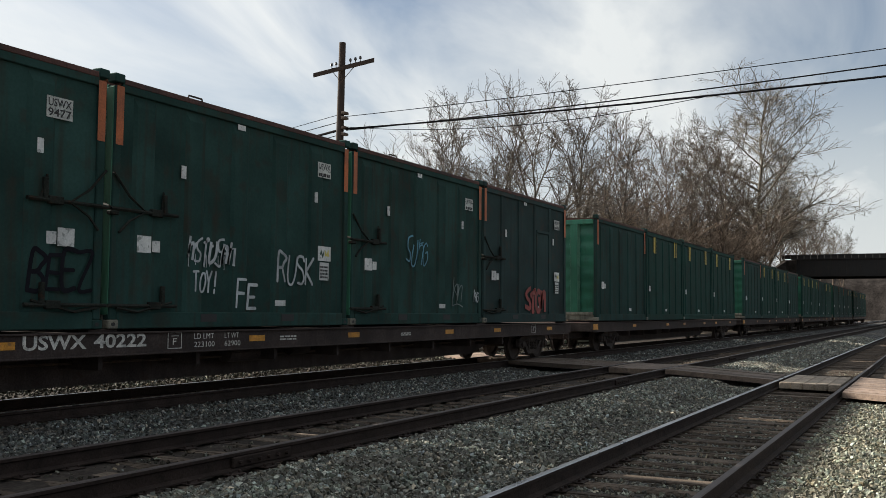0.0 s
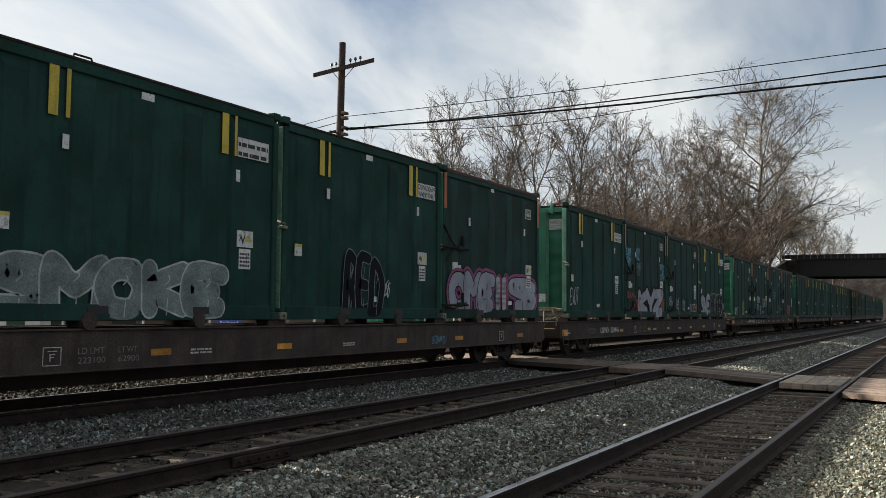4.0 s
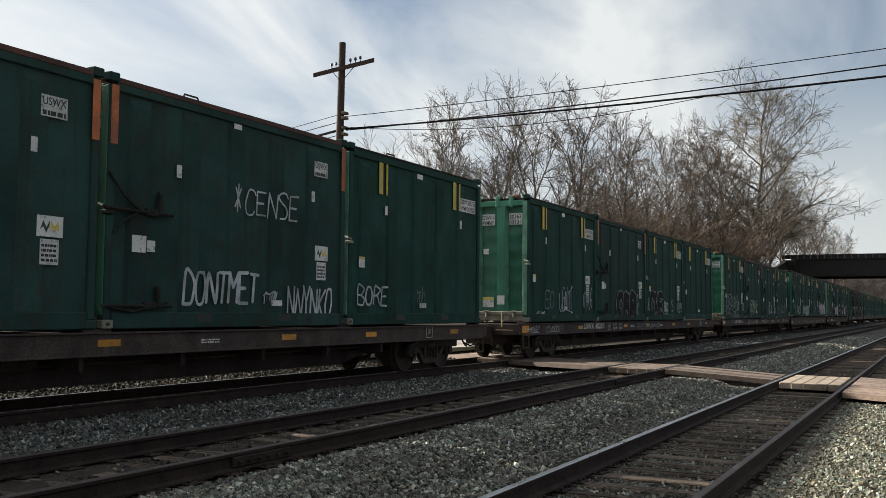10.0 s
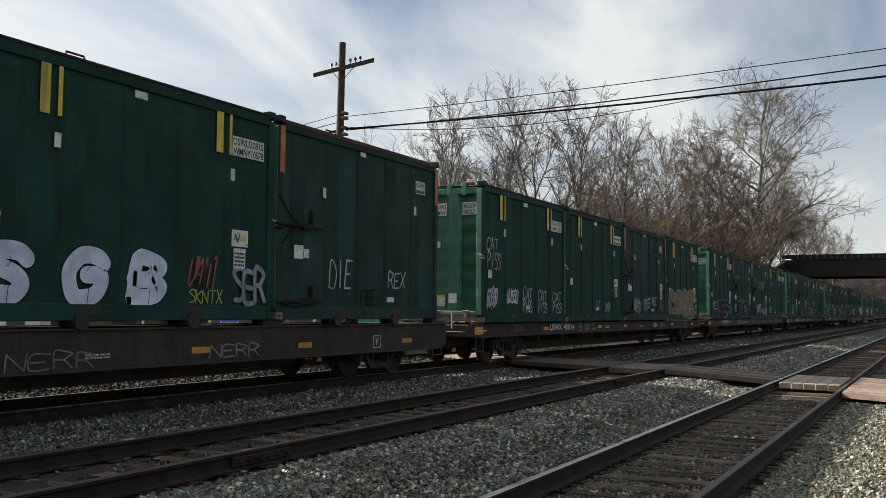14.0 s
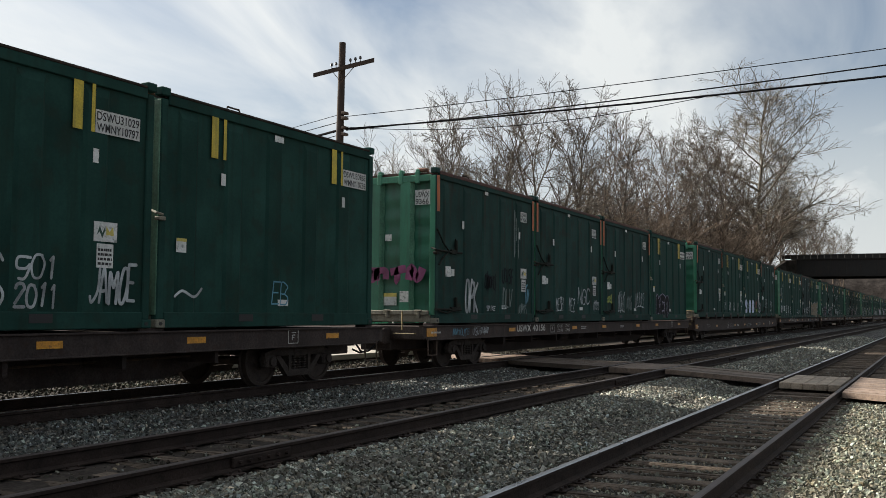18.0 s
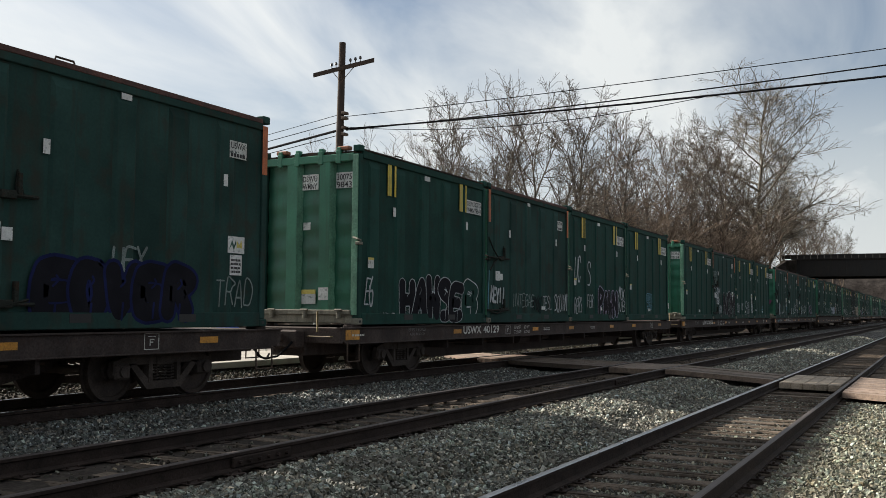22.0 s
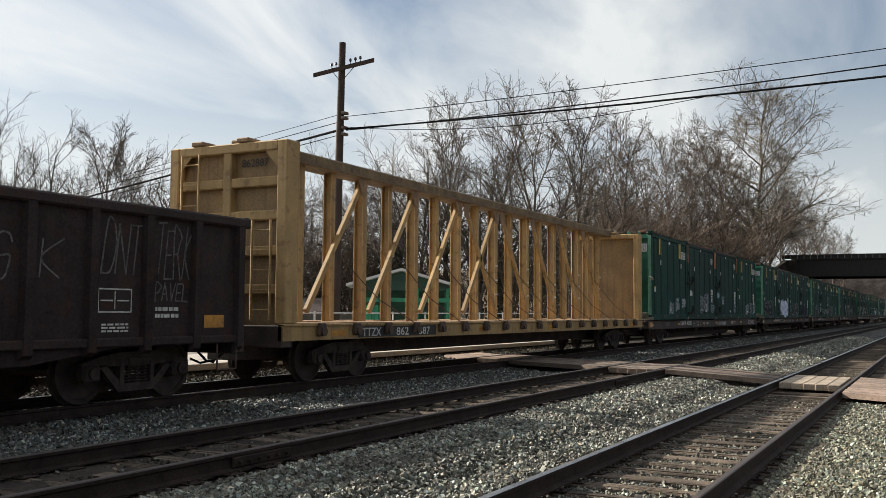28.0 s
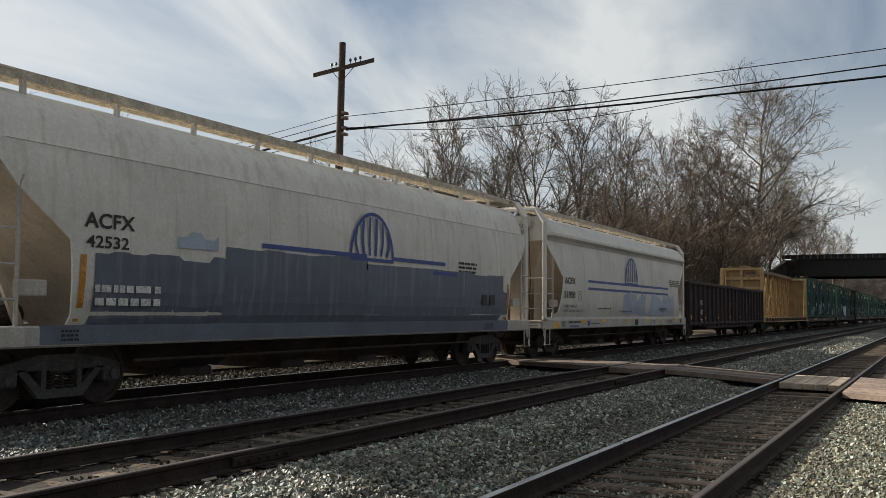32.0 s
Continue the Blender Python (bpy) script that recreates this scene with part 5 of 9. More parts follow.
                s.prism([(x0 + 0.075 + 0.04 * math.cos(k * math.pi / 4), z + 0.065 + 0.028 * math.sin(k * math.pi / 4)) for k in range(8)], yy - 0.002, yy + 0.002)
                if sg < 0 and z == 0:
                    part("casting_hole", s, "ink", c)
    # fork pockets: black blocks that stand in for the shade inside them
    for x in (1.89, 3.98):
        part("fork_pocket", Shape().box(x, x + 0.37, SIDE - 0.004, SIDE + 0.05, 0.09, 0.21), "ink", c)
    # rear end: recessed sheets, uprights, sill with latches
    # end and door greens carry the rear's sky light and recess shade
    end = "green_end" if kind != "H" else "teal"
    # the door sheet is pressed into shallow waves one above the other
    s = Shape()
    wave = [(0.155 + 0.013 * math.cos(2 * math.pi * (0.2 + (CH - 0.4) * k / 56) / 0.46), 0.2 + (CH - 0.4) * k / 56) for k in range(57)]
    s.prism(wave + [(0.19, CH - 0.2), (0.19, 0.2)], SIDE + 0.14, -SIDE - 0.14)
    part("rear_door", s, "green_door" if kind != "H" else end, c, smooth=True)
    for y in (-0.98, 0.6):
        part("bumper_pad", Shape().box(0.03, 0.2, y, y + 0.28, CH - 0.02, CH + 0.065, 0.02), "bumper", c, "rusty orange-brown bumper pad")
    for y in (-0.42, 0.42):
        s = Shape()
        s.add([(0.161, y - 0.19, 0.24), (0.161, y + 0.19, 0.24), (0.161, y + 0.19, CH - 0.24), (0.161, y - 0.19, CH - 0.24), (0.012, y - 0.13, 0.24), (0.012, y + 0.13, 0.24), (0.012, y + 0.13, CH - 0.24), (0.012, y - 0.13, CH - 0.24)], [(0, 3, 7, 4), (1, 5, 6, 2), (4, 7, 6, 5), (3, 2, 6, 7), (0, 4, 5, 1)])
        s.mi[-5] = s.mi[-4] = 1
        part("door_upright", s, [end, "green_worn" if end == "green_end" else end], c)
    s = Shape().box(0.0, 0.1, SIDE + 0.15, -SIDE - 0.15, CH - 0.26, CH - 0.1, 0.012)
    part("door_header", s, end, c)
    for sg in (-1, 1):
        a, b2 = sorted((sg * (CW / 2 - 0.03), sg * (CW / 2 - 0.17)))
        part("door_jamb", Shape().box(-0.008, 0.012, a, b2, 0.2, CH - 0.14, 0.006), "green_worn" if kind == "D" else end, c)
    s = Shape().box(-0.03, 0.1, SIDE + 0.18, -SIDE - 0.18, 0.2, 0.3, 0.012)
    part("door_sill", s, "dusty", c, "dust-grey door sill")
    s = Shape().box(0.02, 0.1, SIDE + 0.16, -SIDE - 0.16, 0.03, 0.2, 0.012)
    part("end_beam", s, "dusty", c)
    for y in (-0.85, 0.0, 0.85):
        s = Shape().box(-0.08, 0.0, y - 0.035, y + 0.035, 0.12, 0.32, 0.012)
        s.tube([(-0.07, y - 0.09, 0.3), (-0.07, y + 0.09, 0.3)], 0.022, 6)
        part("latch", s, "dusty", c)
    for y in (-0.75, -0.3, 0.3, 0.75):
        s = Shape().box(-0.01, 0.05, y - 0.06, y + 0.06, CH - 0.3, CH - 0.02, 0.012)
        s.box(0.0, 0.14, y - 0.05, y + 0.05, CH - 0.05, CH + 0.04, 0.015)
        part("lid_hinge", s, end, c)
    s = Shape()
    s.tube([(0.05, SIDE - 0.02, 1.72), (-0.1, SIDE - 0.03, 1.74), (-0.06, SIDE + 0.1, 1.78)], 0.02, 6)
    s.box(-0.05, 0.1, SIDE - 0.045, SIDE + 0.06, 1.63, 1.69, 0.01)
    part("door_latch", s, "dusty" if kind == "D" else "gear", c)
    s = Shape()
    s.tube([(1.6, SIDE + 0.12, CH - 0.01), (1.62, SIDE + 0.12, CH + 0.07), (1.92, SIDE + 0.12, CH + 0.07), (1.96, SIDE + 0.12, CH - 0.01)], 0.016, 6)
    part("roof_handle", s, "rim", c)
    # markings that every container of the kind carries
    yf, yr = SIDE - 0.003, SIDE + 0.009
    if kind == "D":
        for x, wd in ((1.13, 0.16), (1.42, 0.07), (4.58, 0.165), (4.9, 0.06)):
            put_quad(c, "yellow_stripe", x, CH - 0.87, wd, 0.68, yf + 0.012, "yellow", "yellow reflective stripe")
        put_quad(c, "small_sticker", 2.78, CH - 0.34, 0.26, 0.11, yf + 0.012, "white")
        put_quad(c, "sticker", 0.38, 1.17, 0.22, 0.22, yf + 0.012, "white")
        put_quad(c, "sticker_band", 0.38, 1.34, 0.22, 0.05, yf + 0.007, "caution")
    else:
        for x in (0.03, CL - 0.165):
            put_quad(c, "orange_stripe", x, CH - 0.98, 0.135, 0.86, yf + 0.004, "orange", "faded orange corner stripe")
        put_quad(c, "small_sticker", 2.7, CH - 0.3, 0.2, 0.09, yf + 0.012, "white")
        turned = kind == "B"            # the door gear sits at the front end instead
        X = (lambda x: CL - x) if turned else (lambda x: x)
        put_quad(c, "sticker", X(0.64) - 0.14, 1.12, 0.28, 0.25, yf + 0.012, "white")
        put_quad(c, "sticker", X(0.88) - 0.08, 1.14, 0.16, 0.17, yf + 0.011, "white")
        put_quad(c, "sticker", 3.8, 0.36, 0.3, 0.1, yf + 0.012, "white")
        # side door gear: bars and drooping chains near the rear post
        for z in (0.33, 1.72):
            s = Shape()
            s.tube([(X(-0.05), SIDE - 0.02, z), (X(1.3), SIDE - 0.02, z + 0.0)], 0.03, 6)
            s.box(X(0.85) - 0.12, X(0.85) + 0.12, SIDE - 0.05, SIDE + 0.02, z - 0.05, z + 0.06, 0.01)
            s.box(X(1.02) - 0.035, X(1.02) + 0.035, SIDE - 0.045, SIDE + 0.02, z - 0.02, z + 0.3, 0.01)
            part("hinge_bar", s, "gear", c)
            s = Shape()
            s.tube([(X(0.0), SIDE - 0.02, z + 0.52), (X(0.3), SIDE - 0.03, z + 0.2), (X(0.62), SIDE - 0.03, z + 0.0), (X(0.3), SIDE - 0.03, z - 0.16), (X(0.12), SIDE - 0.02, z - 0.34)] if z > 1 else [(X(0.1), SIDE - 0.03, z - 0.03), (X(0.5), SIDE - 0.035, z - 0.09), (X(1.2), SIDE - 0.03, z + 0.06)], 0.02, 5)
            part("chain", s, "gear", c)
        s = Shape().prism([(X(0.98), 2.06), (X(1.0), 2.06), (X(1.1), 1.74), (X(0.96), 1.74)], SIDE - 0.02, SIDE + 0.0)
        part("hinge_gusset", s, "gear", c)
    put_quad(c, "small_sticker", 1.38, 2.33, 0.11, 0.2, yf + 0.012, "white")
    put_quad(c, "small_sticker", 4.95, 2.33, 0.1, 0.2, yf + 0.012, "white")
    if kind == "D":
        put_quad(c, "sticker", 2.95, 0.36, 0.3, 0.11, yf + 0.012, "white")
    if kind == "H":
        s = Shape()
        s.box(3.7, 4.62, SIDE + 0.022, SIDE + 0.04, 0.3, 2.62)
        s.box(3.66, 4.66, SIDE - 0.01, SIDE + 0.04, 2.62, 2.7, 0.008)
        s.box(3.64, 3.7, SIDE + 0.0, SIDE + 0.04, 0.3, 2.62, 0.006)
        s.box(4.62, 4.68, SIDE + 0.0, SIDE + 0.04, 0.3, 2.62, 0.006)
        part("side_hatch", s, paint, c)
    # rear labels
    R = lambda y, z: Matrix.Translation((0.137, y, z)) @ FACE_REAR
    part("rear_label", Shape().box(0, 0.36, 0, 0.3, 0, 0.004), "white", c, at=R(0.22, 0.42))
    part("rear_label_band", Shape().box(0, 0.36, 0, 0.09, 0, 0.003), "caution", c, at=Matrix.Translation((-0.004, 0, 0)) @ R(0.22, 0.63))
    part("rear_label", Shape().box(0, 0.24, 0, 0.26, 0, 0.004), "white", c, at=Matrix.Translation((-0.128, 0, 0)) @ R(-0.3, 0.5))
    part("rear_label", Shape().box(0, 0.18, 0, 0.16, 0, 0.004), "white", c, at=R(0.2, 1.98))
    return c


# ---- the train ----
MOVERS = []                   # things of the train, each with its place along the train and its height


def run(ob, s, z=0.0):
    ob.matrix_basis = pose(s, YT, z)
    MOVERS.append((ob, s, z))
    return ob


# rear end along the train, deck kind, mark on the sill, containers from the rear: kind and number
CARS = [
    (142.0, 0, "", "DADD"), (114.4, 0, "", "AAAD"), (86.8, 0, "", "DDAD"), (59.2, 0, "", "ADDA"), (31.3, 0, "", "ADDD"),
    (3.372, 0, "USWX 40222", [("B", "9477"), ("A", ""), ("A", ""), ("H", "")]),
    (-24.105, 1, "USWX 038446", [("D", "30955 10723"), ("A", "9737"), ("A", ""), ("D", "30468 10236")]),
    (-51.322, 1, "", [("A", "9088"), ("D", ""), ("D", "30699 10467"), ("A", "")]),
    (-78.403, 0, "USWX 40052", [("D", "30074 9842"), ("A", ""), ("A", "9207"), ("D", "30895 10663")]),
    (-106.467, 0, "USWX 40210", [("D", "30363 10131"), ("A", "9675"), ("D", "30737 10505"), ("D", "30465 10233")]),
    (-134.519, 0, "USWX 40013", [("D", "30372 10140"), ("A", ""), ("A", ""), ("D", "30753 10521")]),
    (-162.0, 0, "USWX 40014", [("D", "30259 10027"), ("D", ""), ("H", "8561"), ("D", "30384 10152")]),
    (-189.276, 1, "", [("A", "9639"), ("D", "30846 10614"), ("D", "30810 10578"), ("A", "")]),
    (-216.411, 0, "USWX 40156", [("A", "9366"), ("A", ""), ("A", ""), ("D", "")]),
    (-244.054, 0, "USWX 20326", [("D", "30356 10124"), ("A", ""), ("D", "31029 10797"), ("D", "30968 10736")]),
    (-271.893, 0, "USWX 40129", [("D", "30075 9843"), ("A", ""), ("D", "30806 10574"), ("D", "30553 10321")]),
    (-299.69, 0, "USWX 40060", [("D", "31115 10884"), ("A", "9697"), ("D", ""), ("A", "")]),
    (-327.642, 0, "USWX 40081", [("D", "30282 10050"), ("A", "9026"), ("A", ""), ("D", "31045 10814")]),
]
BOXES = {}                    # (car, place) -> container


def number_plates(c, kind, number, seed):
    """White plates with black marks on the side, near the front, and on the rear end."""
    rng = random.Random(seed)
    yf = SIDE + 0.005
    if kind == "D":
        put_quad(c, "number_plate", 4.97, CH - 0.87, 0.83, 0.33, yf, "white", "white plate with black serial marks")
        a = number.split()
        for k, pre in enumerate(("WMNY", "DSWU")):
            z = CH - 0.85 + 0.16 * k
            if a:
                put_words(c, pre + (a[1] if k == 0 else a[0]), 4.99, z, 0.79, 0.125, yf - 0.006, "ink", 0.015)
            else:
                put_bars(c, 4.99, z, 0.79, 0.12, 1, yf - 0.006, seed + k, "ink")
        for y, i in ((0.25, 0), (-0.62, 1)):
            at = Matrix.Translation((0.137, y, CH - 0.8)) @ FACE_REAR
            part("rear_plate", Shape().box(0, 0.42, 0, 0.33, 0, 0.004), "white", c, at=at)
            tw = (("WMNY", "DSWU") if i == 0 else (a[1], a[0])) if a else ("WMNY", "DSWU") if i == 0 else None
            for k in range(2):
                at2 = Matrix.Translation((0.131, y - 0.02, CH - 0.79 + 0.16 * k)) @ FACE_REAR
                if tw:
                    part("lettering", letters(tw[k], 0.37, 0.125, "ink", 0.015), None, c, at=at2)
                else:
                    part("small_lettering", bars(0.37, 0.12, 1, "ink", rng), "ink", c, at=at2)
    else:
        px, pz = 5.0 + 0.14 * rng.random(), CH - 0.82
        put_quad(c, "number_plate", px, pz + 0.02, 0.43, 0.29, yf, "white_worn", "worn white plate with black serial marks")
        put_words(c, "USWX", px + 0.025, pz + 0.175, 0.38, 0.11, yf - 0.006, "ink", 0.015)
        at = Matrix.Translation((0.137, -0.62, CH - 0.8)) @ FACE_REAR
        part("rear_plate", Shape().box(0, 0.42, 0, 0.36, 0, 0.004), "white", c, at=at)
        part("lettering", letters("USWX", 0.37, 0.135, "ink", 0.015), None, c, at=Matrix.Translation((0.131, -0.64, CH - 0.62)) @ FACE_REAR)
        if number:
            put_words(c, number, px + 0.025, pz + 0.04, 0.38, 0.11, yf - 0.006, "ink", 0.015)
            part("lettering", letters(number, 0.36, 0.135, "ink", 0.015), None, c, at=Matrix.Translation((0.131, -0.64, CH - 0.79)) @ FACE_REAR)
        else:
            put_bars(c, px + 0.025, pz + 0.04, 0.38, 0.11, 1, yf - 0.006, seed, "ink")
            part("small_lettering", bars(0.36, 0.12, 1, "ink", rng), "ink", c, at=Matrix.Translation((0.131, -0.64, CH - 0.79)) @ FACE_REAR)
    # emblem and permit stickers low by the front post
    if kind != "B" and rng.random() < 0.75:
        x = 5.0 if kind == "D" else 5.08
        e = put_quad(c, "emblem_sticker", x, 1.23, 0.42, 0.28, yf, "white", "white emblem sticker")
        part("emblem", Shape().prism([(0.05, 0.09), (0.1, 0.22), (0.15, 0.12), (0.2, 0.22), (0.2, 0.16), (0.15, 0.05), (0.1, 0.14)], -0.003, 0), "shed_dark", e, at=pose(0, -0.005, 0))
        part("emblem", Shape().prism([(0.22, 0.09), (0.22, 0.22), (0.28, 0.14), (0.34, 0.22), (0.36, 0.09), (0.32, 0.09), (0.28, 0.1)], -0.003, 0), "caution", e, at=pose(0, -0.005, 0))
        put_quad(c, "permit_sticker", x + 0.06, 0.86, 0.3, 0.34, yf, "white")
        put_bars(c, x + 0.08, 0.9, 0.26, 0.26, 4, yf - 0.006, seed + 3, "ink")


def build_train():
    truck_meshes()
    flats = [build_flat_master(False), build_flat_master(True)]
    masters = {k: build_container_master(k) for k in "DABH"}
    # copies are made before anything is added to the masters
    todo = []
    for i, (s, raised, mark, boxes) in enumerate(CARS):
        boxes = [(b, "") if isinstance(b, str) else b for b in boxes]
        for k, (kind, number) in enumerate(boxes):
            todo.append((i, k, kind, number))
    count = {}
    for i, k, kind, number in todo:
        count[kind] = count.get(kind, 0) + 1
    stock = {kind: [masters[kind]] + [copy_thing(masters[kind], Matrix()) for _ in range(n - 1)] for kind, n in count.items()}
    deck = {r: [flats[r]] + [copy_thing(flats[r], Matrix()) for _ in range(sum(1 for c in CARS if c[1] == r) - 1)] for r in (0, 1)}
    for i, (s, raised, mark, boxes) in enumerate(CARS):
        car = run(deck[raised].pop(), s)
        if i < 5:
            for o in list(car.children):
                if o.name.split(".")[0] in ("small_lettering", "stencil_box", "stirrup_step", "grab_iron", "air_hose", "brake_pipe", "pedestal", "end_railing"):
                    bpy.data.objects.remove(o)
        if mark:
            x, w = {"40052": (3.07, 1.85), "40013": (3.07, 1.85), "20326": (3.8, 2.35), "038446": (3.34, 2.1)}.get(mark.split()[1], (4.83, 2.15))
            a, b = mark.split()
            for o in car.children:      # the strip nearest the mark is stuck on behind it
                if o.name.startswith("reflector") and abs(o.location.x - 4.3) < 0.05 and x < 4.5:
                    o.location.x = x + w + 0.15
            put_words(car, a, x, 0.66 if raised else 0.82, w * 0.48, 0.2, -1.2785, "stencil", 0.025, "reporting_mark")
            put_words(car, b, x + w * 0.54, 0.66 if raised else 0.82, w * 0.46, 0.2, -1.2785, "stencil", 0.025, "car_number")
    for i, k, kind, number in todo:
        c = stock[kind].pop()
        s, raised = CARS[i][0], CARS[i][1]
        run(c, s + k * L, 1.205 if raised else 1.09)
        BOXES[i - 4, k] = c
        if i < 5:        # cars far ahead keep only the parts that can be seen
            for o in list(c.children):
                if o.name.split(".")[0] in ("casting_hole", "latch", "lid_hinge", "small_sticker", "chain", "hinge_bar", "hinge_gusset", "roof_handle", "door_latch", "rear_label", "rear_label_band", "fork_pocket", "sticker_band", "floor", "bumper_pad", "door_jamb") or i < 2 and o.name.startswith("corner_casting"):
                    bpy.data.objects.remove(o)
            continue
        number_plates(c, kind, number, i * 10 + k)


build_train()


# ---- centre-beam car ----
def ladder(parent, x, y, z0, z1, w, axis, material, rungs, label=""):
    """Two stiles with rungs; axis 'x' lies along the car, 'y' across it."""
    s = Shape()
    d = Vector((1, 0, 0)) if axis == "x" else Vector((0, 1, 0))
    a, b = Vector((x, y, 0)), Vector((x, y, 0)) + d * w
    for q in (a, b):
        s.tube([q + Vector((0, 0, z0)), q + Vector((0, 0, z1))], 0.022, 6)
    ob = part("ladder", s, material, parent, label)
    for k in range(rungs):
        z = z0 + (z1 - z0) * (k + 0.5) / rungs
        part("rung", Shape().tube([a + Vector((0, 0, z)), b + Vector((0, 0, z))], 0.014, 6), material, ob)
    return ob


def build_centre_beam():
    n = 22.95
    c = thing("centre_beam_car", "empty tan centre-beam lumber car with rust-worn paint", "rail car")
    for sg in (-1, 1):
        s = Shape()
        y = sg * 1.4
        a, b = sorted((y, y - sg * 0.12))
        s.prism([(0.0, 1.12), (0.0, 0.82), (3.6, 0.82), (4.4, 0.8), (n - 4.4, 0.8), (n - 3.6, 0.82), (n, 0.82), (n, 1.12)], a, b)
        a, b = sorted((y + sg * 0.03, y - sg * 0.12))
        s.box(0.0, n, a, b, 1.08, 1.13, 0.01)
        part("side_sill", s, "tan", c)
        for k in range(19):
            x = 1.12 + 1.215 * k
            if x > n - 0.6:
                break
            s = Shape()
            s.tube([(x, sg * 1.36, 0.98), (x, sg * 1.53, 0.98)], 0.085, 10)
            s.box(x - 0.11, x + 0.11, *sorted((sg * 1.4, sg * 1.49)), 0.9, 1.14, 0.02)
            part("winch", s, "iron", c, "dark rusty tie-down winch")
    part("centre_sill", Shape().box(0, n, -0.35, 0.35, 0.45, 1.05, 0.02), "underframe", c)
    part("deck", Shape().box(0.2, n - 0.2, -1.29, 1.29, 1.02, 1.07), "tan_rust", c)
    rng = random.Random(12)
    x = 0.5
    while x < n - 1.6:
        w = rng.uniform(0.9, 1.15)
        for sg in (-1, 1):
            part("riser_board", Shape().box(x, x + w, *sorted((sg * 1.36, sg * 0.35)), 1.07, 1.13 + rng.uniform(0, 0.02), 0.008), "tan_rust", c)
        x += w + 0.07
    # bulkheads: framed box ends with a recessed ribbed sheet
    for x0, way in ((0.0, -1), (n, 1)):
        s = Shape()
        xa, xb = (0.02, 0.42) if way < 0 else (n - 0.42, n - 0.02)
        for sg in (-1, 1):
            a, b = sorted((sg * 1.4, sg * 1.18))
            s.box(xa, xb, a, b, 1.13, 4.46, 0.02)
        s.box(xa + 0.002, xb - 0.002, -1.178, 1.178, 4.28, 4.46, 0.02)
        bh = part("bulkhead_frame", s, "tan", c)
        xm = xa + 0.2 if way < 0 else xb - 0.2
        part("bulkhead_sheet", Shape().box(xm - 0.02, xm + 0.02, -1.2, 1.2, 1.1, 4.3), "tan_panel", c)
        out = (xa, xm) if way < 0 else (xm, xb)
        for z in (1.75, 2.45, 3.1, 3.72):
            part("bulkhead_rib", Shape().box(out[0] + 0.04, out[1] - 0.0, -1.2, 1.2, z - 0.09, z + 0.09, 0.02), "tan", c)
        part("bulkhead_post", Shape().box(out[0] + 0.02, out[1], -0.1, 0.1, 1.1, 4.3, 0.02), "tan", c)
        for sg in (-1, 1):
            s = Shape()
            s.add([(out[0] + 0.03, sg * 1.18, 4.28), (out[0] + 0.03, sg * 0.88, 4.28), (out[0] + 0.03, sg * 1.18, 3.95), (out[0] + 0.05, sg * 1.18, 4.28), (out[0] + 0.05, sg * 0.88, 4.28), (out[0] + 0.05, sg * 1.18, 3.95)], [(0, 1, 2), (3, 5, 4), (0, 3, 4, 1), (1, 4, 5, 2), (2, 5, 3, 0)])
            part("corner_gusset", s, "tan", c)
        xe = xa - 0.05 if way < 0 else xb + 0.05
        ladder(c, xe, 0.62, 1.2, 4.3, 0.42, "y", "tan", 8)
        ladder(c, xe, -1.1, 1.2, 3.0, 0.42, "y", "tan", 5)
        part("end_sill", Shape().box(min(x0, x0 - way * 0.3), max(x0, x0 - way * 0.3), -1.38, 1.38, 0.7, 1.1, 0.02), "underframe", c)
        add_coupler(c, x0, way)
        for y in (-0.5, 0.6):
            part("roof_tab", Shape().box(xa, xb, y, y + 0.28, 4.47, 4.56, 0.02), "tan_rust", c)
    part("lettering", letters("862887", 0.62, 0.15, "ink", 0.01), None, c, at=Matrix.Translation((0.17, -0.25, 4.02)) @ FACE_REAR)
    # the beam: top chord, posts and diagonals on the centre line
    s = Shape().box(0.4, n - 0.4, -0.24, 0.24, 4.4, 4.62, 0.03)
    s.box(0.4, n - 0.4, -0.3, 0.3, 4.36, 4.41, 0.01)
    part("top_chord", s, "chord", c)
    half = n / 2
    for k in range(18):
        x = 0.98 + 1.21 * k + (0.05 if k % 2 else 0)
        if x > n - 0.7:
            break
        wide = k % 2 == 1
        s = Shape()
        if wide:
            s.box(x - 0.08, x + 0.08, -0.13, -0.1, 1.1, 4.38, 0.006)
            s.box(x - 0.08, x + 0.08, 0.1, 0.13, 1.1, 4.38, 0.006)
            s.box(x - 0.014, x + 0.014, -0.1, 0.1, 1.1, 4.38)
        else:
            s.box(x - 0.075, x + 0.075, -0.11, -0.085, 1.1, 4.38, 0.006)
            s.box(x - 0.075, x + 0.075, 0.085, 0.11, 1.1, 4.38, 0.006)
            s.box(x - 0.012, x + 0.012, -0.085, 0.085, 1.1, 4.38)
        part("post", s, "tan", c)
        if wide:
            for j in range(4):
                z = 1.35 + 0.42 * j + (0.1 if k > 8 else 0)
                if k > 7:
                    part("scuff_band", Shape().box(x - 0.078, x + 0.078, -0.136, -0.131, z, z + 0.04), "white", c, "scraped white band")
            way = 1 if x < half else -1
            x2 = x + way * 2.2
            if 0.6 < x2 < n - 0.6:
                for sg in (-1,):
                    s = Shape()
                    p0, p1 = Vector((x + way * 0.12, sg * 0.17, 1.35)), Vector((x2 - way * 0.02, sg * 0.17, 4.25))
                    d = (p1 - p0).normalized()
                    q = Vector((-d.z, 0, d.x)) * 0.06
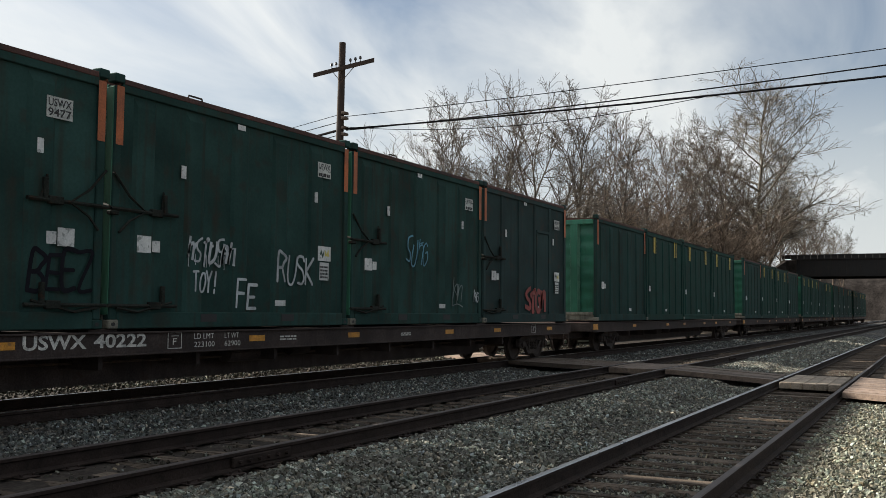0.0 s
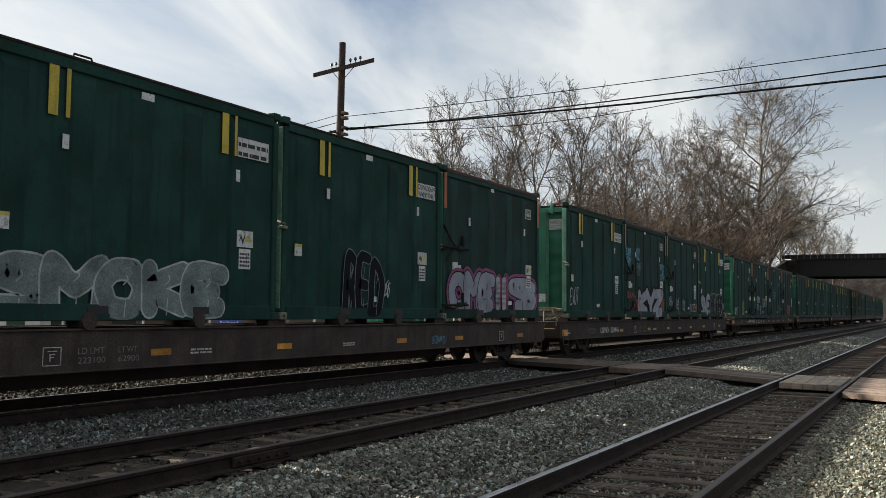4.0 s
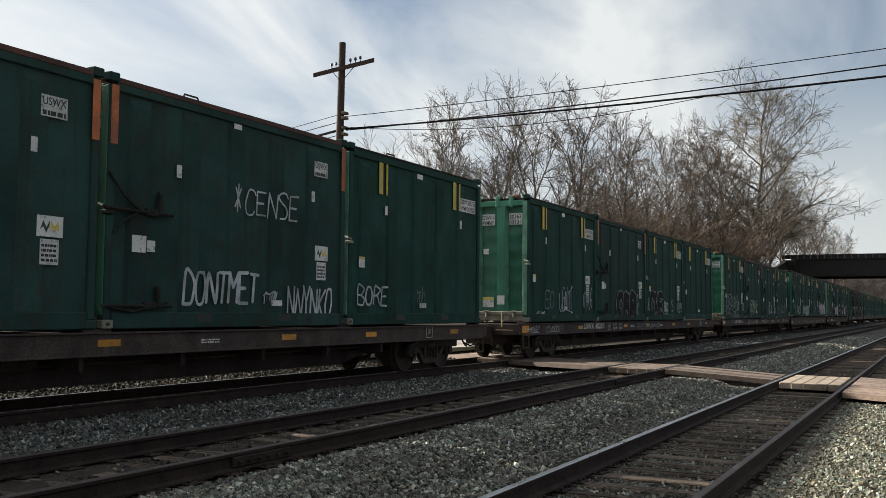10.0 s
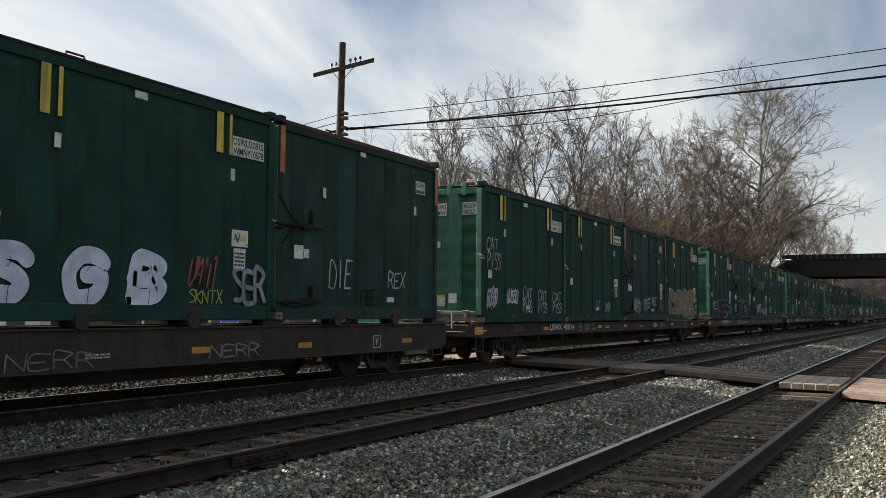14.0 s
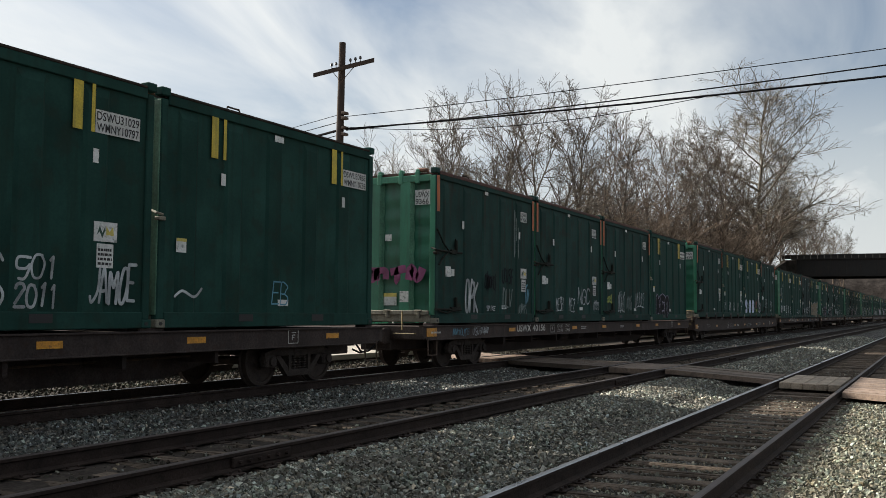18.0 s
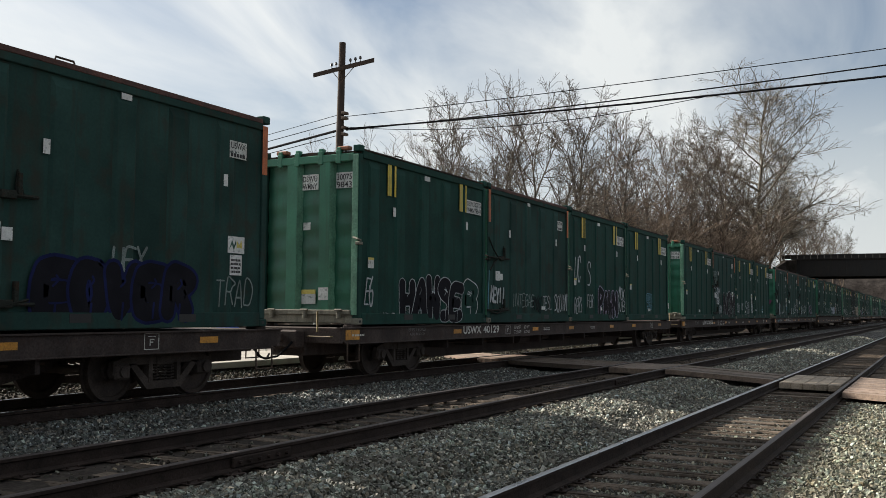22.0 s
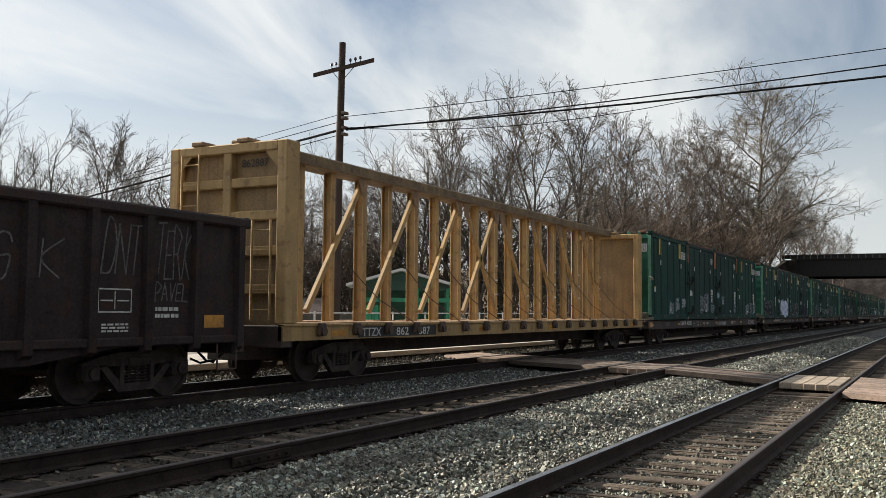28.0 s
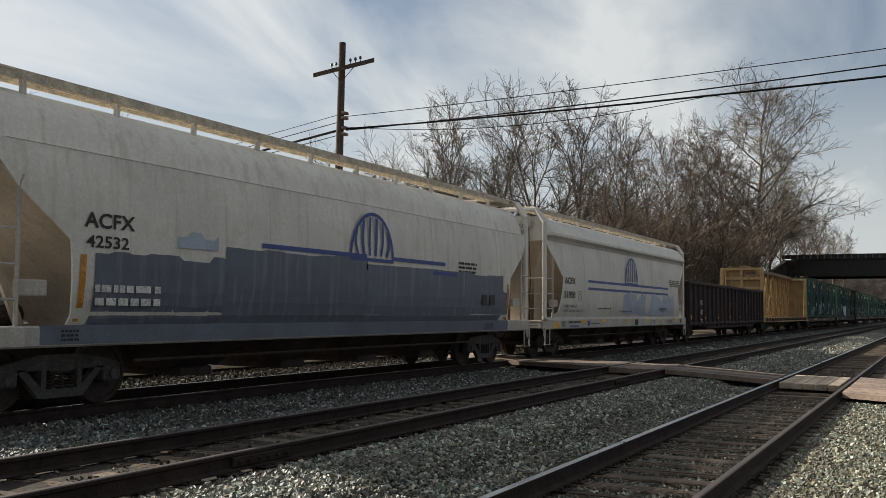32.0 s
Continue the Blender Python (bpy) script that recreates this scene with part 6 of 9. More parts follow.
                    o = [p0 + q, p0 - q, p1 - q, p1 + q]
                    s.add([v + Vector((0, -0.04, 0)) for v in o] + [v + Vector((0, 0.04, 0)) for v in o], [(0, 1, 2, 3), (7, 6, 5, 4), (0, 4, 5, 1), (1, 5, 6, 2), (2, 6, 7, 3), (3, 7, 4, 0)])
                    part("diagonal", s, "tan", c)
                s = Shape().prism([(x2 - 0.28, 4.36), (x2 + 0.1, 4.36), (x2 + 0.1, 3.95), (x2 - 0.1, 3.95)], -0.25, -0.235)
                part("gusset", s, "tan_rust", c)
        # loose tie-down cables hang from the beam to the winches
        if k % 2 == 0 and k > 0:
            s = Shape()
            a = Vector((x + 0.1, -0.26, 2.5 + 0.3 * rng.random()))
            b = Vector((x + 1.0 + 0.4 * rng.random(), -1.45, 1.1))
            s.tube([a, a.lerp(b, 0.5) + Vector((0, 0, -0.18)), b], 0.012, 5)
            part("tie_down_cable", s, "iron", c)
    add_truck(c, 2.45)
    add_truck(c, n - 2.45)
    y = -1.404
    part("mark_board", Shape().box(2.45, 5.75, y - 0.004, y, 0.84, 1.06), "ink", c, "black painted number panel")
    put_words(c, "TTZX", 2.6, 0.86, 0.72, 0.17, y - 0.006, "stencil", 0.01, "reporting_mark")
    put_words(c, "862", 3.95, 0.86, 0.52, 0.17, y - 0.006, "stencil", 0.01, "car_number")
    put_words(c, "387", 4.95, 0.86, 0.5, 0.17, y - 0.006, "stencil", 0.01, "car_number")
    for x in (1.5, 8.1, 12.9, 18.2, 21.4):
        put_quad(c, "reflector", x, 0.88, 0.5, 0.12, y, "amber", "yellow reflective strip")
    run(c, -352.5)


def build_gondola():
    n = 20.7
    c = thing("gondola_car", "black-brown ribbed steel gondola car with scratched graffiti", "rail car")
    for sg in (-1, 1):
        y = sg * 1.5
        a, b = sorted((y, y - sg * 0.03))
        s = Shape()
        s.prism([(0.05, 2.8), (0.05, 0.86), (2.6, 0.84), (4.2, 0.64), (n - 4.2, 0.64), (n - 2.6, 0.84), (n - 0.05, 0.86), (n - 0.05, 2.8)], a, b)
        part("side_sheet", s, "gondola", c)
        a, b = sorted((sg * 1.6, sg * 1.42))
        part("top_chord", Shape().box(0, n, a, b, 2.72, 2.88, 0.03), "gondola", c)
        a, b = sorted((sg * 1.57, sg * 1.44))
        part("bottom_chord", Shape().box(0.1, n - 0.1, a, b, 0.84, 0.97, 0.02), "gondola", c)
        k = 0
        x = 0.16
        while x < n:
            s = Shape()
            b0, t0 = sg * 1.5, sg * 1.59
            s.add([(x - 0.1, b0, 0.72), (x + 0.1, b0, 0.72), (x + 0.1, b0, 2.75), (x - 0.1, b0, 2.75), (x - 0.07, t0, 0.78), (x + 0.07, t0, 0.78), (x + 0.07, t0, 2.75), (x - 0.07, t0, 2.75)], [(0, 4, 7, 3), (1, 2, 6, 5), (4, 5, 6, 7), (0, 1, 5, 4), (3, 7, 6, 2)])
            part("side_post", s, "gondola", c)
            x += 1.019
    part("floor", Shape().box(0.1, n - 0.1, -1.46, 1.46, 0.92, 0.99), "gondola", c)
    part("centre_sill", Shape().box(0, n, -0.33, 0.33, 0.5, 0.95, 0.02), "underframe", c)
    for x, w in ((0.0, -1), (n, 1)):
        a, b = sorted((x, x - w * 0.06))
        part("end_sheet", Shape().box(a, b, -1.5, 1.5, 0.8, 2.82), "gondola", c)
        for z in (1.15, 1.6, 2.05, 2.5):
            a, b = sorted((x + w * 0.1, x - w * 0.01))
            part("end_rib", Shape().box(a, b, -1.42, 1.42, z - 0.08, z + 0.08, 0.03), "gondola", c)
        a, b = sorted((x + w * 0.08, x - w * 0.1))
        part("end_chord", Shape().box(a, b, -1.58, 1.58, 2.72, 2.9, 0.03), "gondola", c)
        part("end_sill", Shape().box(*sorted((x + w * 0.05, x - w * 0.25)), -1.5, 1.5, 0.66, 0.9, 0.02), "underframe", c)
        add_coupler(c, x, w)
        ladder(c, x + w * 0.14, -1.35, 0.9, 2.7, 0.42, "y", "iron", 5)
        ladder(c, x + w * 0.14, 0.9, 0.9, 2.7, 0.42, "y", "iron", 5)
        for sg in (-1, 1):
            s = Shape().tube([(x - w * 0.2, sg * 1.52, 0.84), (x - w * 0.2, sg * 1.53, 0.42), (x - w * 0.65, sg * 1.53, 0.42), (x - w * 0.65, sg * 1.52, 0.84)], 0.017, 6)
            part("stirrup_step", s, "iron", c)
    part("lettering", letters("SMIX", 0.55, 0.17, "stencil", 0.01), None, c, at=Matrix.Translation((-0.105, -0.55, 2.55)) @ FACE_REAR)
    part("lettering", letters("6583", 0.5, 0.17, "stencil", 0.01), None, c, at=Matrix.Translation((-0.105, -0.58, 2.28)) @ FACE_REAR)
    add_truck(c, 1.85)
    add_truck(c, n - 1.85)
    y = -1.504
    put_words(c, "SMIX", 2.32, 1.79, 0.78, 0.24, y, "stencil", 0.02, "reporting_mark")
    put_words(c, "6582", 2.32, 1.32, 0.8, 0.24, y, "stencil", 0.02, "car_number")
    put_bars(c, 2.3, 0.98, 0.8, 0.16, 2, y - 0.002, 31)
    put_bars(c, 18.7, 1.25, 0.5, 0.2, 2, y - 0.002, 32)
    put_bars(c, 17.7, 1.05, 0.5, 0.14, 3, y - 0.002, 33)
    s = Shape()
    for a, b, z0, z1 in ((0, 0.62, 0, 0.02), (0, 0.62, 0.32, 0.34), (0, 0.02, 0, 0.34), (0.6, 0.62, 0, 0.34), (0.3, 0.315, 0.05, 0.3), (0.05, 0.27, 0.16, 0.18), (0.35, 0.57, 0.16, 0.18)):
        s.box(a, b, -0.003, 0, z0, z1)
    part("stencil_box", s, "stencil", c, at=Matrix.Translation((17.62, y, 1.32)))
    for x in (0.35, 3.4, 6.45, 9.5, 12.55, 15.6, 19.75):
        put_quad(c, "reflector", x, 1.09, 0.46, 0.14 if 0.5 < x < 19 else 0.2, y, "amber", "orange reflective strip")
    rng = random.Random(77)
    names = {10: ("DEL", 0.8, 1.0), 11: ("FE", 0.7, 0.75), 12: ("7", 0.3, 0.5), 13: ("K", 0.5, 0.8), 15: ("KG", 0.6, 0.6), 16: ("K", 0.4, 0.5), 17: ("DNT", 0.75, 0.7), 18: ("TERK", 0.75, 0.75)}
    for k, (text, w, h) in names.items():
        part("graffiti", hand_word(text, w, h, 500 + k, 0.026), "chalk", c, at=Matrix.Translation((0.32 + 1.019 * k, y - 0.001, 1.75 if k < 17 else 1.85)) @ FACE_NEAR)
    part("graffiti", hand_word("PAVEL", 0.7, 0.26, 521, 0.022), "chalk", c, at=Matrix.Translation((18.68, y - 0.001, 1.5)) @ FACE_NEAR)
    part("graffiti", hand_word("SVB", 0.55, 0.32, 522, 0.03), "spray_grey", c, at=Matrix.Translation((14.66, y - 0.001, 1.98)) @ FACE_NEAR)
    part("graffiti", scrawl(0.6, 0.6, 523, 0.034, 4), "spray_grey", c, at=Matrix.Translation((14.66, y - 0.001, 1.35)) @ FACE_NEAR)
    for k in range(19):
        # thin chalk and spray marks between the posts
        x, z = 0.5 + 1.019 * k, rng.uniform(1.25, 1.6)
        if k in (2, 9, 14) or k in names:
            continue
        s = Shape()
        kind = k % 5
        if kind == 0:
            ribbon(s, curve_through([(0.25, 0.95), (0.27, 0.5), (0.25, 0.0)]), 0.03)
            ribbon(s, [(0.1, 0.62), (0.42, 0.66)], 0.03)
        elif kind == 1:
            for q in range(5):
                a = 2 * math.pi * q * 2 / 5
                b = 2 * math.pi * (q + 1) * 2 / 5
                ribbon(s, [(0.3 + 0.28 * math.sin(a), 0.4 + 0.34 * math.cos(a)), (0.3 + 0.28 * math.sin(b), 0.4 + 0.34 * math.cos(b))], 0.018)
        elif kind == 2:
            ribbon(s, curve_through([(0.2, 1.05), (0.22, 0.6), (0.2, 0.1)]), 0.018)
            ribbon(s, [(0.13, 1.06), (0.27, 1.06)], 0.06)
        elif kind == 3:
            ribbon(s, [(0.05, 1.0), (0.5, 0.98)], 0.035)
            ribbon(s, curve_through([(0.12, 1.0), (0.13, 0.4), (0.1, 0.0)]), 0.02)
        else:
            s = scrawl(0.5, 0.3, 300 + k, 0.018, 3)
        part("graffiti", s, "chalk", c, at=Matrix.Translation((x, y - 0.001, z)) @ FACE_NEAR)
    for z, text, w in ((1.78, "CAUTION", 0.72), (1.5, "WET", 0.55), (1.08, "SKANK", 0.66)):
        part("graffiti", hand_word(text, w, 0.24, int(z * 100), 0.026), "spray_red", c, at=Matrix.Translation((9.5, y - 0.002, z)) @ FACE_NEAR)
    part("graffiti", scrawl(0.8, 0.35, 350, 0.03, 4), "spray_white", c, at=Matrix.Translation((-0.115, 0.55, 1.32)) @ FACE_REAR)
    run(c, -374.42)


HOP = [(1.42, 1.14), (1.53, 1.3), (1.58, 1.6), (1.6, 2.0), (1.6, 2.5), (1.585, 2.9), (1.55, 3.25), (1.5, 3.5)]
HOP_ROOF = [(1.5, 3.5), (1.512, 3.505), (1.5, 3.53), (1.46, 3.72), (1.38, 3.93), (1.22, 4.12), (0.95, 4.25), (0.5, 4.31), (0.0, 4.33)]


def hop_w(z):
    for (a, za), (b, zb) in zip(HOP, HOP[1:]):
        if z <= zb:
            return a + (b - a) * (z - za) / (zb - za)
    return 1.5


def side_patch(parent, name, n, edge_low, edge_high, x0, x1, material, seed, label="", out=0.004, ragged=0.08, steps=24):
    """Paint on the curved side between two heights, with a hand-rolled uneven edge."""
    rng = random.Random(seed)
    s = Shape()
    m = 7
    hi = 0.0
    for i in range(steps + 1):
        x = x0 + (x1 - x0) * i / steps
        if i % 3 == 0:
            hi = rng.uniform(-ragged, ragged)
        for j in range(m):
            z = edge_low + (edge_high + hi - edge_low) * j / (m - 1)
            s.v.append((x, -(hop_w(z) + out), z))
    for i in range(steps):
        for j in range(m - 1):
            s.f.append((i * m + j, (i + 1) * m + j, (i + 1) * m + j + 1, i * m + j + 1))
            s.mi.append(0)
    return part(name, s, material, parent, label)


def build_hopper(s0, n, first):
    c = thing("covered_hopper", "dirty white covered hopper car with blue stripes" if first else "white covered hopper car half painted over in grey", "rail car", "covered hopper cars")

    def start(z):
        """How far in from the end the side sheet begins at this height."""
        line = [(3.5, 0.06), (3.1, 0.47), (2.99, 0.64), (2.4, 1.41), (2.13, 1.38), (1.39, 1.09), (1.22, 0.62)] if first else [(3.5, 0.15), (3.36, 0.15), (2.92, 0.5), (2.27, 1.35), (1.14, 1.45)]
        for (za, a), (zb, b) in zip(line, line[1:]):
            if z >= zb:
                return a + (b - a) * (za - min(z, za)) / (za - zb)
        return line[-1][1]
    for sg in (-1, 1):
        s = Shape()
        rows = []
        zs = [1.22, 1.39, 1.7, 2.13, 2.4, 2.7, 2.99, 3.1, 3.3, 3.5] if first else [1.14, 1.3, 1.7, 2.0, 2.27, 2.42, 2.7, 2.9, 3.1, 3.3, 3.5]
        for z in zs:
            a = start(z)
            rows.append([(x, sg * hop_w(z), z) for x in (a, 3.2, 5.6, 8.0, n - 8.0 if n > 16.5 else 8.2, n - 5.6, n - 3.2, n - a)])
        k = len(rows[0])
        v = [q for r in rows for q in r] + [(q[0], q[1] - sg * 0.03, q[2]) for r in rows for q in r]
        o = len(zs) * k
        f = []
        for i in range(len(zs) - 1):
            for j in range(k - 1):
                q = (i * k + j, i * k + j + 1, (i + 1) * k + j + 1, (i + 1) * k + j)
                f += [q, tuple(t + o for t in q[::-1])]
            for j in (0, k - 1):
                f.append((i * k + j, (i + 1) * k + j, (i + 1) * k + j + o, i * k + j + o))
        s.add(v, f)
        part("side_sheet", s, "hopper", c, smooth=True)
        # welded seams between the sheets
        for x in (3.3, 5.55, 8.55, 11.4, n - 3.3):
            t = Shape()
            for i, (w, z) in enumerate(HOP):
                t.v += [(x - 0.012, sg * (w + 0.001), z), (x, sg * (w + 0.006), z), (x + 0.012, sg * (w + 0.001), z)]
            for i in range(len(HOP) - 1):
                for j in (0, 1):
                    t.f.append((i * 3 + j, i * 3 + j + 1, i * 3 + j + 4, i * 3 + j + 3))
                    t.mi.append(0)
            part("weld_seam", t, "hopper", c)
        s = Shape()
        a, b = sorted((sg * 1.6, sg * 1.42))
        s.box(0.0, n, a, b, 0.87, 1.15, 0.025)
        if first:
            # the sill leans back at its top edge
            s.along([(sg * 1.6, 1.148), (sg * 1.53, 1.23), (sg * 1.42, 1.23), (sg * 1.42, 1.148)], 0.0, n)
        part("side_sill", s, "hopper_sill", c)
    # roof
    s = Shape()
    half = [(-1.5, 3.49), (-1.54, 3.58), (-1.66, 3.66), (-1.655, 3.74), (-1.38, 4.13), (-1.12, 4.24), (0.0, 4.31)] if first else HOP_ROOF
    prof = [(y, z) for y, z in half] + [(-y, z) for y, z in half[-2::-1]]
    xs = [0.15, 0.4, 4, 8, 12, n - 0.4, n - 0.15]
    m = len(prof)
    for i, x in enumerate(xs):
        for y, z in prof:
            sh = 0.93 if i in (0, len(xs) - 1) else 1.0
            s.v.append((x, y * sh, 3.5 + (z - 3.5) * sh))
    for i in range(len(xs) - 1):
        for j in range(m - 1):
            s.f.append((i * m + j, (i + 1) * m + j, (i + 1) * m + j + 1, i * m + j + 1)); s.mi.append(0)
    for i in (0, len(xs) - 1):
        s.f.append(tuple(range(i * m, i * m + m))); s.mi.append(0)
    part("roof", s, "hopper", c, smooth=not first)
    for x, w in ((0.0, -1), (n, 1)):
        # sloping end sheet, inside the side sheets
        s = Shape()
        pts = [(0.16, 3.5, 1.48), (1.2, 2.7, 1.56), (2.3, 1.85, 1.55), (3.3, 1.0, 1.4)]
        for a, z, hw in pts:
            xx = a if w < 0 else n - a
            s.v += [(xx, -hw, z), (xx, hw, z)]
        for i in range(3):
            s.f.append((2 * i, 2 * i + 1, 2 * i + 3, 2 * i + 2)); s.mi.append(0)
        part("end_slope_sheet", s, "hopper_dirty", c, "dust-brown sloping end sheet")
        E = lambda a: a if w < 0 else n - a
        s = Shape()
        for y in (-0.45, 0.45):
            o = [(E(0.5), 3.2), (E(0.62), 3.2), (E(1.55), 1.15), (E(1.4), 1.15)]
            s.prism(o, y - 0.03, y + 0.03)
        part("end_brace", s, "hopper_dirty", c)
        part("end_platform", Shape().box(*sorted((E(0.0), E(1.2))), -1.42, 1.42, 1.06, 1.12, 0.01), "hopper_dirty", c)
        part("end_sill", Shape().box(*sorted((E(0.0), E(0.16))), -1.415, 1.415, 0.9, 1.05, 0.02), "hopper", c)
        for sg in (-1, 1):
            s = Shape()
            s.box(*sorted((E(-0.02), E(0.16))), sg * 1.5 - 0.035, sg * 1.5 + 0.035, 1.15, 4.05, 0.01)
            s.tube([(E(0.07), sg * 1.5, 4.0), (E(0.06), sg * 1.22, 4.42)], [0.1, 0.08], 4)
            part("corner_post", s, "hopper", c)
            # plate that stiffens the corner, wider towards the floor
            g = Shape()
            xa, xb = sorted((E(0.2), E(0.225)))
            g.along([(sg * 1.4, 3.5), (sg * 1.5, 3.5), (sg * 1.5, 1.13), (sg * 1.1, 1.13), (sg * 1.13, 2.6)], xa, xb)
            part("corner_plate", g, "hopper_dirty", c)
            # ladder across the end and ladder along the side, both hung on the corner post
            for name, pts in (("end_ladder", [(E(0.03), sg * 0.92, 1.13), (E(0.03), sg * 0.92, 2.44)]), ("side_ladder", [(E(0.56), sg * 1.56, 1.13), (E(0.55), sg * 1.56, 2.95), (E(0.6), sg * 1.55, 3.05)])):
                lad = part(name, Shape().tube(pts, 0.03, 6), "hopper_sill", c)
                for z in (1.48, 1.92, 2.37):
                    q = (E(0.03), sg * 1.47, z) if name == "end_ladder" else (E(0.1), sg * 1.56, z)
                    part("rung", Shape().tube([q, (pts[0][0], pts[0][1], z)], 0.019, 6), "hopper_sill", lad)
            part("junction_box", Shape().box(*sorted((E(0.6), E(1.04))), *sorted((sg * 1.42, sg * 1.54)), 1.53, 1.74, 0.015), "hopper_sill", c)
            s = Shape().tube([(E(-0.06), sg * 1.56, 0.9), (E(-0.06), sg * 1.56, 0.43), (E(0.32), sg * 1.56, 0.43), (E(0.32), sg * 1.56, 0.9)], 0.02, 6)
            s.prism([(E(-0.1), 0.92), (E(0.14), 0.92), (E(0.04), 0.68), (E(-0.04), 0.68)], sg * 1.52 - 0.015, sg * 1.52 + 0.015)
            part("stirrup_step", s, "hopper_sill", c)
            part("step_tread", Shape().box(*sorted((E(-0.06), E(0.32))), sg * 1.56 - 0.03, sg * 1.56 + 0.03, 0.64, 0.66), "iron", c)
        part("end_handrail", Shape().tube([(E(0.02), -1.47, 2.37), (E(0.02), 1.47, 2.37)], 0.02, 6), "hopper_sill", c)
        part("roof_end_beam", Shape().box(*sorted((E(0.0), E(0.12))), -1.25, 1.25, 4.36, 4.46, 0.012), "hopper", c)
        part("uncoupling_rod", Shape().tube([(E(-0.06), -1.35, 0.98), (E(-0.1), -0.5, 0.98), (E(-0.14), -0.2, 0.9)], 0.014, 6), "iron", c)
        part("end_walkway", Shape().box(*sorted((E(0.05), E(0.75))), -1.15, 1.15, 4.462, 4.5, 0.008), "grating", c)
        add_coupler(c, x, w)
        s = Shape()
        s.tube([(E(1.0), -0.25, 1.2), (E(1.6), -0.25, 1.3)], 0.16, 10)
        part("brake_cylinder", s, "underframe", c)
    s = Shape().tube([(0.16, -0.96, 4.02), (0.05, -0.96, 4.02)], [0.12, 0.09], 12)
    s.box(0.08, 0.2, -1.08, -0.86, 3.86, 3.98, 0.02)
    part("brake_gear", s, "hopper_dirty", c)
    part("brake_wheel", Shape().tube([(0.06 - 0.02 * math.cos(k), -0.96 + 0.21 * math.cos(k), 4.02 + 0.21 * math.sin(k)) for k in [math.pi * q / 8 for q in range(17)]], 0.014, 6), "hopper_sill", c)
    part("brake_chain", Shape().tube([(0.1, -0.98, 3.88), (0.08, -1.04, 2.4), (0.08, -1.02, 1.14)], 0.016, 5), "iron", c)
    part("rear_plate", Shape().box(0, 0.5, 0, 0.4, 0, 0.004), "hopper", c, at=Matrix.Translation((0.148, -0.34, 3.65)) @ FACE_REAR)
    part("lettering", letters("ACFX", 0.43, 0.12, "ink", 0.02), None, c, at=Matrix.Translation((0.141, -0.38, 3.87)) @ FACE_REAR)
    part("lettering", letters("51950" if first else "42532", 0.43, 0.12, "ink", 0.02), None, c, at=Matrix.Translation((0.141, -0.38, 3.71)) @ FACE_REAR)
    # running boards along the roof, on brackets
    for sg in (-1, 1):
        s = Shape()
        y0, y1 = sorted((sg * 0.58, sg * 1.12))
        for y in (y0, (y0 + y1) / 2, y1 - 0.03):
            s.box(0.4, n - 0.4, y, y + 0.03, 4.42, 4.49)
        k = 0.42
        while k < n - 0.45:
            s.box(k, k + 0.03, y0, y1, 4.47, 4.488)
            k += 0.1
        s.box(0.4, n - 0.4, *sorted((sg * 1.135, sg * 1.122)), 4.37, 4.5)
        part("running_board", s, "grating", c, "open steel grating walkway")
        k = 0.9
        while k < n - 0.6:
            part("bracket", Shape().box(k, k + 0.07, *sorted((sg * 1.1, sg * 1.02)), 4.12, 4.42, 0.008), "hopper", c)
            k += 1.62
    for k in range(4):
        part("roof_hatch", Shape().tube([(2.4 + k * (n - 4.8) / 3, 0, 4.24), (2.4 + k * (n - 4.8) / 3, 0, 4.38)], 0.36, 16), "hopper", c)
    # outlet bays under the body
    nb = 4
    for k in range(nb):
        x = 3.3 + k * (n - 6.6) / nb
        w = (n - 6.6) / nb
        s = Shape()
        t = [(x + 0.05, 1.16), (x + w - 0.05, 1.16), (x + w * 0.76, 0.44), (x + w * 0.24, 0.44)]
        hw = (1.4, 1.4, 0.7, 0.7)
        v = [(a, -h, z) for (a, z), h in zip(t, hw)] + [(a, h, z) for (a, z), h in zip(t, hw)]
        s.add(v, [(0, 1, 2, 3), (7, 6, 5, 4), (0, 3, 7, 4), (1, 5, 6, 2), (3, 2, 6, 7), (0, 4, 5, 1)])
        s.box(x + w * 0.36, x + w * 0.64, -0.85, 0.85, 0.3, 0.44, 0.02)
        part("outlet_bay", s, "underframe", c)
    part("centre_sill", Shape().box(0.0, n, -0.3, 0.3, 0.62, 1.05, 0.02), "underframe", c)
    s = Shape().tube([(2.9, -1.2, 0.62), (n - 2.9, -1.2, 0.62)], 0.025, 5)
    part("brake_pipe", s, "iron", c)
    kind = "frame" if first else "dusty_frame"
    add_truck(c, 1.75, kind)
    add_truck(c, n - 1.75, kind)
    y = -1.612
    wid = 0.95
    if first:
        put_words(c, "ACFX", 1.48, 2.25, wid, 0.21, y, "ink", 0.02, "reporting_mark")
        put_words(c, "51950", 1.42, 1.815, 0.98, 0.215, y, "ink", 0.02, "car_number")
        put_words(c, "LD LMT 190400 LBS", 1.36, 1.53, 1.2, 0.085, y, "ink", 0.012, "small_lettering")
        put_words(c, "LT WT  72600 LBS NEW 3-69", 1.31, 1.38, 1.75, 0.085, y, "ink", 0.012, "small_lettering")
        s = Shape()
        for a, b, z0, z1 in ((0, 0.26, 0, 0.015), (0, 0.26, 0.265, 0.28), (0, 0.015, 0, 0.28), (0.245, 0.26, 0, 0.28), (0.08, 0.18, 0.18, 0.21)):
            s.box(a, b, -0.003, 0, z0, z1)
        part("stencil_box", s, "ink", c, at=Matrix.Translation((2.7, y, 1.76)))
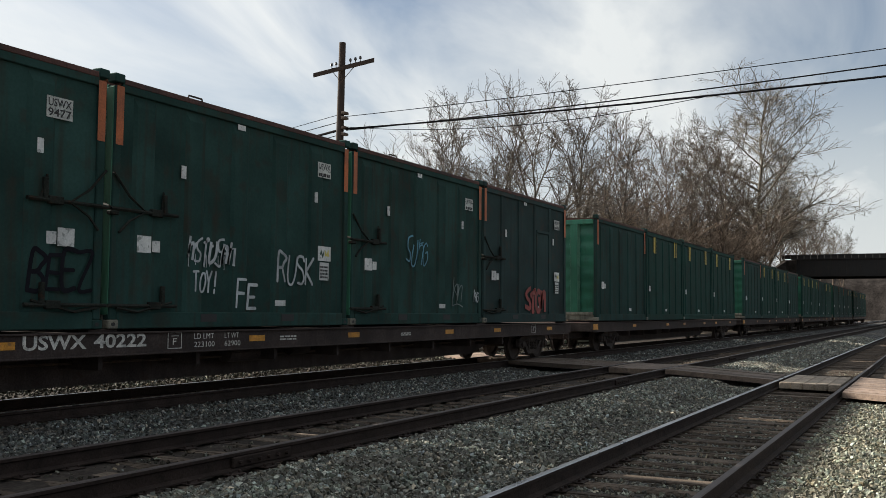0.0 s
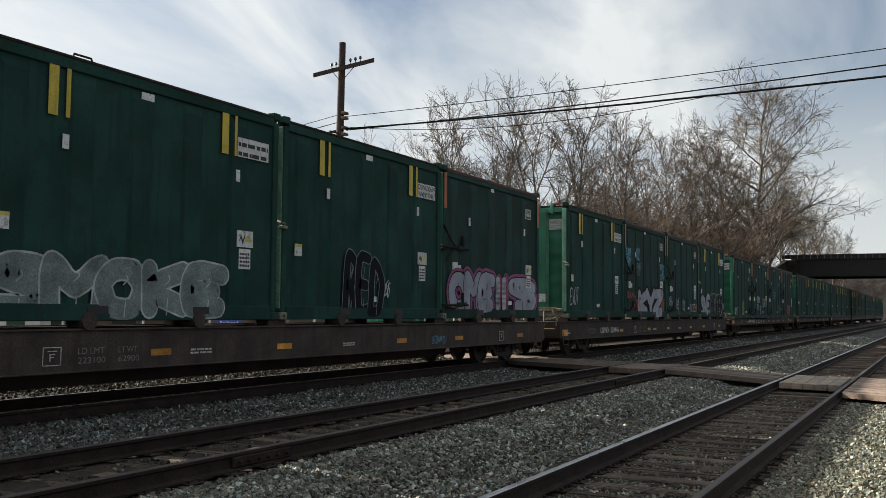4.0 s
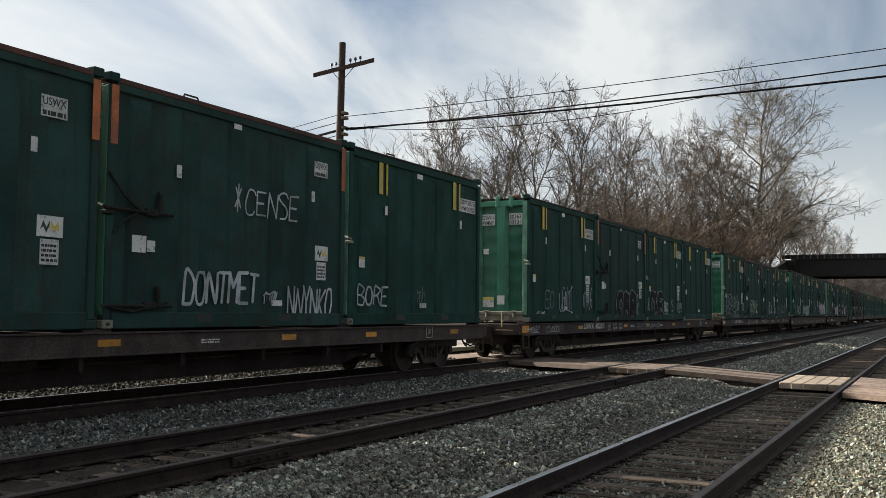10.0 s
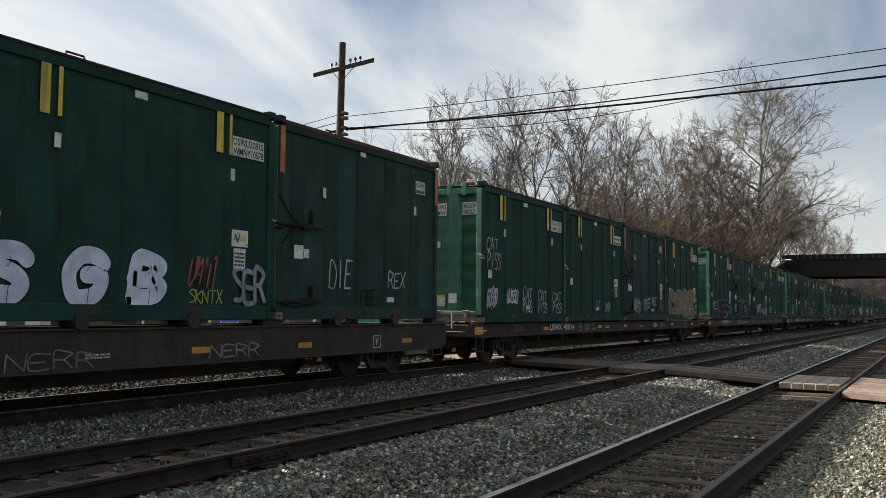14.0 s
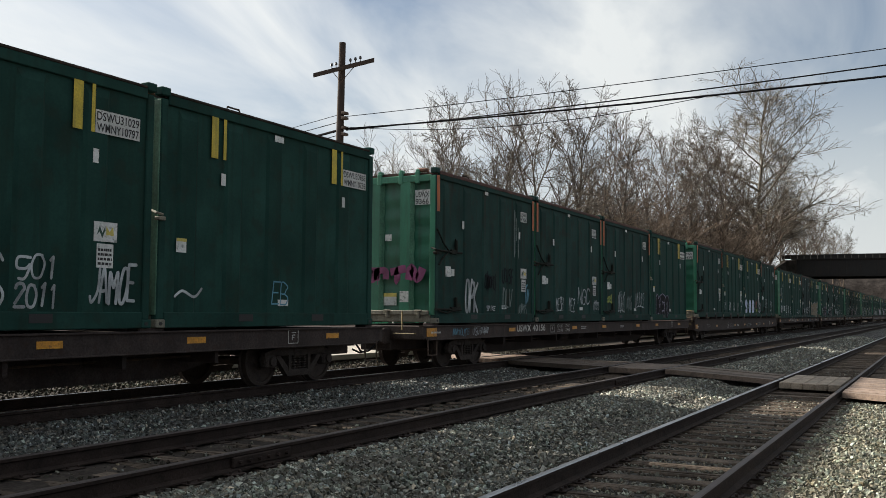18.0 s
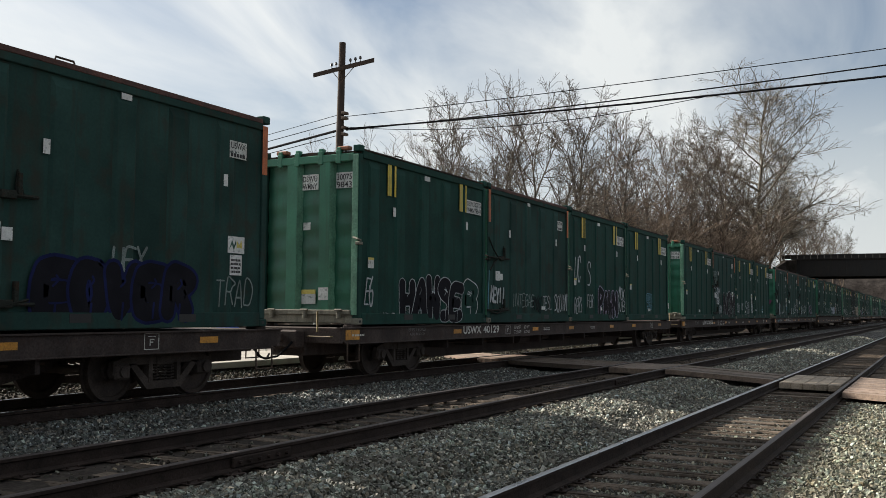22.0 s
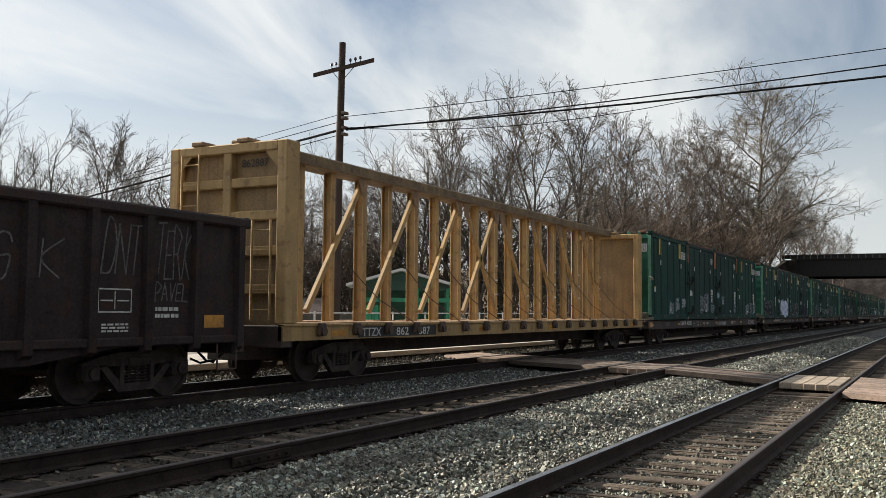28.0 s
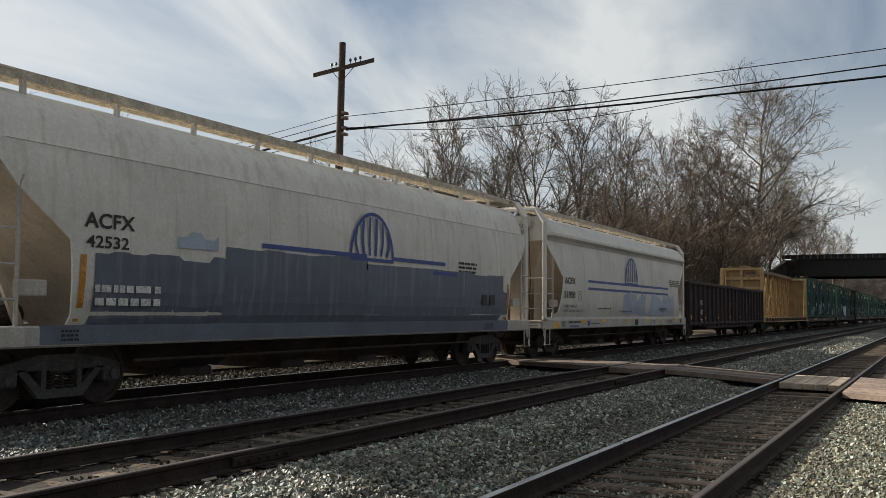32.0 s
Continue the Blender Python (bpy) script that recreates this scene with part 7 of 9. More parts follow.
        for z in (2.11, 2.35):
            for xa, xb in ((3.66, 13.93),):
                side_patch(c, "stripe", n, z, z + 0.085, xa, xb, "navy", 2, "navy blue stripe", 0.003, 0.0)
        lx, lz = 7.72, 2.46
        for xa, xb, za, zb, sd in ((7.6, 10.5, 1.32, 2.0, 5), (11.3, 14.95, 1.3, 2.04, 6), (9.6, 13.2, 1.3, 1.5, 7)):
            side_patch(c, "paint_patch", n, za, zb, xa, xb, "patch_light", sd, "pale grey paint covering graffiti", 0.0045 if sd != 7 else 0.003, 0.16, 30)
        put_bars(c, 4.6, 1.5, 1.5, 0.06, 1, y, 43, "ink")
        put_bars(c, 7.0, 1.42, 1.6, 0.06, 1, y, 44, "ink")
        put_bars(c, 14.15, 2.5, 1.7, 0.3, 4, y + 0.005, 45, "ink")
        put_bars(c, 12.6, 1.45, 1.1, 0.16, 3, y, 46, "ink")
    else:
        put_words(c, "ACFX", 1.54, 2.47, wid * 0.95, 0.21, y, "ink", 0.02, "reporting_mark")
        put_words(c, "42532", 1.58, 2.2, wid * 0.8, 0.17, y, "ink", 0.02, "car_number")
        side_patch(c, "paint_patch", n, 1.06, 2.16, 1.75, 4.45, "patch", 3, "blue-grey paint covering graffiti", 0.014, 0.06)
        side_patch(c, "paint_patch", n, 1.06, 2.4, 4.4, 8.65, "patch", 4, "blue-grey paint covering graffiti", 0.014, 0.04)
        side_patch(c, "paint_patch", n, 1.06, 2.3, 8.6, 15.3, "patch", 5, "blue-grey paint covering graffiti", 0.014, 0.03)
        part("sill_paint", Shape().box(0.9, 15.6, -1.606, -1.58, 0.905, 1.156), "patch_sill", c, "blue-grey paint on the side sill")
        side_patch(c, "paint_patch", n, 1.3, 1.95, 14.9, 15.7, "patch", 9, "", 0.0032, 0.1, 9)
        side_patch(c, "paint_patch", n, 2.3, 2.5, 3.3, 4.2, "patch_light", 8, "pale grey paint patch", 0.02, 0.06, 9)
        for xa, xb in ((5.3, 8.6), (9.6, 12.0)):
            side_patch(c, "stripe", n, 2.42, 2.5, xa, xb, "navy", 2, "navy blue stripe", 0.018, 0.0)
        side_patch(c, "stripe", n, 2.2, 2.28, 11.4, 12.6, "navy", 2, "navy blue stripe", 0.018, 0.0)
        lx, lz = 8.0, 2.42
        put_bars(c, 1.75, 1.42, 1.25, 0.36, 2, y - 0.004, 47, "stencil")
        put_bars(c, 12.7, 2.3, 1.0, 0.3, 3, y, 48, "ink")
        for x in (14.0, 14.45):
            part("stencil_box", Shape().box(x, x + 0.3, y - 0.008, y - 0.004, 1.55, 1.8), "ink", c)
    # emblem: an arch of blue strokes
    s = Shape()
    arc = [(0.82 + 0.8 * math.cos(a), 0.9 * math.sin(a)) for a in [math.pi * k / 20 for k in range(21)]]
    ribbon(s, arc, 0.075)
    ribbon(s, [(0.0, -0.02), (1.64, -0.02)], 0.07)
    for k in range(6):
        # plain curved bands that fan out under the arch
        u = -0.62 + 0.25 * k
        top = 0.84 * math.sqrt(1 - (u * 1.12) ** 2) if abs(u) < 0.85 else 0.3
        ribbon(s, curve_through([(0.82 + u * 0.85, 0.06), (0.82 + u * 1.02, top * 0.5), (0.82 + u * 0.94, top)]), 0.09 if k % 2 else 0.07)
    part("emblem", s, "navy", c, "blue arched company emblem", at=Matrix.Translation((lx, y - 0.004, lz)) @ FACE_NEAR)
    # sill stencils and reflectors
    put_bars(c, 1.22, 0.95, 0.3, 0.17, 3, -1.609, 51, "ink")
    if first:
        put_quad(c, "placard_holder", 9.0, 0.93, 0.42, 0.2, -1.604, "underframe", "dark placard holder on the sill")
        put_quad(c, "placard_holder", 15.9, 0.96, 0.3, 0.16, -1.604, "ink")
        put_bars(c, 11.6, 0.97, 0.25, 0.16, 2, -1.609, 57, "ink")
        put_bars(c, 13.6, 0.97, 0.3, 0.12, 2, -1.609, 58, "ink")
        put_bars(c, 1.8, 1.05, 1.15, 0.09, 1, -1.609, 55, "ink")
        put_bars(c, 1.96, 0.92, 0.82, 0.09, 1, -1.609, 52, "navy")
        put_bars(c, 3.95, 1.0, 0.95, 0.05, 1, -1.609, 56, "ink")
        put_quad(c, "stencil_box", 3.62, 0.95, 0.2, 0.16, -1.604, "navy")
    put_bars(c, n - 3.0, 0.95, 0.55, 0.15, 3, -1.609, 53, "ink")
    for x in ([0.56, 3.0, 5.0, 7.8, 10.6, 12.5, 15.1] if first else []):
        put_quad(c, "reflector", x, 1.05 if x > 1 else 0.9, 0.45, 0.1 if x > 1 else 0.19, -1.605, "reflector", "yellow reflective strip")
    for xe in (() if first else (1.5, n - 1.6)):
        s = Shape()
        for i, z in enumerate((1.2, 1.45, 1.75, 2.1)):
            s.v += [(xe, -(hop_w(z) + 0.012), z), (xe + 0.1, -(hop_w(z) + 0.012), z)]
        for i in range(3):
            s.f.append((2 * i, 2 * i + 1, 2 * i + 3, 2 * i + 2)); s.mi.append(0)
        part("yellow_edge_strip", s, "amber", c)
    run(c, s0)


build_centre_beam()
build_gondola()
build_hopper(-392.25, 17.05, True)
build_hopper(-410.7, 17.15, False)


# ---- utility pole and cables ----
def build_pole():
    p = thing("utility_pole", "tall brown wooden utility pole with one crossarm", "utility pole")
    part("pole", Shape().tube([(31.42, 21.28, -0.6), (31.34, 21.18, 6), (31.22, 21.0, 12.12)], [0.19, 0.165, 0.135], 14), "pole", p)
    a, b = Vector((30.72, 22.0, 10.74)), Vector((31.78, 19.82, 11.36))
    d = (b - a).normalized()
    w = d.cross(Vector((0, 0, 1))).normalized() * 0.06
    u = Vector((0, 0, 0.075))
    off = w * 3.2
    s = Shape()
    s.add([a - w - u + off, a + w - u + off, a + w + u + off, a - w + u + off, b - w - u + off, b + w - u + off, b + w + u + off, b - w + u + off], [(0, 3, 2, 1), (4, 5, 6, 7), (0, 1, 5, 4), (1, 2, 6, 5), (2, 3, 7, 6), (3, 0, 4, 7)])
    part("crossarm", s, "pole", p)
    for k in (-0.62, -0.4, 0.34, 0.6, 0.85):
        q = a.lerp(b, 0.5) + d * k * 0.8 + off + Vector((0, 0, 0.07))
        s = Shape()
        s.tube([q, q + Vector((0, 0, 0.1)), q + Vector((0, 0, 0.13)), q + Vector((0, 0, 0.2)), q + Vector((0, 0, 0.24))], [0.015, 0.015, 0.06, 0.05, 0.025], 8)
        part("insulator", s, "porcelain", p)
    for k in (-0.5, 0.5):
        q = a.lerp(b, 0.5) + d * k + off
        part("brace", Shape().tube([q, Vector((31.26, 21.05, 10.5)) + off * 0.7], 0.016, 5), "iron", p)
    for z in (9.25, 9.05, 8.66, 8.4):
        part("bracket", Shape().box(31.12, 31.42, 20.78, 20.95, z - 0.05, z + 0.05, 0.01), "iron", p)
    def sag(p0, p1, drop, n=20):
        p0, p1 = Vector(p0), Vector(p1)
        return [p0.lerp(p1, k / n) + Vector((0, 0, -4 * drop * (k / n) * (1 - k / n))) for k in range(n + 1)]
    # the line goes on over the tracks and away behind
    runs = [((31.3, 20.9, 9.123), (28.6, -14, 9.432), 0.236, 0.014), ((31.3, 20.9, 8.629), (28.6, -14, 8.479), 0.295, 0.034), ((31.35, 20.85, 8.579), (28.6, -14, 9.134), 0.309, 0.022), ((31.3, 20.9, 8.712), (30.17, 6.29, 8.271), 0.476, 0.012),
            ((31.3, 21.0, 9.25), (60, 92, 8.9), 0.05, 0.012), ((31.3, 21.0, 8.95), (60, 92, 8.55), 0.05, 0.016), ((31.3, 21.0, 8.62), (60, 92, 8.0), 0.03, 0.05), ((31.3, 21.0, 8.42), (60, 92, 7.7), 0.08, 0.016)]
    for k, (p0, p1, drop, r) in enumerate(runs):
        solid("overhead_cable", Shape().tube(sag(p0, p1, drop), r, 6), "cable", "black overhead cable strung from the utility pole", "cable", "cables on the utility pole")


# ---- bare trees ----
def grow(s, rng, p, d, length, r, level, top, spec):
    """A limb and all that branches from it; the fine levels are thin three-sided twigs."""
    n = (5, 5, 4, 2, 1)[level]
    pts, rs = [p.copy()], [r]
    q = p.copy()
    way = d.copy()
    for k in range(n):
        j = spec["crook"] * (0.6 + 0.06 * level)
        way = (way + Vector((rng.uniform(-j, j), rng.uniform(-j, j), rng.uniform(-j, j) * 0.5 + spec["lift"] * (1 + 0.4 * level)))).normalized()
        q = q + way * (length / n)
        pts.append(q.copy())
        rs.append(r * (1 - 0.72 * (k + 1) / n) if level else r * (1 - 0.62 * (k + 1) / n))
    least = (0.06, 0.034, 0.022, 0.0145, 0.0105)[level]
    s.tube(pts, [max(x, least) for x in rs], (8, 6, 4, 3, 3, 3)[level], caps=False)
    if level >= top:
        return
    kids = spec["kids"][level]
    for k in range(kids):
        t = spec["from"][level] + (1 - spec["from"][level]) * (k + rng.random()) / kids
        i = min(int(t * n), n - 1)
        at = pts[i].lerp(pts[i + 1], t * n - i)
        dd = (pts[i + 1] - pts[i]).normalized()
        side = Vector((rng.gauss(0, 1), rng.gauss(0, 1), rng.gauss(0, 0.6)))
        side = (side - dd * side.dot(dd)).normalized()
        a = radians(rng.uniform(*spec["fork"]))
        nd = (dd * math.cos(a) + side * math.sin(a)).normalized()
        ln = length * spec["ratio"][level] * rng.uniform(0.7, 1.15) * (1.15 - 0.55 * t if level == 0 else 1.0)
        rr = max(0.0105, rs[i] * (0.6 if level else 0.42) * rng.uniform(0.8, 1.1))
        grow(s, rng, at, nd, ln, rr, level + 1, top, spec)


SPEC = {
    "vase": dict(crook=0.1, lift=0.012, stem=0.24, taper=0.05, kids=(6, 10, 7, 5), angle=(12, 50), fork=(26, 50), ratio=(0.86, 0.3, 0.5, 0.52), **{"from": (0.45, 0.25, 0.15, 0.12)}),
    "plume": dict(crook=0.11, lift=0.015, kids=(14, 7, 6, 4), angle=(22, 48), fork=(24, 48), ratio=(0.44, 0.4, 0.5, 0.52), **{"from": (0.22, 0.22, 0.18, 0.12)}),
    "sycamore": dict(crook=0.12, lift=0.015, kids=(24, 7, 6, 5), angle=(42, 68), fork=(28, 58), ratio=(0.42, 0.52, 0.5, 0.5), **{"from": (0.14, 0.18, 0.18, 0.15)}),
    "tall": dict(crook=0.12, lift=0.015, kids=(9, 8, 6, 4), angle=(20, 46), fork=(28, 58), ratio=(0.56, 0.4, 0.5, 0.5), **{"from": (0.16, 0.25, 0.2, 0.15)}),
    "broad": dict(crook=0.12, lift=0.02, kids=(12, 7, 5, 5), angle=(24, 56), fork=(30, 60), ratio=(0.56, 0.4, 0.5, 0.5), **{"from": (0.14, 0.22, 0.18, 0.15)}),
    "slim": dict(crook=0.11, lift=0.015, kids=(12, 7, 6, 4), angle=(24, 50), fork=(28, 58), ratio=(0.36, 0.48, 0.5, 0.5), **{"from": (0.22, 0.2, 0.2, 0.15)}),
    "brush": dict(crook=0.16, lift=0.02, kids=(7, 5, 5, 4), angle=(20, 50), fork=(28, 60), ratio=(0.6, 0.5, 0.55, 0.5), **{"from": (0.1, 0.15, 0.15, 0.15)}),
}


def tree_meshes(seed, kind, bark, height=20.0, fine=4):
    """Trunk and crown of a tree of the given height, standing at the origin."""
    rng = random.Random(seed)
    trunk, crown = Shape(), Shape()
    spec = SPEC[kind]
    h = height * spec.get("stem", 0.78)
    pts, rs = [], []
    lean = Vector((rng.uniform(-0.05, 0.05), rng.uniform(-0.05, 0.05), 1))
    q = Vector((0, 0, -0.3))
    r0 = height * 0.0135
    for k in range(9):
        pts.append(q.copy())
        rs.append(r0 * (1.35 if k == 0 else 1 - spec.get("taper", 0.117) * k))
        q = q + (lean + Vector((rng.uniform(-0.09, 0.09), rng.uniform(-0.09, 0.09), 0))).normalized() * (h / 8)
    trunk.tube(pts, rs, 9)
    for k in range(spec["kids"][0] + 3):
        t = spec["from"][0] + (1 - spec["from"][0]) * (k + rng.random()) / (spec["kids"][0] + 3)
        i = min(int(t * 8), 7)
        at = pts[i].lerp(pts[i + 1], t * 8 - i)
        a = k * 2.4 + rng.uniform(-0.5, 0.5)
        el = radians(90 - rng.uniform(*spec["angle"]) * (1.25 - 0.5 * t))
        d = Vector((math.cos(a) * math.cos(el), math.sin(a) * math.cos(el), math.sin(el)))
        grow(crown, rng, at, d, height * spec["ratio"][0] * rng.uniform(0.7, 0.95) * (1.1 - 0.55 * t), rs[i] * rng.uniform(0.55, 0.8), 1, fine, spec)
    k = height / max(v[2] for v in crown.v)
    for s in (trunk, crown):
        s.v = [(x, y, z * k) for x, y, z in s.v]
    return trunk.mesh("trunk", M[bark], True), crown.mesh("crown", M[bark])


def shrub_mesh(seed, bark, height=6.0):
    rng = random.Random(seed)
    s = Shape()
    for k in range(5):
        a = rng.uniform(0, 6.283)
        d = Vector((0.3 * math.cos(a), 0.3 * math.sin(a), 1)).normalized()
        grow(s, rng, Vector((rng.uniform(-0.5, 0.5), rng.uniform(-0.5, 0.5), -0.2)), d, height * rng.uniform(0.6, 0.95), 0.045, 1, 4, SPEC["brush"])
    return s.mesh("brush", M[bark])


def leaf_clump_mesh(seed, height, width):
    """A dark evergreen: many small leaf cards round short boughs."""
    rng = random.Random(seed)
    s = Shape()
    for k in range(1500):
        z = rng.random() ** 0.8
        r = width / 2 * (1 - z * 0.75) * math.sqrt(rng.random())
        a = rng.uniform(0, 6.283)
        r *= 0.75 + 0.35 * math.sin(a * 3 + z * 9)
        c = Vector((r * math.cos(a), r * math.sin(a), height * (0.15 + 0.85 * z)))
        u = Vector((rng.gauss(0, 1), rng.gauss(0, 1), rng.gauss(0, 1))).normalized() * rng.uniform(0.12, 0.28)
        v = u.cross(Vector((rng.gauss(0, 1), rng.gauss(0, 1), rng.gauss(0, 1)))).normalized() * rng.uniform(0.06, 0.14)
        s.add([c - u, c - v, c + u, c + v], [(0, 1, 2, 3)])
    return s.mesh("foliage", M["ivy"])


# where the single trees stand, and how high they reach above the rails
LEFT_TREES = [(49.9, 64.4, 17.2), (48.9, 60.0, 17.8), (51.1, 55.8, 16.9), (58.0, 59.9, 17.0), (64.0, 59.1, 17.0), (69.5, 59.5, 17.4), (70.7, 57.4, 15.3), (76.2, 57.6, 15.5), (71.8, 50.9, 15.4), (76.8, 50.2, 15.4), (76.6, 46.0, 16.7)]
MID_TREES = [(63.9, 35.5, 18.7), (66.6, 34.5, 19.6), (62.4, 29.6, 19.3), (65.5, 28.5, 15.5), (62.7, 24.8, 19.0), (71.1, 25.7, 20.4), (76.2, 25.0, 18.6), (82.7, 25.4, 19.8), (92.9, 25.3, 20.3), (94.8, 23.6, 20.9), (100.1, 22.4, 20.0)]
RIGHT_TREES = [(120.7, 24.8, 28.0), (127.0, 21.8, 34.6), (101.2, 20.1, 20.5), (150.0, 20.5, 24.0), (131.0, 19.8, 25.0), (236.0, 19.4, 22.0)]

BRIDGE_TREES = [(138, 22.5, 20.0), (146, 20.6, 21.5), (156, 21.5, 22.5), (163, 20.2, 20.0), (172, 20.4, 23.0), (182, 21.8, 21.0), (192, 20.2, 22.5), (205, 21.0, 22.0), (216, 19.8, 20.5), (150, 24.5, 18.0)]


def build_trees():
    kinds = [("tall", "bark"), ("broad", "bark"), ("slim", "bark"), ("tall", "bark_red"), ("sycamore", "bark_pale"), ("slim", "bark_red"), ("vase", "bark"), ("plume", "bark")]
    stock = [tree_meshes(20 + k, a, b) for k, (a, b) in enumerate(kinds)]
    far = [tree_meshes(40 + k, a, b, fine=3) for k, (a, b) in enumerate(kinds)]
    brush = [shrub_mesh(60 + k, ("bark_red", "bark", "bark_red")[k]) for k in range(3)]
    rng = random.Random(15)
    names = {"bark": "bare grey-brown deciduous tree in winter", "bark_red": "slender bare tree with reddish-brown twigs", "bark_pale": "large bare sycamore with pale mottled bark"}

    def tree(x, y, top, k, wide=1.0, pool=stock):
        base = ground_z(y)
        if x > 75 and y > 18:
            base = min(7.4, ground_z(y) + 0.1 * (x - 75))
        h = (top - base) / 20.0
        t = thing("tree", names[kinds[k][1]], "tree", "bare trees behind the tracks")
        t.matrix_basis = Matrix.LocRotScale((x, y, base), Euler((0, 0, rng.uniform(0, 6.28))), (h * wide, h * wide, h))
        part("trunk", pool[k][0], None, t)
        part("crown", pool[k][1], None, t)
    for i, (x, y, top) in enumerate(LEFT_TREES):
        tree(x, y, top, (6, 6, 7, 7, 6, 7, 2, 0, 6, 2, 3)[i], (0.8, 1.0, 0.9, 0.8, 0.85, 0.95, 0.95, 0.95, 0.85, 0.95, 0.95)[i])
    for i, (x, y, top) in enumerate(MID_TREES):
        tree(x, y, top, (6, 2, 6, 5, 0, 2, 3, 2, 3, 5, 2)[i], 0.9)
    for i, (x, y, top) in enumerate(RIGHT_TREES):
        tree(x, y, top, (0, 4, 5, 0, 1, 1)[i], (0.75, 1.27, 0.85, 0.55, 0.8, 0.9)[i])
    # the wood behind: lower trees in a loose band, thicker towards the bridge
    for k in range(17):
        u = k / 16
        x, y = 46 + 70 * u + rng.uniform(-4, 4), 78 - 44 * u + rng.uniform(-7, 9)
        tree(x, y, (rng.uniform(10, 14.5) + 3 * u) * (0.7 if y > 1.02 * x else 1.0), rng.randrange(6), rng.uniform(0.9, 1.2), far if k % 3 else stock)
    for k in range(17):
        x = rng.uniform(80, 128)
        tree(x, rng.uniform(22, 40), rng.uniform(11, 17), rng.choice((3, 5, 3, 0)), rng.uniform(0.8, 1.1), far if k % 3 else stock)
    for k in range(10):
        tree(rng.uniform(250, 330), rng.uniform(20, 60), rng.uniform(9, 17), rng.choice((0, 3, 5, 1)), 1.2, far)
    # trees that close the wood towards the bridge
    for k, (x, y, top) in enumerate(BRIDGE_TREES):
        tree(x, y, top, (3, 1, 0, 1, 3, 1, 0, 1, 3, 1)[k], 0.85)
    for k in range(22, 135):
        if k >= 111:
            u = rng.random()
            x, y = 40 + 34 * u + rng.uniform(-3, 3), 60 - 22 * u + rng.uniform(-2, 9)
        elif k >= 95:
            x, y = rng.uniform(92, 132), rng.uniform(19.5, 30)
        elif k < 55:
            x, y = rng.uniform(62, 130), rng.uniform(18.5, 36)
        else:
            u = rng.random()
            x, y = 42 + 40 * u + rng.uniform(-3, 3), 66 - 30 * u + rng.uniform(-3, 14)
        base = ground_z(y) if not (x > 75 and y > 18) else min(7.2, ground_z(y) + 0.1 * (x - 75))
        h = rng.uniform(0.6, 1.3) if 55 <= k < 95 else rng.uniform(1.0, 1.75)
        h *= 0.55 if y > x else 1.0      # only low scrub where the wood thins out
        b = tagged(new("shrub", brush[rng.randrange(3)]), "tangled leafless brush at the wood's edge", "shrub", "brush behind the tracks")
        b.matrix_basis = Matrix.LocRotScale((x, y, base), Euler((0, 0, rng.uniform(0, 6.28))), (h * 1.3, h * 1.3, h))
    for x, y, h, w in ((70.5, 41.5, 8.8, 5.5), (36.0, 50.5, 9.5, 6.0), (66.0, 30.0, 7.0, 2.2), (80.0, 30.0, 7.5, 3.0)):
        e = thing("evergreen_tree", "dark ivy-grown evergreen among the bare trees", "tree", "evergreens behind the tracks", at=pose(x, y, ground_z(y)))
        part("trunk", Shape().tube([(0, 0, -0.3), (0, 0, h * 0.8)], [0.2, 0.06], 8), "bark", e)
        part("foliage", leaf_clump_mesh(int(x), h, w), None, e)


# ---- platform, buildings and bridge ----
def build_platform():
    p = thing("platform", "low pale concrete station platform with stained, shade-darkened edge", "platform", kind="structure")
    k = 0
    x = -90.0
    while x < 62:
        if not 24.2 < x < 30:
            part("platform_slab", Shape().box(x, min(x + 5.98, 62), 14.15, 17.4, 0.06, 0.2, 0.012), "concrete", p)
            # dark stain and sunless shade, both put into the wall's colour
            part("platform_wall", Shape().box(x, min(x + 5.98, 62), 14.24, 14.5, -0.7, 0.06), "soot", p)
        x += 6.0
    ramp = Shape()
    ramp.box(24.2, 29.95, 15.1, 17.4, -0.02, 0.12, 0.01)
    part("ramp_slab", ramp, "concrete", p)
    f = thing("railing", "grey steel pipe railing along the back of the platform", "railing", kind="structure")
    post = Shape().tube([(0, 0, 0.1), (0, 0, 1.25)], 0.03, 6).mesh("railing_post", M["steel"])
    rail = Shape().tube([(0, 0, 0), (2.4, 0, 0)], 0.025, 6).mesh("railing_bar", M["steel"])
    for k in range(34):
        x = -38 + 2.4 * k
        part("railing_post", post, None, f, at=pose(x, 17.3, 0.1))
        for z in (0.72, 1.3):
            part("railing_bar", rail, None, f, at=pose(x, 17.3, z))
    solid("road", Shape().box(-200, 70, 17.9, 30, -0.5, 0.08), "concrete_dark", "grey station road behind the platform", "road", kind="structure")
    # pale kerb by the camera
    solid("kerb", Shape().box(5, 16, -0.9, 0.42, -0.5, -0.27, 0.03), "concrete", "worn pale concrete kerb beside the siding", "kerb", kind="structure")


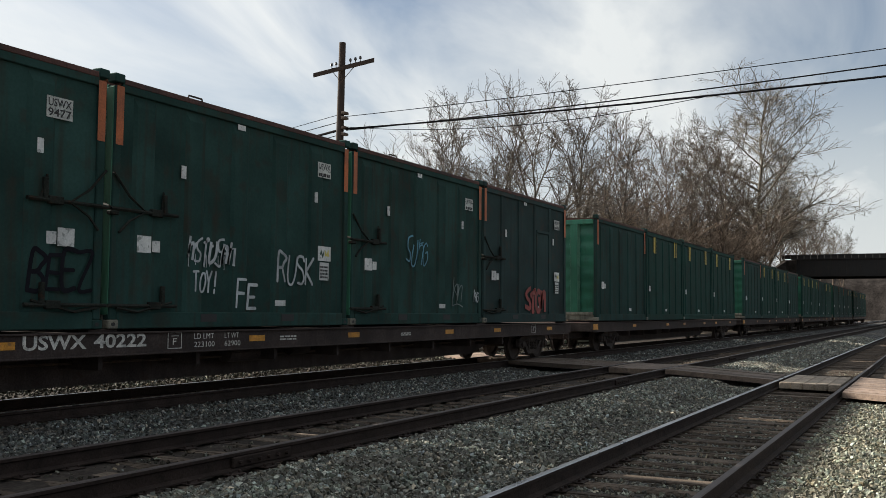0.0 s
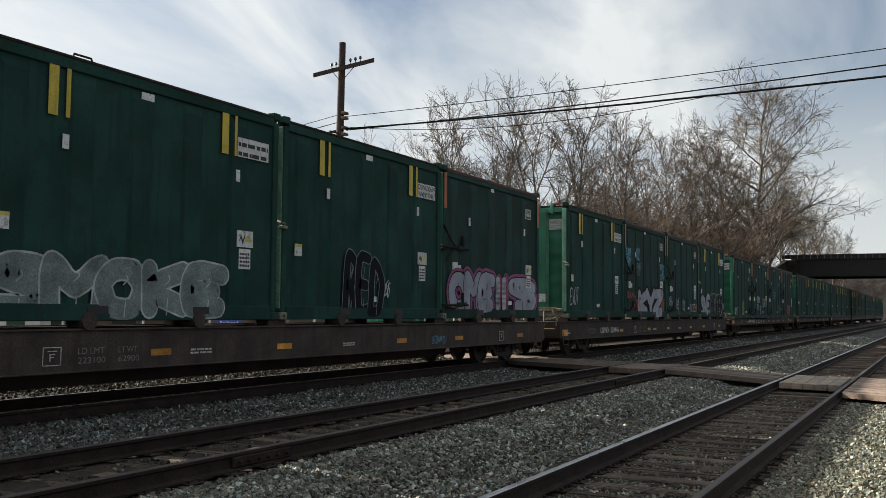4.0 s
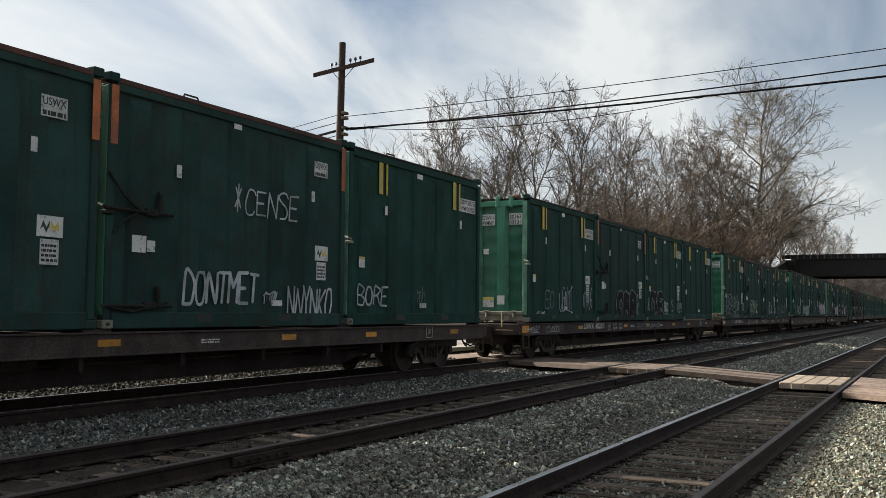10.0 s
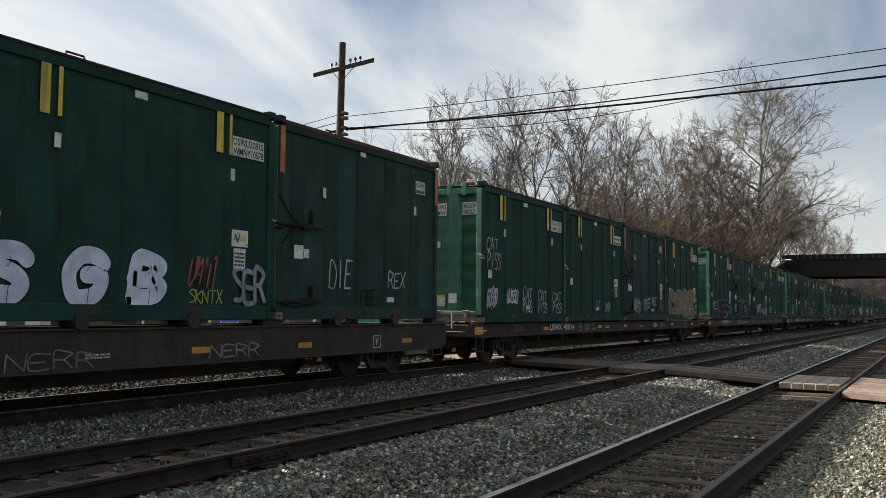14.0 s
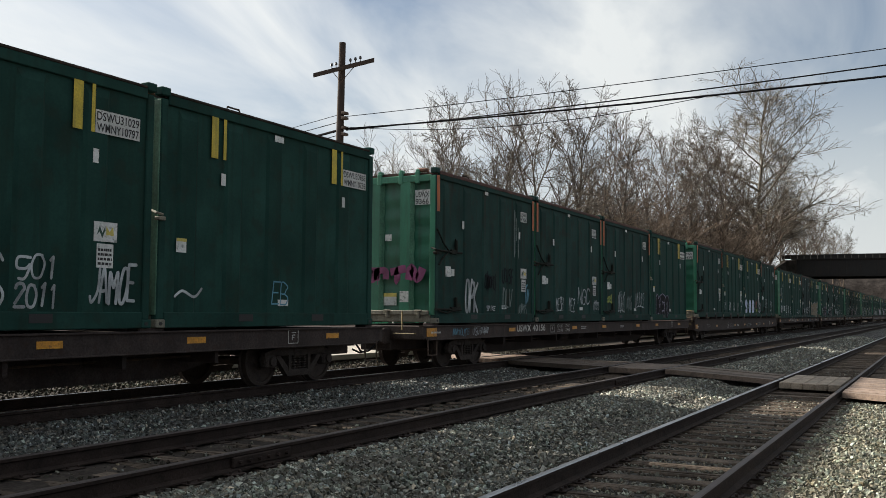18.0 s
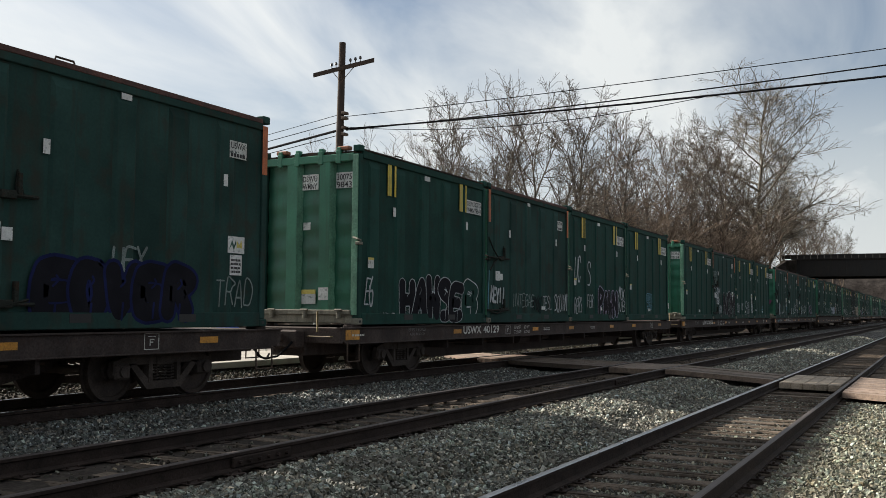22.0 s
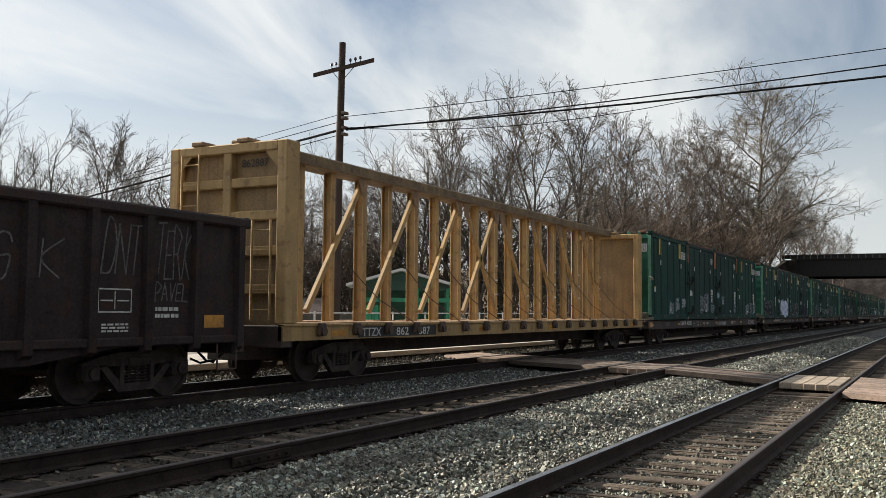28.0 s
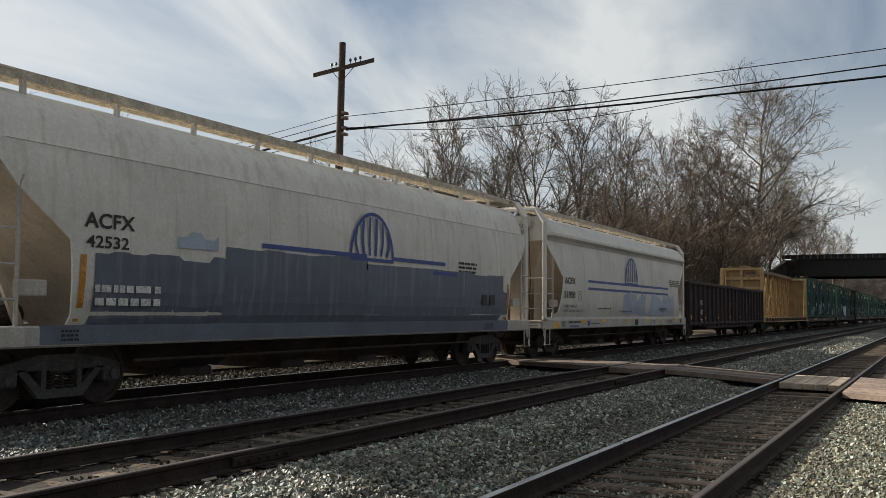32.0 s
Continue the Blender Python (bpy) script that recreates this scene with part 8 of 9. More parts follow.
def gable_house(name, label, x, y, z0, w, d, eave, ridge, turn, wall, roof, trim="roof_white", category="building"):
    """A low building with a pitched roof, its gable facing the tracks."""
    h = thing(name, label, category, at=pose(x, y, z0, 0, 0, turn))
    s = Shape()
    s.prism([(-w / 2, 0), (w / 2, 0), (w / 2, eave), (0, ridge - 0.08), (-w / 2, eave)], 0, d)
    part("wall", s, wall, h)
    for sg in (-1, 1):
        s = Shape()
        a, b = (0, ridge), (sg * (w / 2 + 0.35), eave - 0.2)
        s.prism([a, b, (b[0], b[1] + 0.12), (a[0], a[1] + 0.12)], -0.4, d + 0.4)
        part("roof_slope", s, roof, h)
        s = Shape()
        s.prism([(a[0], a[1] - 0.12), (b[0], b[1] - 0.14), (b[0], b[1] + 0.1), (a[0], a[1] + 0.12)], -0.46, -0.4)
        part("barge_board", s, trim, h)
    part("door", Shape().box(-0.45, 0.45, -0.05, 0.02, 0, min(eave - 0.1, 2.0)), "shed_dark", h)
    return h


def build_buildings():
    # long low building with a brown roof
    b = thing("long_building", "long low tan building under a brown shingle roof", "building", at=pose(47.6, 35.4, -0.3, 0, 0, 118))
    part("wall", Shape().box(-2, 32, -5, -0.5, 0, 1.6), "brick_wall", b)
    s = Shape().along([(-0.1, 1.45), (-2.8, 2.45), (-5.5, 1.45), (-5.5, 1.32), (-2.8, 2.3), (-0.1, 1.32)], -2.6, 32.6)
    part("roof", s, "roof_brown", b)
    part("fascia", Shape().box(-2.6, 32.6, -0.12, -0.06, 1.2, 1.46), "soot", b)
    for k in range(7):
        w = part("window", Shape().box(1 + k * 4.4, 2.5 + k * 4.4, -0.52, -0.47, 0.5, 1.15), "ink", b)
        part("window_frame", Shape().box(0.92 + k * 4.4, 2.58 + k * 4.4, -0.48, -0.44, 0.42, 0.5), "roof_white", w)
    gable_house("gabled_shed", "small tan shed with white-trimmed gable roof", 43.0, 36.6, -0.3, 2.3, 4.0, 1.65, 2.35, -58, "brick_wall", "roof_brown")
    gable_house("white_tent", "white gabled market tent behind the platform", 33.9, 43.2, -0.3, 2.4, 3.0, 1.6, 2.35, -50, "roof_white", "roof_white")
    g = thing("street_sign", "blue street sign with white lettering on two posts", "sign", at=pose(38.85, 33.85, 0.0, 0, 0, -63))
    part("sign_board", Shape().box(0, 1.35, -0.02, 0.02, 0.4, 0.92), "sign_blue", g)
    part("lettering", letters("Railroad", 0.95, 0.2, "white", 0.01), None, g, at=Matrix.Translation((0.2, -0.024, 0.58)) @ FACE_NEAR)
    for x in (0.12, 1.2):
        part("post", Shape().tube([(x, 0.03, -0.4), (x, 0.03, 0.92)], 0.03, 6), "steel", g)
    # green waiting shelter
    p = thing("pavilion", "open green wooden shelter with a pale metal roof", "shelter", at=pose(38.9, 22.6, -0.35, 0, 0, -60))
    s = Shape().prism([(-2.6, 3.0), (0, 3.75), (2.6, 3.0), (2.6, 2.88), (0, 3.63), (-2.6, 2.88)], -0.5, 4.2)
    part("roof", s, "roof_white", p)
    part("gable", Shape().prism([(-2.3, 2.7), (2.3, 2.7), (2.3, 2.95), (0, 3.6), (-2.3, 2.95)], -0.06, 0.06), "shed_dark", p)
    for x in (-2.2, -0.7, 0.75, 2.2):
        for y in (0.0, 3.7):
            part("post", Shape().box(x - 0.07, x + 0.07, y - 0.07, y + 0.07, 0, 2.8, 0.01), "shed_green", p)
    for k in range(9):
        part("board", Shape().box(-2.2 + k * 0.16, -2.06 + k * 0.16, 0.08, 0.11, 0.1, 2.0, 0.005), "shed_green", p)
    part("rear_wall", Shape().box(-2.2, 2.2, 3.6, 3.66, 0, 2.8), "shed_dark", p)
    part("beam", Shape().box(-2.3, 2.3, -0.08, 0.08, 2.15, 2.35, 0.01), "shed_green", p)
    solid("garden_wall", Shape().box(39, 58, 29.2, 29.5, -0.4, 1.15, 0.02), "brick_wall", "low tan block wall beyond the station road", "wall", kind="structure")


def build_bridge():
    b = thing("road_bridge", "dark steel plate-girder road bridge over the tracks", "bridge")
    x0, x1 = 136.0, 146.0
    for x, w in ((x0, -1), (x1, 1)):
        part("girder", Shape().box(x - 0.02, x + 0.02, -60, 17.0, 6.55, 8.75), "bridge", b)
        part("bottom_flange", Shape().box(x - 0.25, x + 0.25, -60, 17.0, 6.45, 6.56), "bridge", b)
        part("top_flange", Shape().box(x - 0.25, x + 0.25, -60, 17.4, 8.75, 8.86), "bridge", b)
        st = Shape().box(-0.11, 0.0, -0.03, 0.03, 6.56, 8.75).mesh("stiffener", M["bridge"])
        for k in range(40):
            part("stiffener", st, None, b, at=pose(x - 0.02 if w < 0 else x + 0.13, 16.5 - 1.9 * k, 0))
        part("parapet_rail", Shape().box(x - 0.06, x + 0.06, -60, 19.0, 9.3, 9.42), "bridge", b)
        part("parapet_panel", Shape().box(x - 0.015, x + 0.015, -60, 18.9, 8.86, 9.3), "bridge", b)
        pp = Shape().box(-0.04, 0.04, -0.05, 0.05, 8.86, 9.3).mesh("parapet_post", M["concrete_dark"])
        for k in range(38):
            part("parapet_post", pp, None, b, at=pose(x, 18.6 - 0.85 * k, 0))
    part("deck", Shape().box(x0, x1, -60, 17.4, 7.6, 8.3), "bridge", b)
    for y0, y1 in ((17.0, 18.6), (-9.5, -8.0)):
        # concrete whose shade is painted in as near-black, wing wall too
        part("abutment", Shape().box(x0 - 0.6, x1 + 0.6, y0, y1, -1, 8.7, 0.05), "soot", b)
    s = Shape().add([(x0 - 0.5, 18.2, -1), (x0 - 0.5, 18.6, -1), (x0 - 7.5, 21.6, -1), (x0 - 7.5, 21.2, -1), (x0 - 0.5, 18.2, 8.6), (x0 - 0.5, 18.6, 8.6), (x0 - 7.5, 21.6, 5.6), (x0 - 7.5, 21.2, 5.6)], [(0, 3, 2, 1), (4, 5, 6, 7), (0, 1, 5, 4), (1, 2, 6, 5), (2, 3, 7, 6), (3, 0, 4, 7)])
    part("wing_wall", s, "soot", b)


def build_far_bank():
    """A wooded rise that closes the view along the tracks beyond the bridge."""
    s = Shape()
    n = 60
    for i in range(n):
        y = 14.7 + 4.0 * i
        for j, (dx, h) in enumerate(((0, 0.0), (6, 0.7), (14, 1.0), (60, 1.05))):
            z = 16.5 + 2.2 * noise.noise(Vector((y * 0.06, 3, 0))) + 1.6 * noise.noise(Vector((y * 0.23, 7, j)))
            s.v.append((330 + dx + 5 * noise.noise(Vector((y * 0.1, 1, j))), y, -1 + h * z))
    for i in range(n - 1):
        for j in range(3):
            s.f.append((i * 4 + j, i * 4 + j + 1, i * 4 + j + 5, i * 4 + j + 4)); s.mi.append(0)
    solid("wooded_bank", s, "far_wood", "distant brown wooded bank beyond the bridge", "hill", kind="structure", smooth=True)


build_far_bank()
build_pole()
build_trees()
build_platform()
build_buildings()
build_bridge()


# ---- painted tags on the containers ----
M["spray_navy"] = surface("dark_blue_spray_paint", (0.012, 0.016, 0.06), 0.7, spec=0.05, vary=0.3, bump=0, fleck=0.25)
M["spray_bright"] = surface("thick_white_spray_paint", (0.6, 0.67, 0.82), 0.7, spec=0.2, vary=0.22, scale=3.5, bump=0, fleck=0.2, streak=(0.36, 0.4, 0.5), streak_amount=0.5)
M["spray_lilac"] = surface("faded_lilac_spray_paint", (0.42, 0.38, 0.52), 0.7, vary=0.35, bump=0, fleck=0.25)


def stuck_on(car, place, name, shape, material, x, z, lift, label=""):
    """Sets a flat drawing on the ribbed side of a container; the paint follows the ribs."""
    c = BOXES[car, place]
    shape.v = [(a + x, SIDE + 0.006 - lift - k, max(b + z, 0.012)) for a, b, k in shape.v]
    part(name, shape, material, c, label)


def tag(car, place, x, z, w, h, color, seed, stroke, marks):
    stuck_on(car, place, "graffiti", scrawl(w, h, seed, stroke, marks), color, x, z, 0.002)


def word(car, place, x, z, w, h, text, color="spray_white", stroke=0.036):
    stuck_on(car, place, "graffiti", hand_word(text, w, h, int(x * 100) + len(text) + place, stroke), color, x, z, 0.002)


def throw(car, place, x, z, w, h, text, fill, line, seed, halo=None, fat=0.5, edge=0.03):
    """A quickly painted name in fat letters with an outline."""
    s = fat_letters(text, w, h, seed, fat, edge, 0.0 if not halo else 0.06 if halo == fill else 0.11, fill == line)
    stuck_on(car, place, "graffiti", s, [line, fill, halo or line], x, z, 0.002)


def rings(car, place, x, z, w, h, count, color):
    """A column of painted dots."""
    s = Shape()
    for k in range(count):
        sausage(s, [(w / 2 - 0.03, h * (k + 0.5) / count), (w / 2 + 0.03, h * (k + 0.55) / count)], w * 0.8, 0.0, 0)
    stuck_on(car, place, "graffiti", s, color, x, z, 0.012)


def blot(car, place, x, z, w, h, color, seed):
    s = scrawl(w, h, seed, 0.16, 3)
    stuck_on(car, place, "graffiti", s, color, x, z, 0.002)


def drip(car, place, x, z, w, h, seed):
    """A pale run of bird lime or paint down the side."""
    rng = random.Random(seed)
    s = Shape()
    for k in range(5):
        a = rng.uniform(0, w)
        t, b = rng.uniform(0.5, 1) * h, rng.uniform(0, 0.4) * h
        ribbon(s, curve_through([(a, t), (a + rng.uniform(-0.03, 0.03), (t + b) / 2), (a + rng.uniform(-0.03, 0.03), b)]), rng.uniform(0.015, 0.04))
    stuck_on(car, place, "paint_run", s, "spray_grey", x, z, 0.002)


def sill_tag(k, x, z, w, h, color, text="", seed=0):
    for ob, s, _ in MOVERS:
        if ob.name.startswith("flat_car") and abs(s - CARS[k + 4][0]) < 0.01:
            z -= 0.16 if CARS[k + 4][1] else 0.0
            if text:
                part("graffiti", hand_word(text, w, h, int(x * 100), 0.026), color, ob, at=Matrix.Translation((x, -1.279, z)) @ FACE_NEAR)
            else:
                part("graffiti", scrawl(w, h, seed, 0.02, 5), color, ob, at=Matrix.Translation((x, -1.279, z)) @ FACE_NEAR)


def rear_tag(car, place, y, z, w, h, color, seed, stroke):
    part("graffiti", scrawl(w, h, seed, stroke, 3), color, BOXES[car, place], at=Matrix.Translation((0.008, y, z)) @ FACE_REAR)


def build_tags():
    tag(1, 2, 2.20, 1.29, 1.00, 0.69, "spray_blue", 105, 0.04, 3)
    tag(1, 2, 4.45, 0.44, 0.58, 0.67, "spray_grey", 106, 0.03, 2)
    tag(1, 2, 5.65, 0.48, 0.30, 0.37, "spray_white", 107, 0.032, 2)
    blot(1, 3, 2.78, 0.29, 1.59, 0.76, "spray_red", 108)
    tag(3, 2, 3.39, 0.46, 0.41, 0.39, "spray_white", 128, 0.032, 3)
    tag(3, 0, 1.19, 0.12, 0.90, 0.83, "spray_white", 129, 0.032, 2)
    tag(3, 0, 2.66, 0.21, 2.76, 0.73, "spray_white", 130, 0.04, 7)
    tag(4, 3, 0.39, 0.33, 2.21, 0.65, "spray_grey", 145, 0.03, 5)
    tag(4, 3, 2.78, 0.35, 2.76, 0.68, "spray_grey", 146, 0.03, 6)
    word(7, 0, 0.26, 1.92, 0.73, 0.32, "CAT", "spray_white")
    word(7, 0, 0.30, 1.44, 0.88, 0.43, "PISS", "spray_white")
    tag(7, 0, 0.31, 0.42, 0.65, 0.52, "spray_white", 174, 0.06, 4)
    tag(7, 0, 1.62, 0.53, 0.72, 0.42, "spray_white", 175, 0.06, 4)
    word(7, 0, 2.72, 0.66, 0.67, 0.31, "CAT", "spray_white")
    word(7, 0, 2.73, 0.29, 0.68, 0.32, "PISS", "spray_white")
    word(7, 0, 3.84, 0.63, 0.72, 0.32, "CAT", "spray_white")
    word(7, 0, 3.89, 0.28, 0.71, 0.29, "PISS", "spray_white")
    word(7, 0, 5.02, 0.62, 0.77, 0.27, "CAT", "spray_white")
    word(7, 0, 5.06, 0.28, 0.74, 0.28, "PISS", "spray_white")
    tag(7, 1, 2.92, 0.42, 0.46, 0.32, "spray_blue", 182, 0.04, 2)
    tag(7, 1, 3.92, 0.33, 0.61, 0.37, "spray_white", 183, 0.032, 3)
    word(8, 1, 0.40, 0.40, 0.40, 0.54, "M", "spray_white")
    tag(8, 1, 1.63, 0.39, 0.46, 0.47, "spray_white", 195, 0.032, 3)
    tag(8, 1, 2.82, 0.31, 0.44, 0.52, "spray_grey", 196, 0.03, 3)
    word(8, 1, 4.02, 0.33, 0.40, 0.50, "V", "spray_white")
    word(8, 1, 5.25, 0.25, 0.51, 0.61, "P", "spray_white")
    tag(8, 1, 0.87, 0.03, 0.69, 0.16, "spray_lime", 202, 0.04, 4)
    tag(8, 1, 2.53, 0.06, 0.75, 0.14, "spray_lime", 203, 0.04, 3)
    tag(8, 1, 4.51, 0.04, 1.26, 0.18, "spray_lime", 204, 0.04, 4)
    tag(9, 2, 0.46, 0.65, 0.54, 0.28, "spray_lime", 212, 0.04, 3)
    tag(9, 2, 1.76, 0.33, 0.82, 0.80, "spray_white", 213, 0.032, 3)
    tag(9, 2, 2.83, 0.40, 0.63, 0.55, "spray_grey", 214, 0.03, 3)
    tag(9, 2, 3.99, 0.47, 1.25, 0.71, "spray_white", 215, 0.032, 3)
    tag(13, 0, 2.80, 0.26, 0.82, 0.54, "spray_white", 278, 0.032, 5)
    tag(13, 0, 3.93, 0.39, 0.67, 0.66, "spray_white", 279, 0.06, 3)
    tag(13, 0, 5.11, 0.53, 0.67, 0.45, "spray_white", 280, 0.06, 3)
    word(1, 0, 4.85, 0.54, 1.1, 0.51, "BEEZ", "spray_black", 0.06)
    tag(1, 1, 1.57, 1.01, 1.12, 0.44, "spray_white", 101, 0.055, 5)
    word(1, 1, 1.69, 0.57, 0.58, 0.32, "TOY!", "spray_white")
    word(1, 1, 2.74, 0.31, 0.55, 0.45, "FE", "spray_white", 0.05)
    word(1, 1, 3.83, 0.79, 1.12, 0.53, "RUSK", "spray_white", 0.05)
    word(1, 0, 0.28, 0.27, 1.1, 0.43, "WMST", "spray_white")
    tag(1, 0, 2.64, 0.17, 0.68, 0.95, "spray_lime", 102, 0.04, 3)
    throw(2, 3, 0.28, 0.06, 1.9, 1.01, "SVE", "spray_silver", "spray_black", 11, fat=0.62, edge=0.03)
    throw(2, 3, 2.54, 0.06, 2.95, 1.16, "HOWER", "spray_black", "spray_white", 12, fat=0.62, edge=0.021)
    word(2, 3, 5.42, 0.4, 0.5, 0.3, "BPN", "spray_white", 0.03)
    word(2, 3, 5.4, 0.1, 0.5, 0.16, "MTC", "spray_white", 0.025)
    word(2, 1, 0.15, 2.36, 0.68, 0.27, "SLOPPY", "spray_blue", 0.045)
    word(2, 1, 0.2, 1.95, 0.63, 0.33, "TOPPY", "spray_blue", 0.045)
    word(2, 1, 1.49, 2.25, 0.52, 0.45, "XUZ", "spray_blue", 0.045)
    word(2, 1, 1.57, 1.88, 0.6, 0.24, "ORBAD", "spray_grey", 0.025)
    word(2, 1, 1.61, 1.64, 0.43, 0.2, "STILL", "spray_grey", 0.018)
    word(2, 1, 5.02, 2.02, 0.8, 0.2, "SQUSHY", "spray_blue", 0.04)
    word(2, 1, 5.2, 1.82, 0.5, 0.17, "LIKE", "spray_blue", 0.04)
    word(2, 1, 5.02, 1.58, 0.8, 0.2, "SQUSHY", "spray_blue", 0.04)
    throw(2, 1, 1.75, 0.06, 3.4, 1.12, "KYZ", "spray_silver", "spray_black", 31, halo="spray_black", fat=0.5, edge=0.03)
    tag(2, 1, 1.1, 0.1, 0.7, 0.77, "spray_red", 103, 0.07, 4)
    tag(2, 1, 5.1, 0.08, 0.65, 0.78, "spray_red", 104, 0.07, 3)
    tag(2, 1, 0.3, 0.73, 0.83, 0.24, "spray_red", 105, 0.06, 3)
    tag(2, 1, 0.55, 0.1, 0.7, 0.3, "spray_red", 106, 0.05, 3)
    word(2, 2, 0.31, 0.7, 0.6, 0.2, "HELL", "spray_white", 0.03)
    word(2, 2, 0.31, 0.5, 0.63, 0.18, "NATION", "spray_white", 0.03)
    tag(2, 2, 1.63, 0.29, 0.45, 0.55, "spray_white", 107, 0.032, 3)
    tag(2, 2, 2.74, 0.3, 0.45, 0.53, "spray_white", 108, 0.032, 3)
    word(2, 2, 4.3, 0.3, 1.25, 0.3, "NOTH", "spray_white", 0.04)
    word(2, 2, 4.4, 0.03, 0.9, 0.24, "ALIE", "spray_white", 0.035)
    tag(2, 2, 4.9, 0.2, 0.8, 0.5, "spray_red", 109, 0.05, 3)
    word(2, 0, 0.25, 0.45, 0.8, 0.5, "EVOT", "spray_white", 0.032)
    throw(3, 3, 0.3, 0.16, 2.5, 1.0, "OME", "spray_silver", "spray_black", 41, halo="spray_pink", fat=0.62, edge=0.03)
    throw(3, 3, 2.92, 0.16, 0.95, 1.0, "II", "spray_pink", "spray_black", 44, halo="spray_pink", fat=0.8, edge=0.02)
    throw(3, 3, 3.87, 0.14, 1.7, 1.02, "S", "spray_silver", "spray_black", 43, halo="spray_pink", fat=0.55, edge=0.03)
    rings(3, 3, 3.02, 0.25, 0.26, 0.82, 6, "spray_white")
    rings(3, 3, 3.42, 0.25, 0.26, 0.82, 6, "spray_white")
    word(3, 3, 4.37, 0.1, 1.1, 0.13, "BLERDLIVES", "spray_black", 0.025)
    word(4, 1, 1.45, 0.45, 2.2, 0.68, "ISOMA", "spray_white", 0.06)
    word(4, 1, 1.6, 0.3, 1.9, 0.62, "VSSCV", "spray_grey", 0.05)
    word(4, 1, 3.82, 0.35, 0.67, 0.71, "RK", "spray_lime", 0.055)
    word(4, 2, 0.34, 1.76, 0.6, 0.44, "IDK", "spray_blue", 0.045)
    tag(4, 2, 1.32, 1.23, 1.2, 0.98, "spray_navy", 110, 0.04, 3)
    throw(4, 2, 2.67, 0.31, 0.8, 0.83, "BKK", "green_old", "spray_white", 45, edge=0.025)
    word(4, 2, 3.61, 0.54, 0.42, 0.35, "RUSK", "spray_white", 0.03)
    word(4, 2, 5.0, 0.34, 0.8, 0.45, "JAVEN", "spray_white", 0.034)
    throw(4, 0, 0.58, 0.08, 3.3, 1.2, "MEPAR", "green", "spray_white", 46, fat=0.4, edge=0.028)
    tag(4, 0, 3.85, 0.5, 0.4, 0.5, "spray_white", 111, 0.034, 2)
    word(4, 0, 5.23, 0.48, 0.7, 0.4, "SKE", "spray_white", 0.034)
    word(4, 0, 0.05, 0.35, 0.2, 0.5, "8", "spray_white", 0.03)
    tag(4, 0, 0.6, 0.04, 3.5, 0.12, "spray_white", 112, 0.03, 7)
    throw(5, 1, 2.2, 0.09, 2.4, 1.02, "CRB", "spray_black", "spray_white", 47, fat=0.6, edge=0.021)
    word(5, 1, 4.55, 0.75, 0.4, 0.25, "MT", "spray_white", 0.035)
    word(5, 1, 4.85, 0.2, 0.25, 0.5, "C", "spray_white", 0.035)
    throw(5, 2, 0.4, 0.1, 2.0, 1.1, "CVE", "spray_black", "spray_white", 48, fat=0.6, edge=0.021)
    word(5, 2, 2.72, 0.36, 0.62, 0.35, "BBQ", "spray_white", 0.05)
    word(5, 2, 3.88, 0.38, 0.4, 0.45, "S", "spray_white", 0.045)
    word(5, 2, 4.99, 0.34, 0.85, 0.4, "KEEPS", "spray_white", 0.032)
    word(5, 2, 2.56, 0.09, 1.46, 0.17, "NATCFAMILY", "spray_white", 0.022)
    word(5, 2, 0.12, 0.4, 0.18, 0.5, "8", "spray_white", 0.03)
    tag(5, 0, 2.54, 0.3, 1.2, 0.86, "spray_white", 113, 0.034, 4)
    tag(5, 0, 4.79, 0.36, 0.9, 0.71, "spray_white", 114, 0.034, 4)
    word(5, 0, 1.34, 0.42, 0.75, 0.5, "EO", "spray_grey", 0.035)
    tag(5, 0, 0.6, 0.06, 0.7, 0.28, "spray_white", 115, 0.032, 4)
    word(6, 0, 0.68, 0.52, 1.15, 0.42, "MES", "spray_white", 0.045)
    throw(6, 0, 1.83, 0.1, 2.84, 0.92, "CREER", "spray_black", "spray_lilac", 49, fat=0.62, edge=0.021)
    word(6, 0, 5.01, 0.33, 0.8, 0.35, "TERN", "spray_blue", 0.036)
    throw(6, 1, 1.42, 0.07, 2.7, 0.98, "BOVEZ", "spray_black", "spray_white", 50, fat=0.6, edge=0.021)
    word(6, 1, 0.45, 0.62, 0.55, 0.2, "MTO", "spray_white", 0.03)
    word(6, 1, 0.45, 0.42, 0.55, 0.18, "FMW", "spray_white", 0.03)
    word(6, 1, 0.4, 0.1, 0.8, 0.18, "COVGH", "spray_white", 0.026)
    word(6, 2, 2.69, 1.92, 1.85, 0.45, "*CENSE", "spray_white", 0.036)
    word(6, 2, 1.57, 0.4, 1.85, 0.5, "DONTMET", "spray_white", 0.055)
    tag(6, 2, 3.55, 0.42, 0.4, 0.2, "spray_white", 116, 0.03, 3)
    word(6, 2, 4.24, 0.16, 1.4, 0.55, "NNYNKO", "spray_white", 0.045)
    word(6, 3, 0.33, 0.41, 1.2, 0.38, "BORE", "spray_white", 0.042)
    tag(6, 3, 2.8, 0.35, 0.4, 0.5, "spray_grey", 117, 0.025, 2)
    tag(7, 2, 1.25, 0.24, 0.99, 0.67, "spray_white", 118, 0.036, 5)
    word(7, 2, 2.63, 0.5, 0.99, 0.36, "YUSEF", "spray_white", 0.038)
    word(7, 2, 2.65, 0.36, 0.5, 0.14, "**", "spray_white", 0.025)
    word(7, 2, 3.81, 0.6, 0.78, 0.33, "NGC", "spray_white", 0.036)
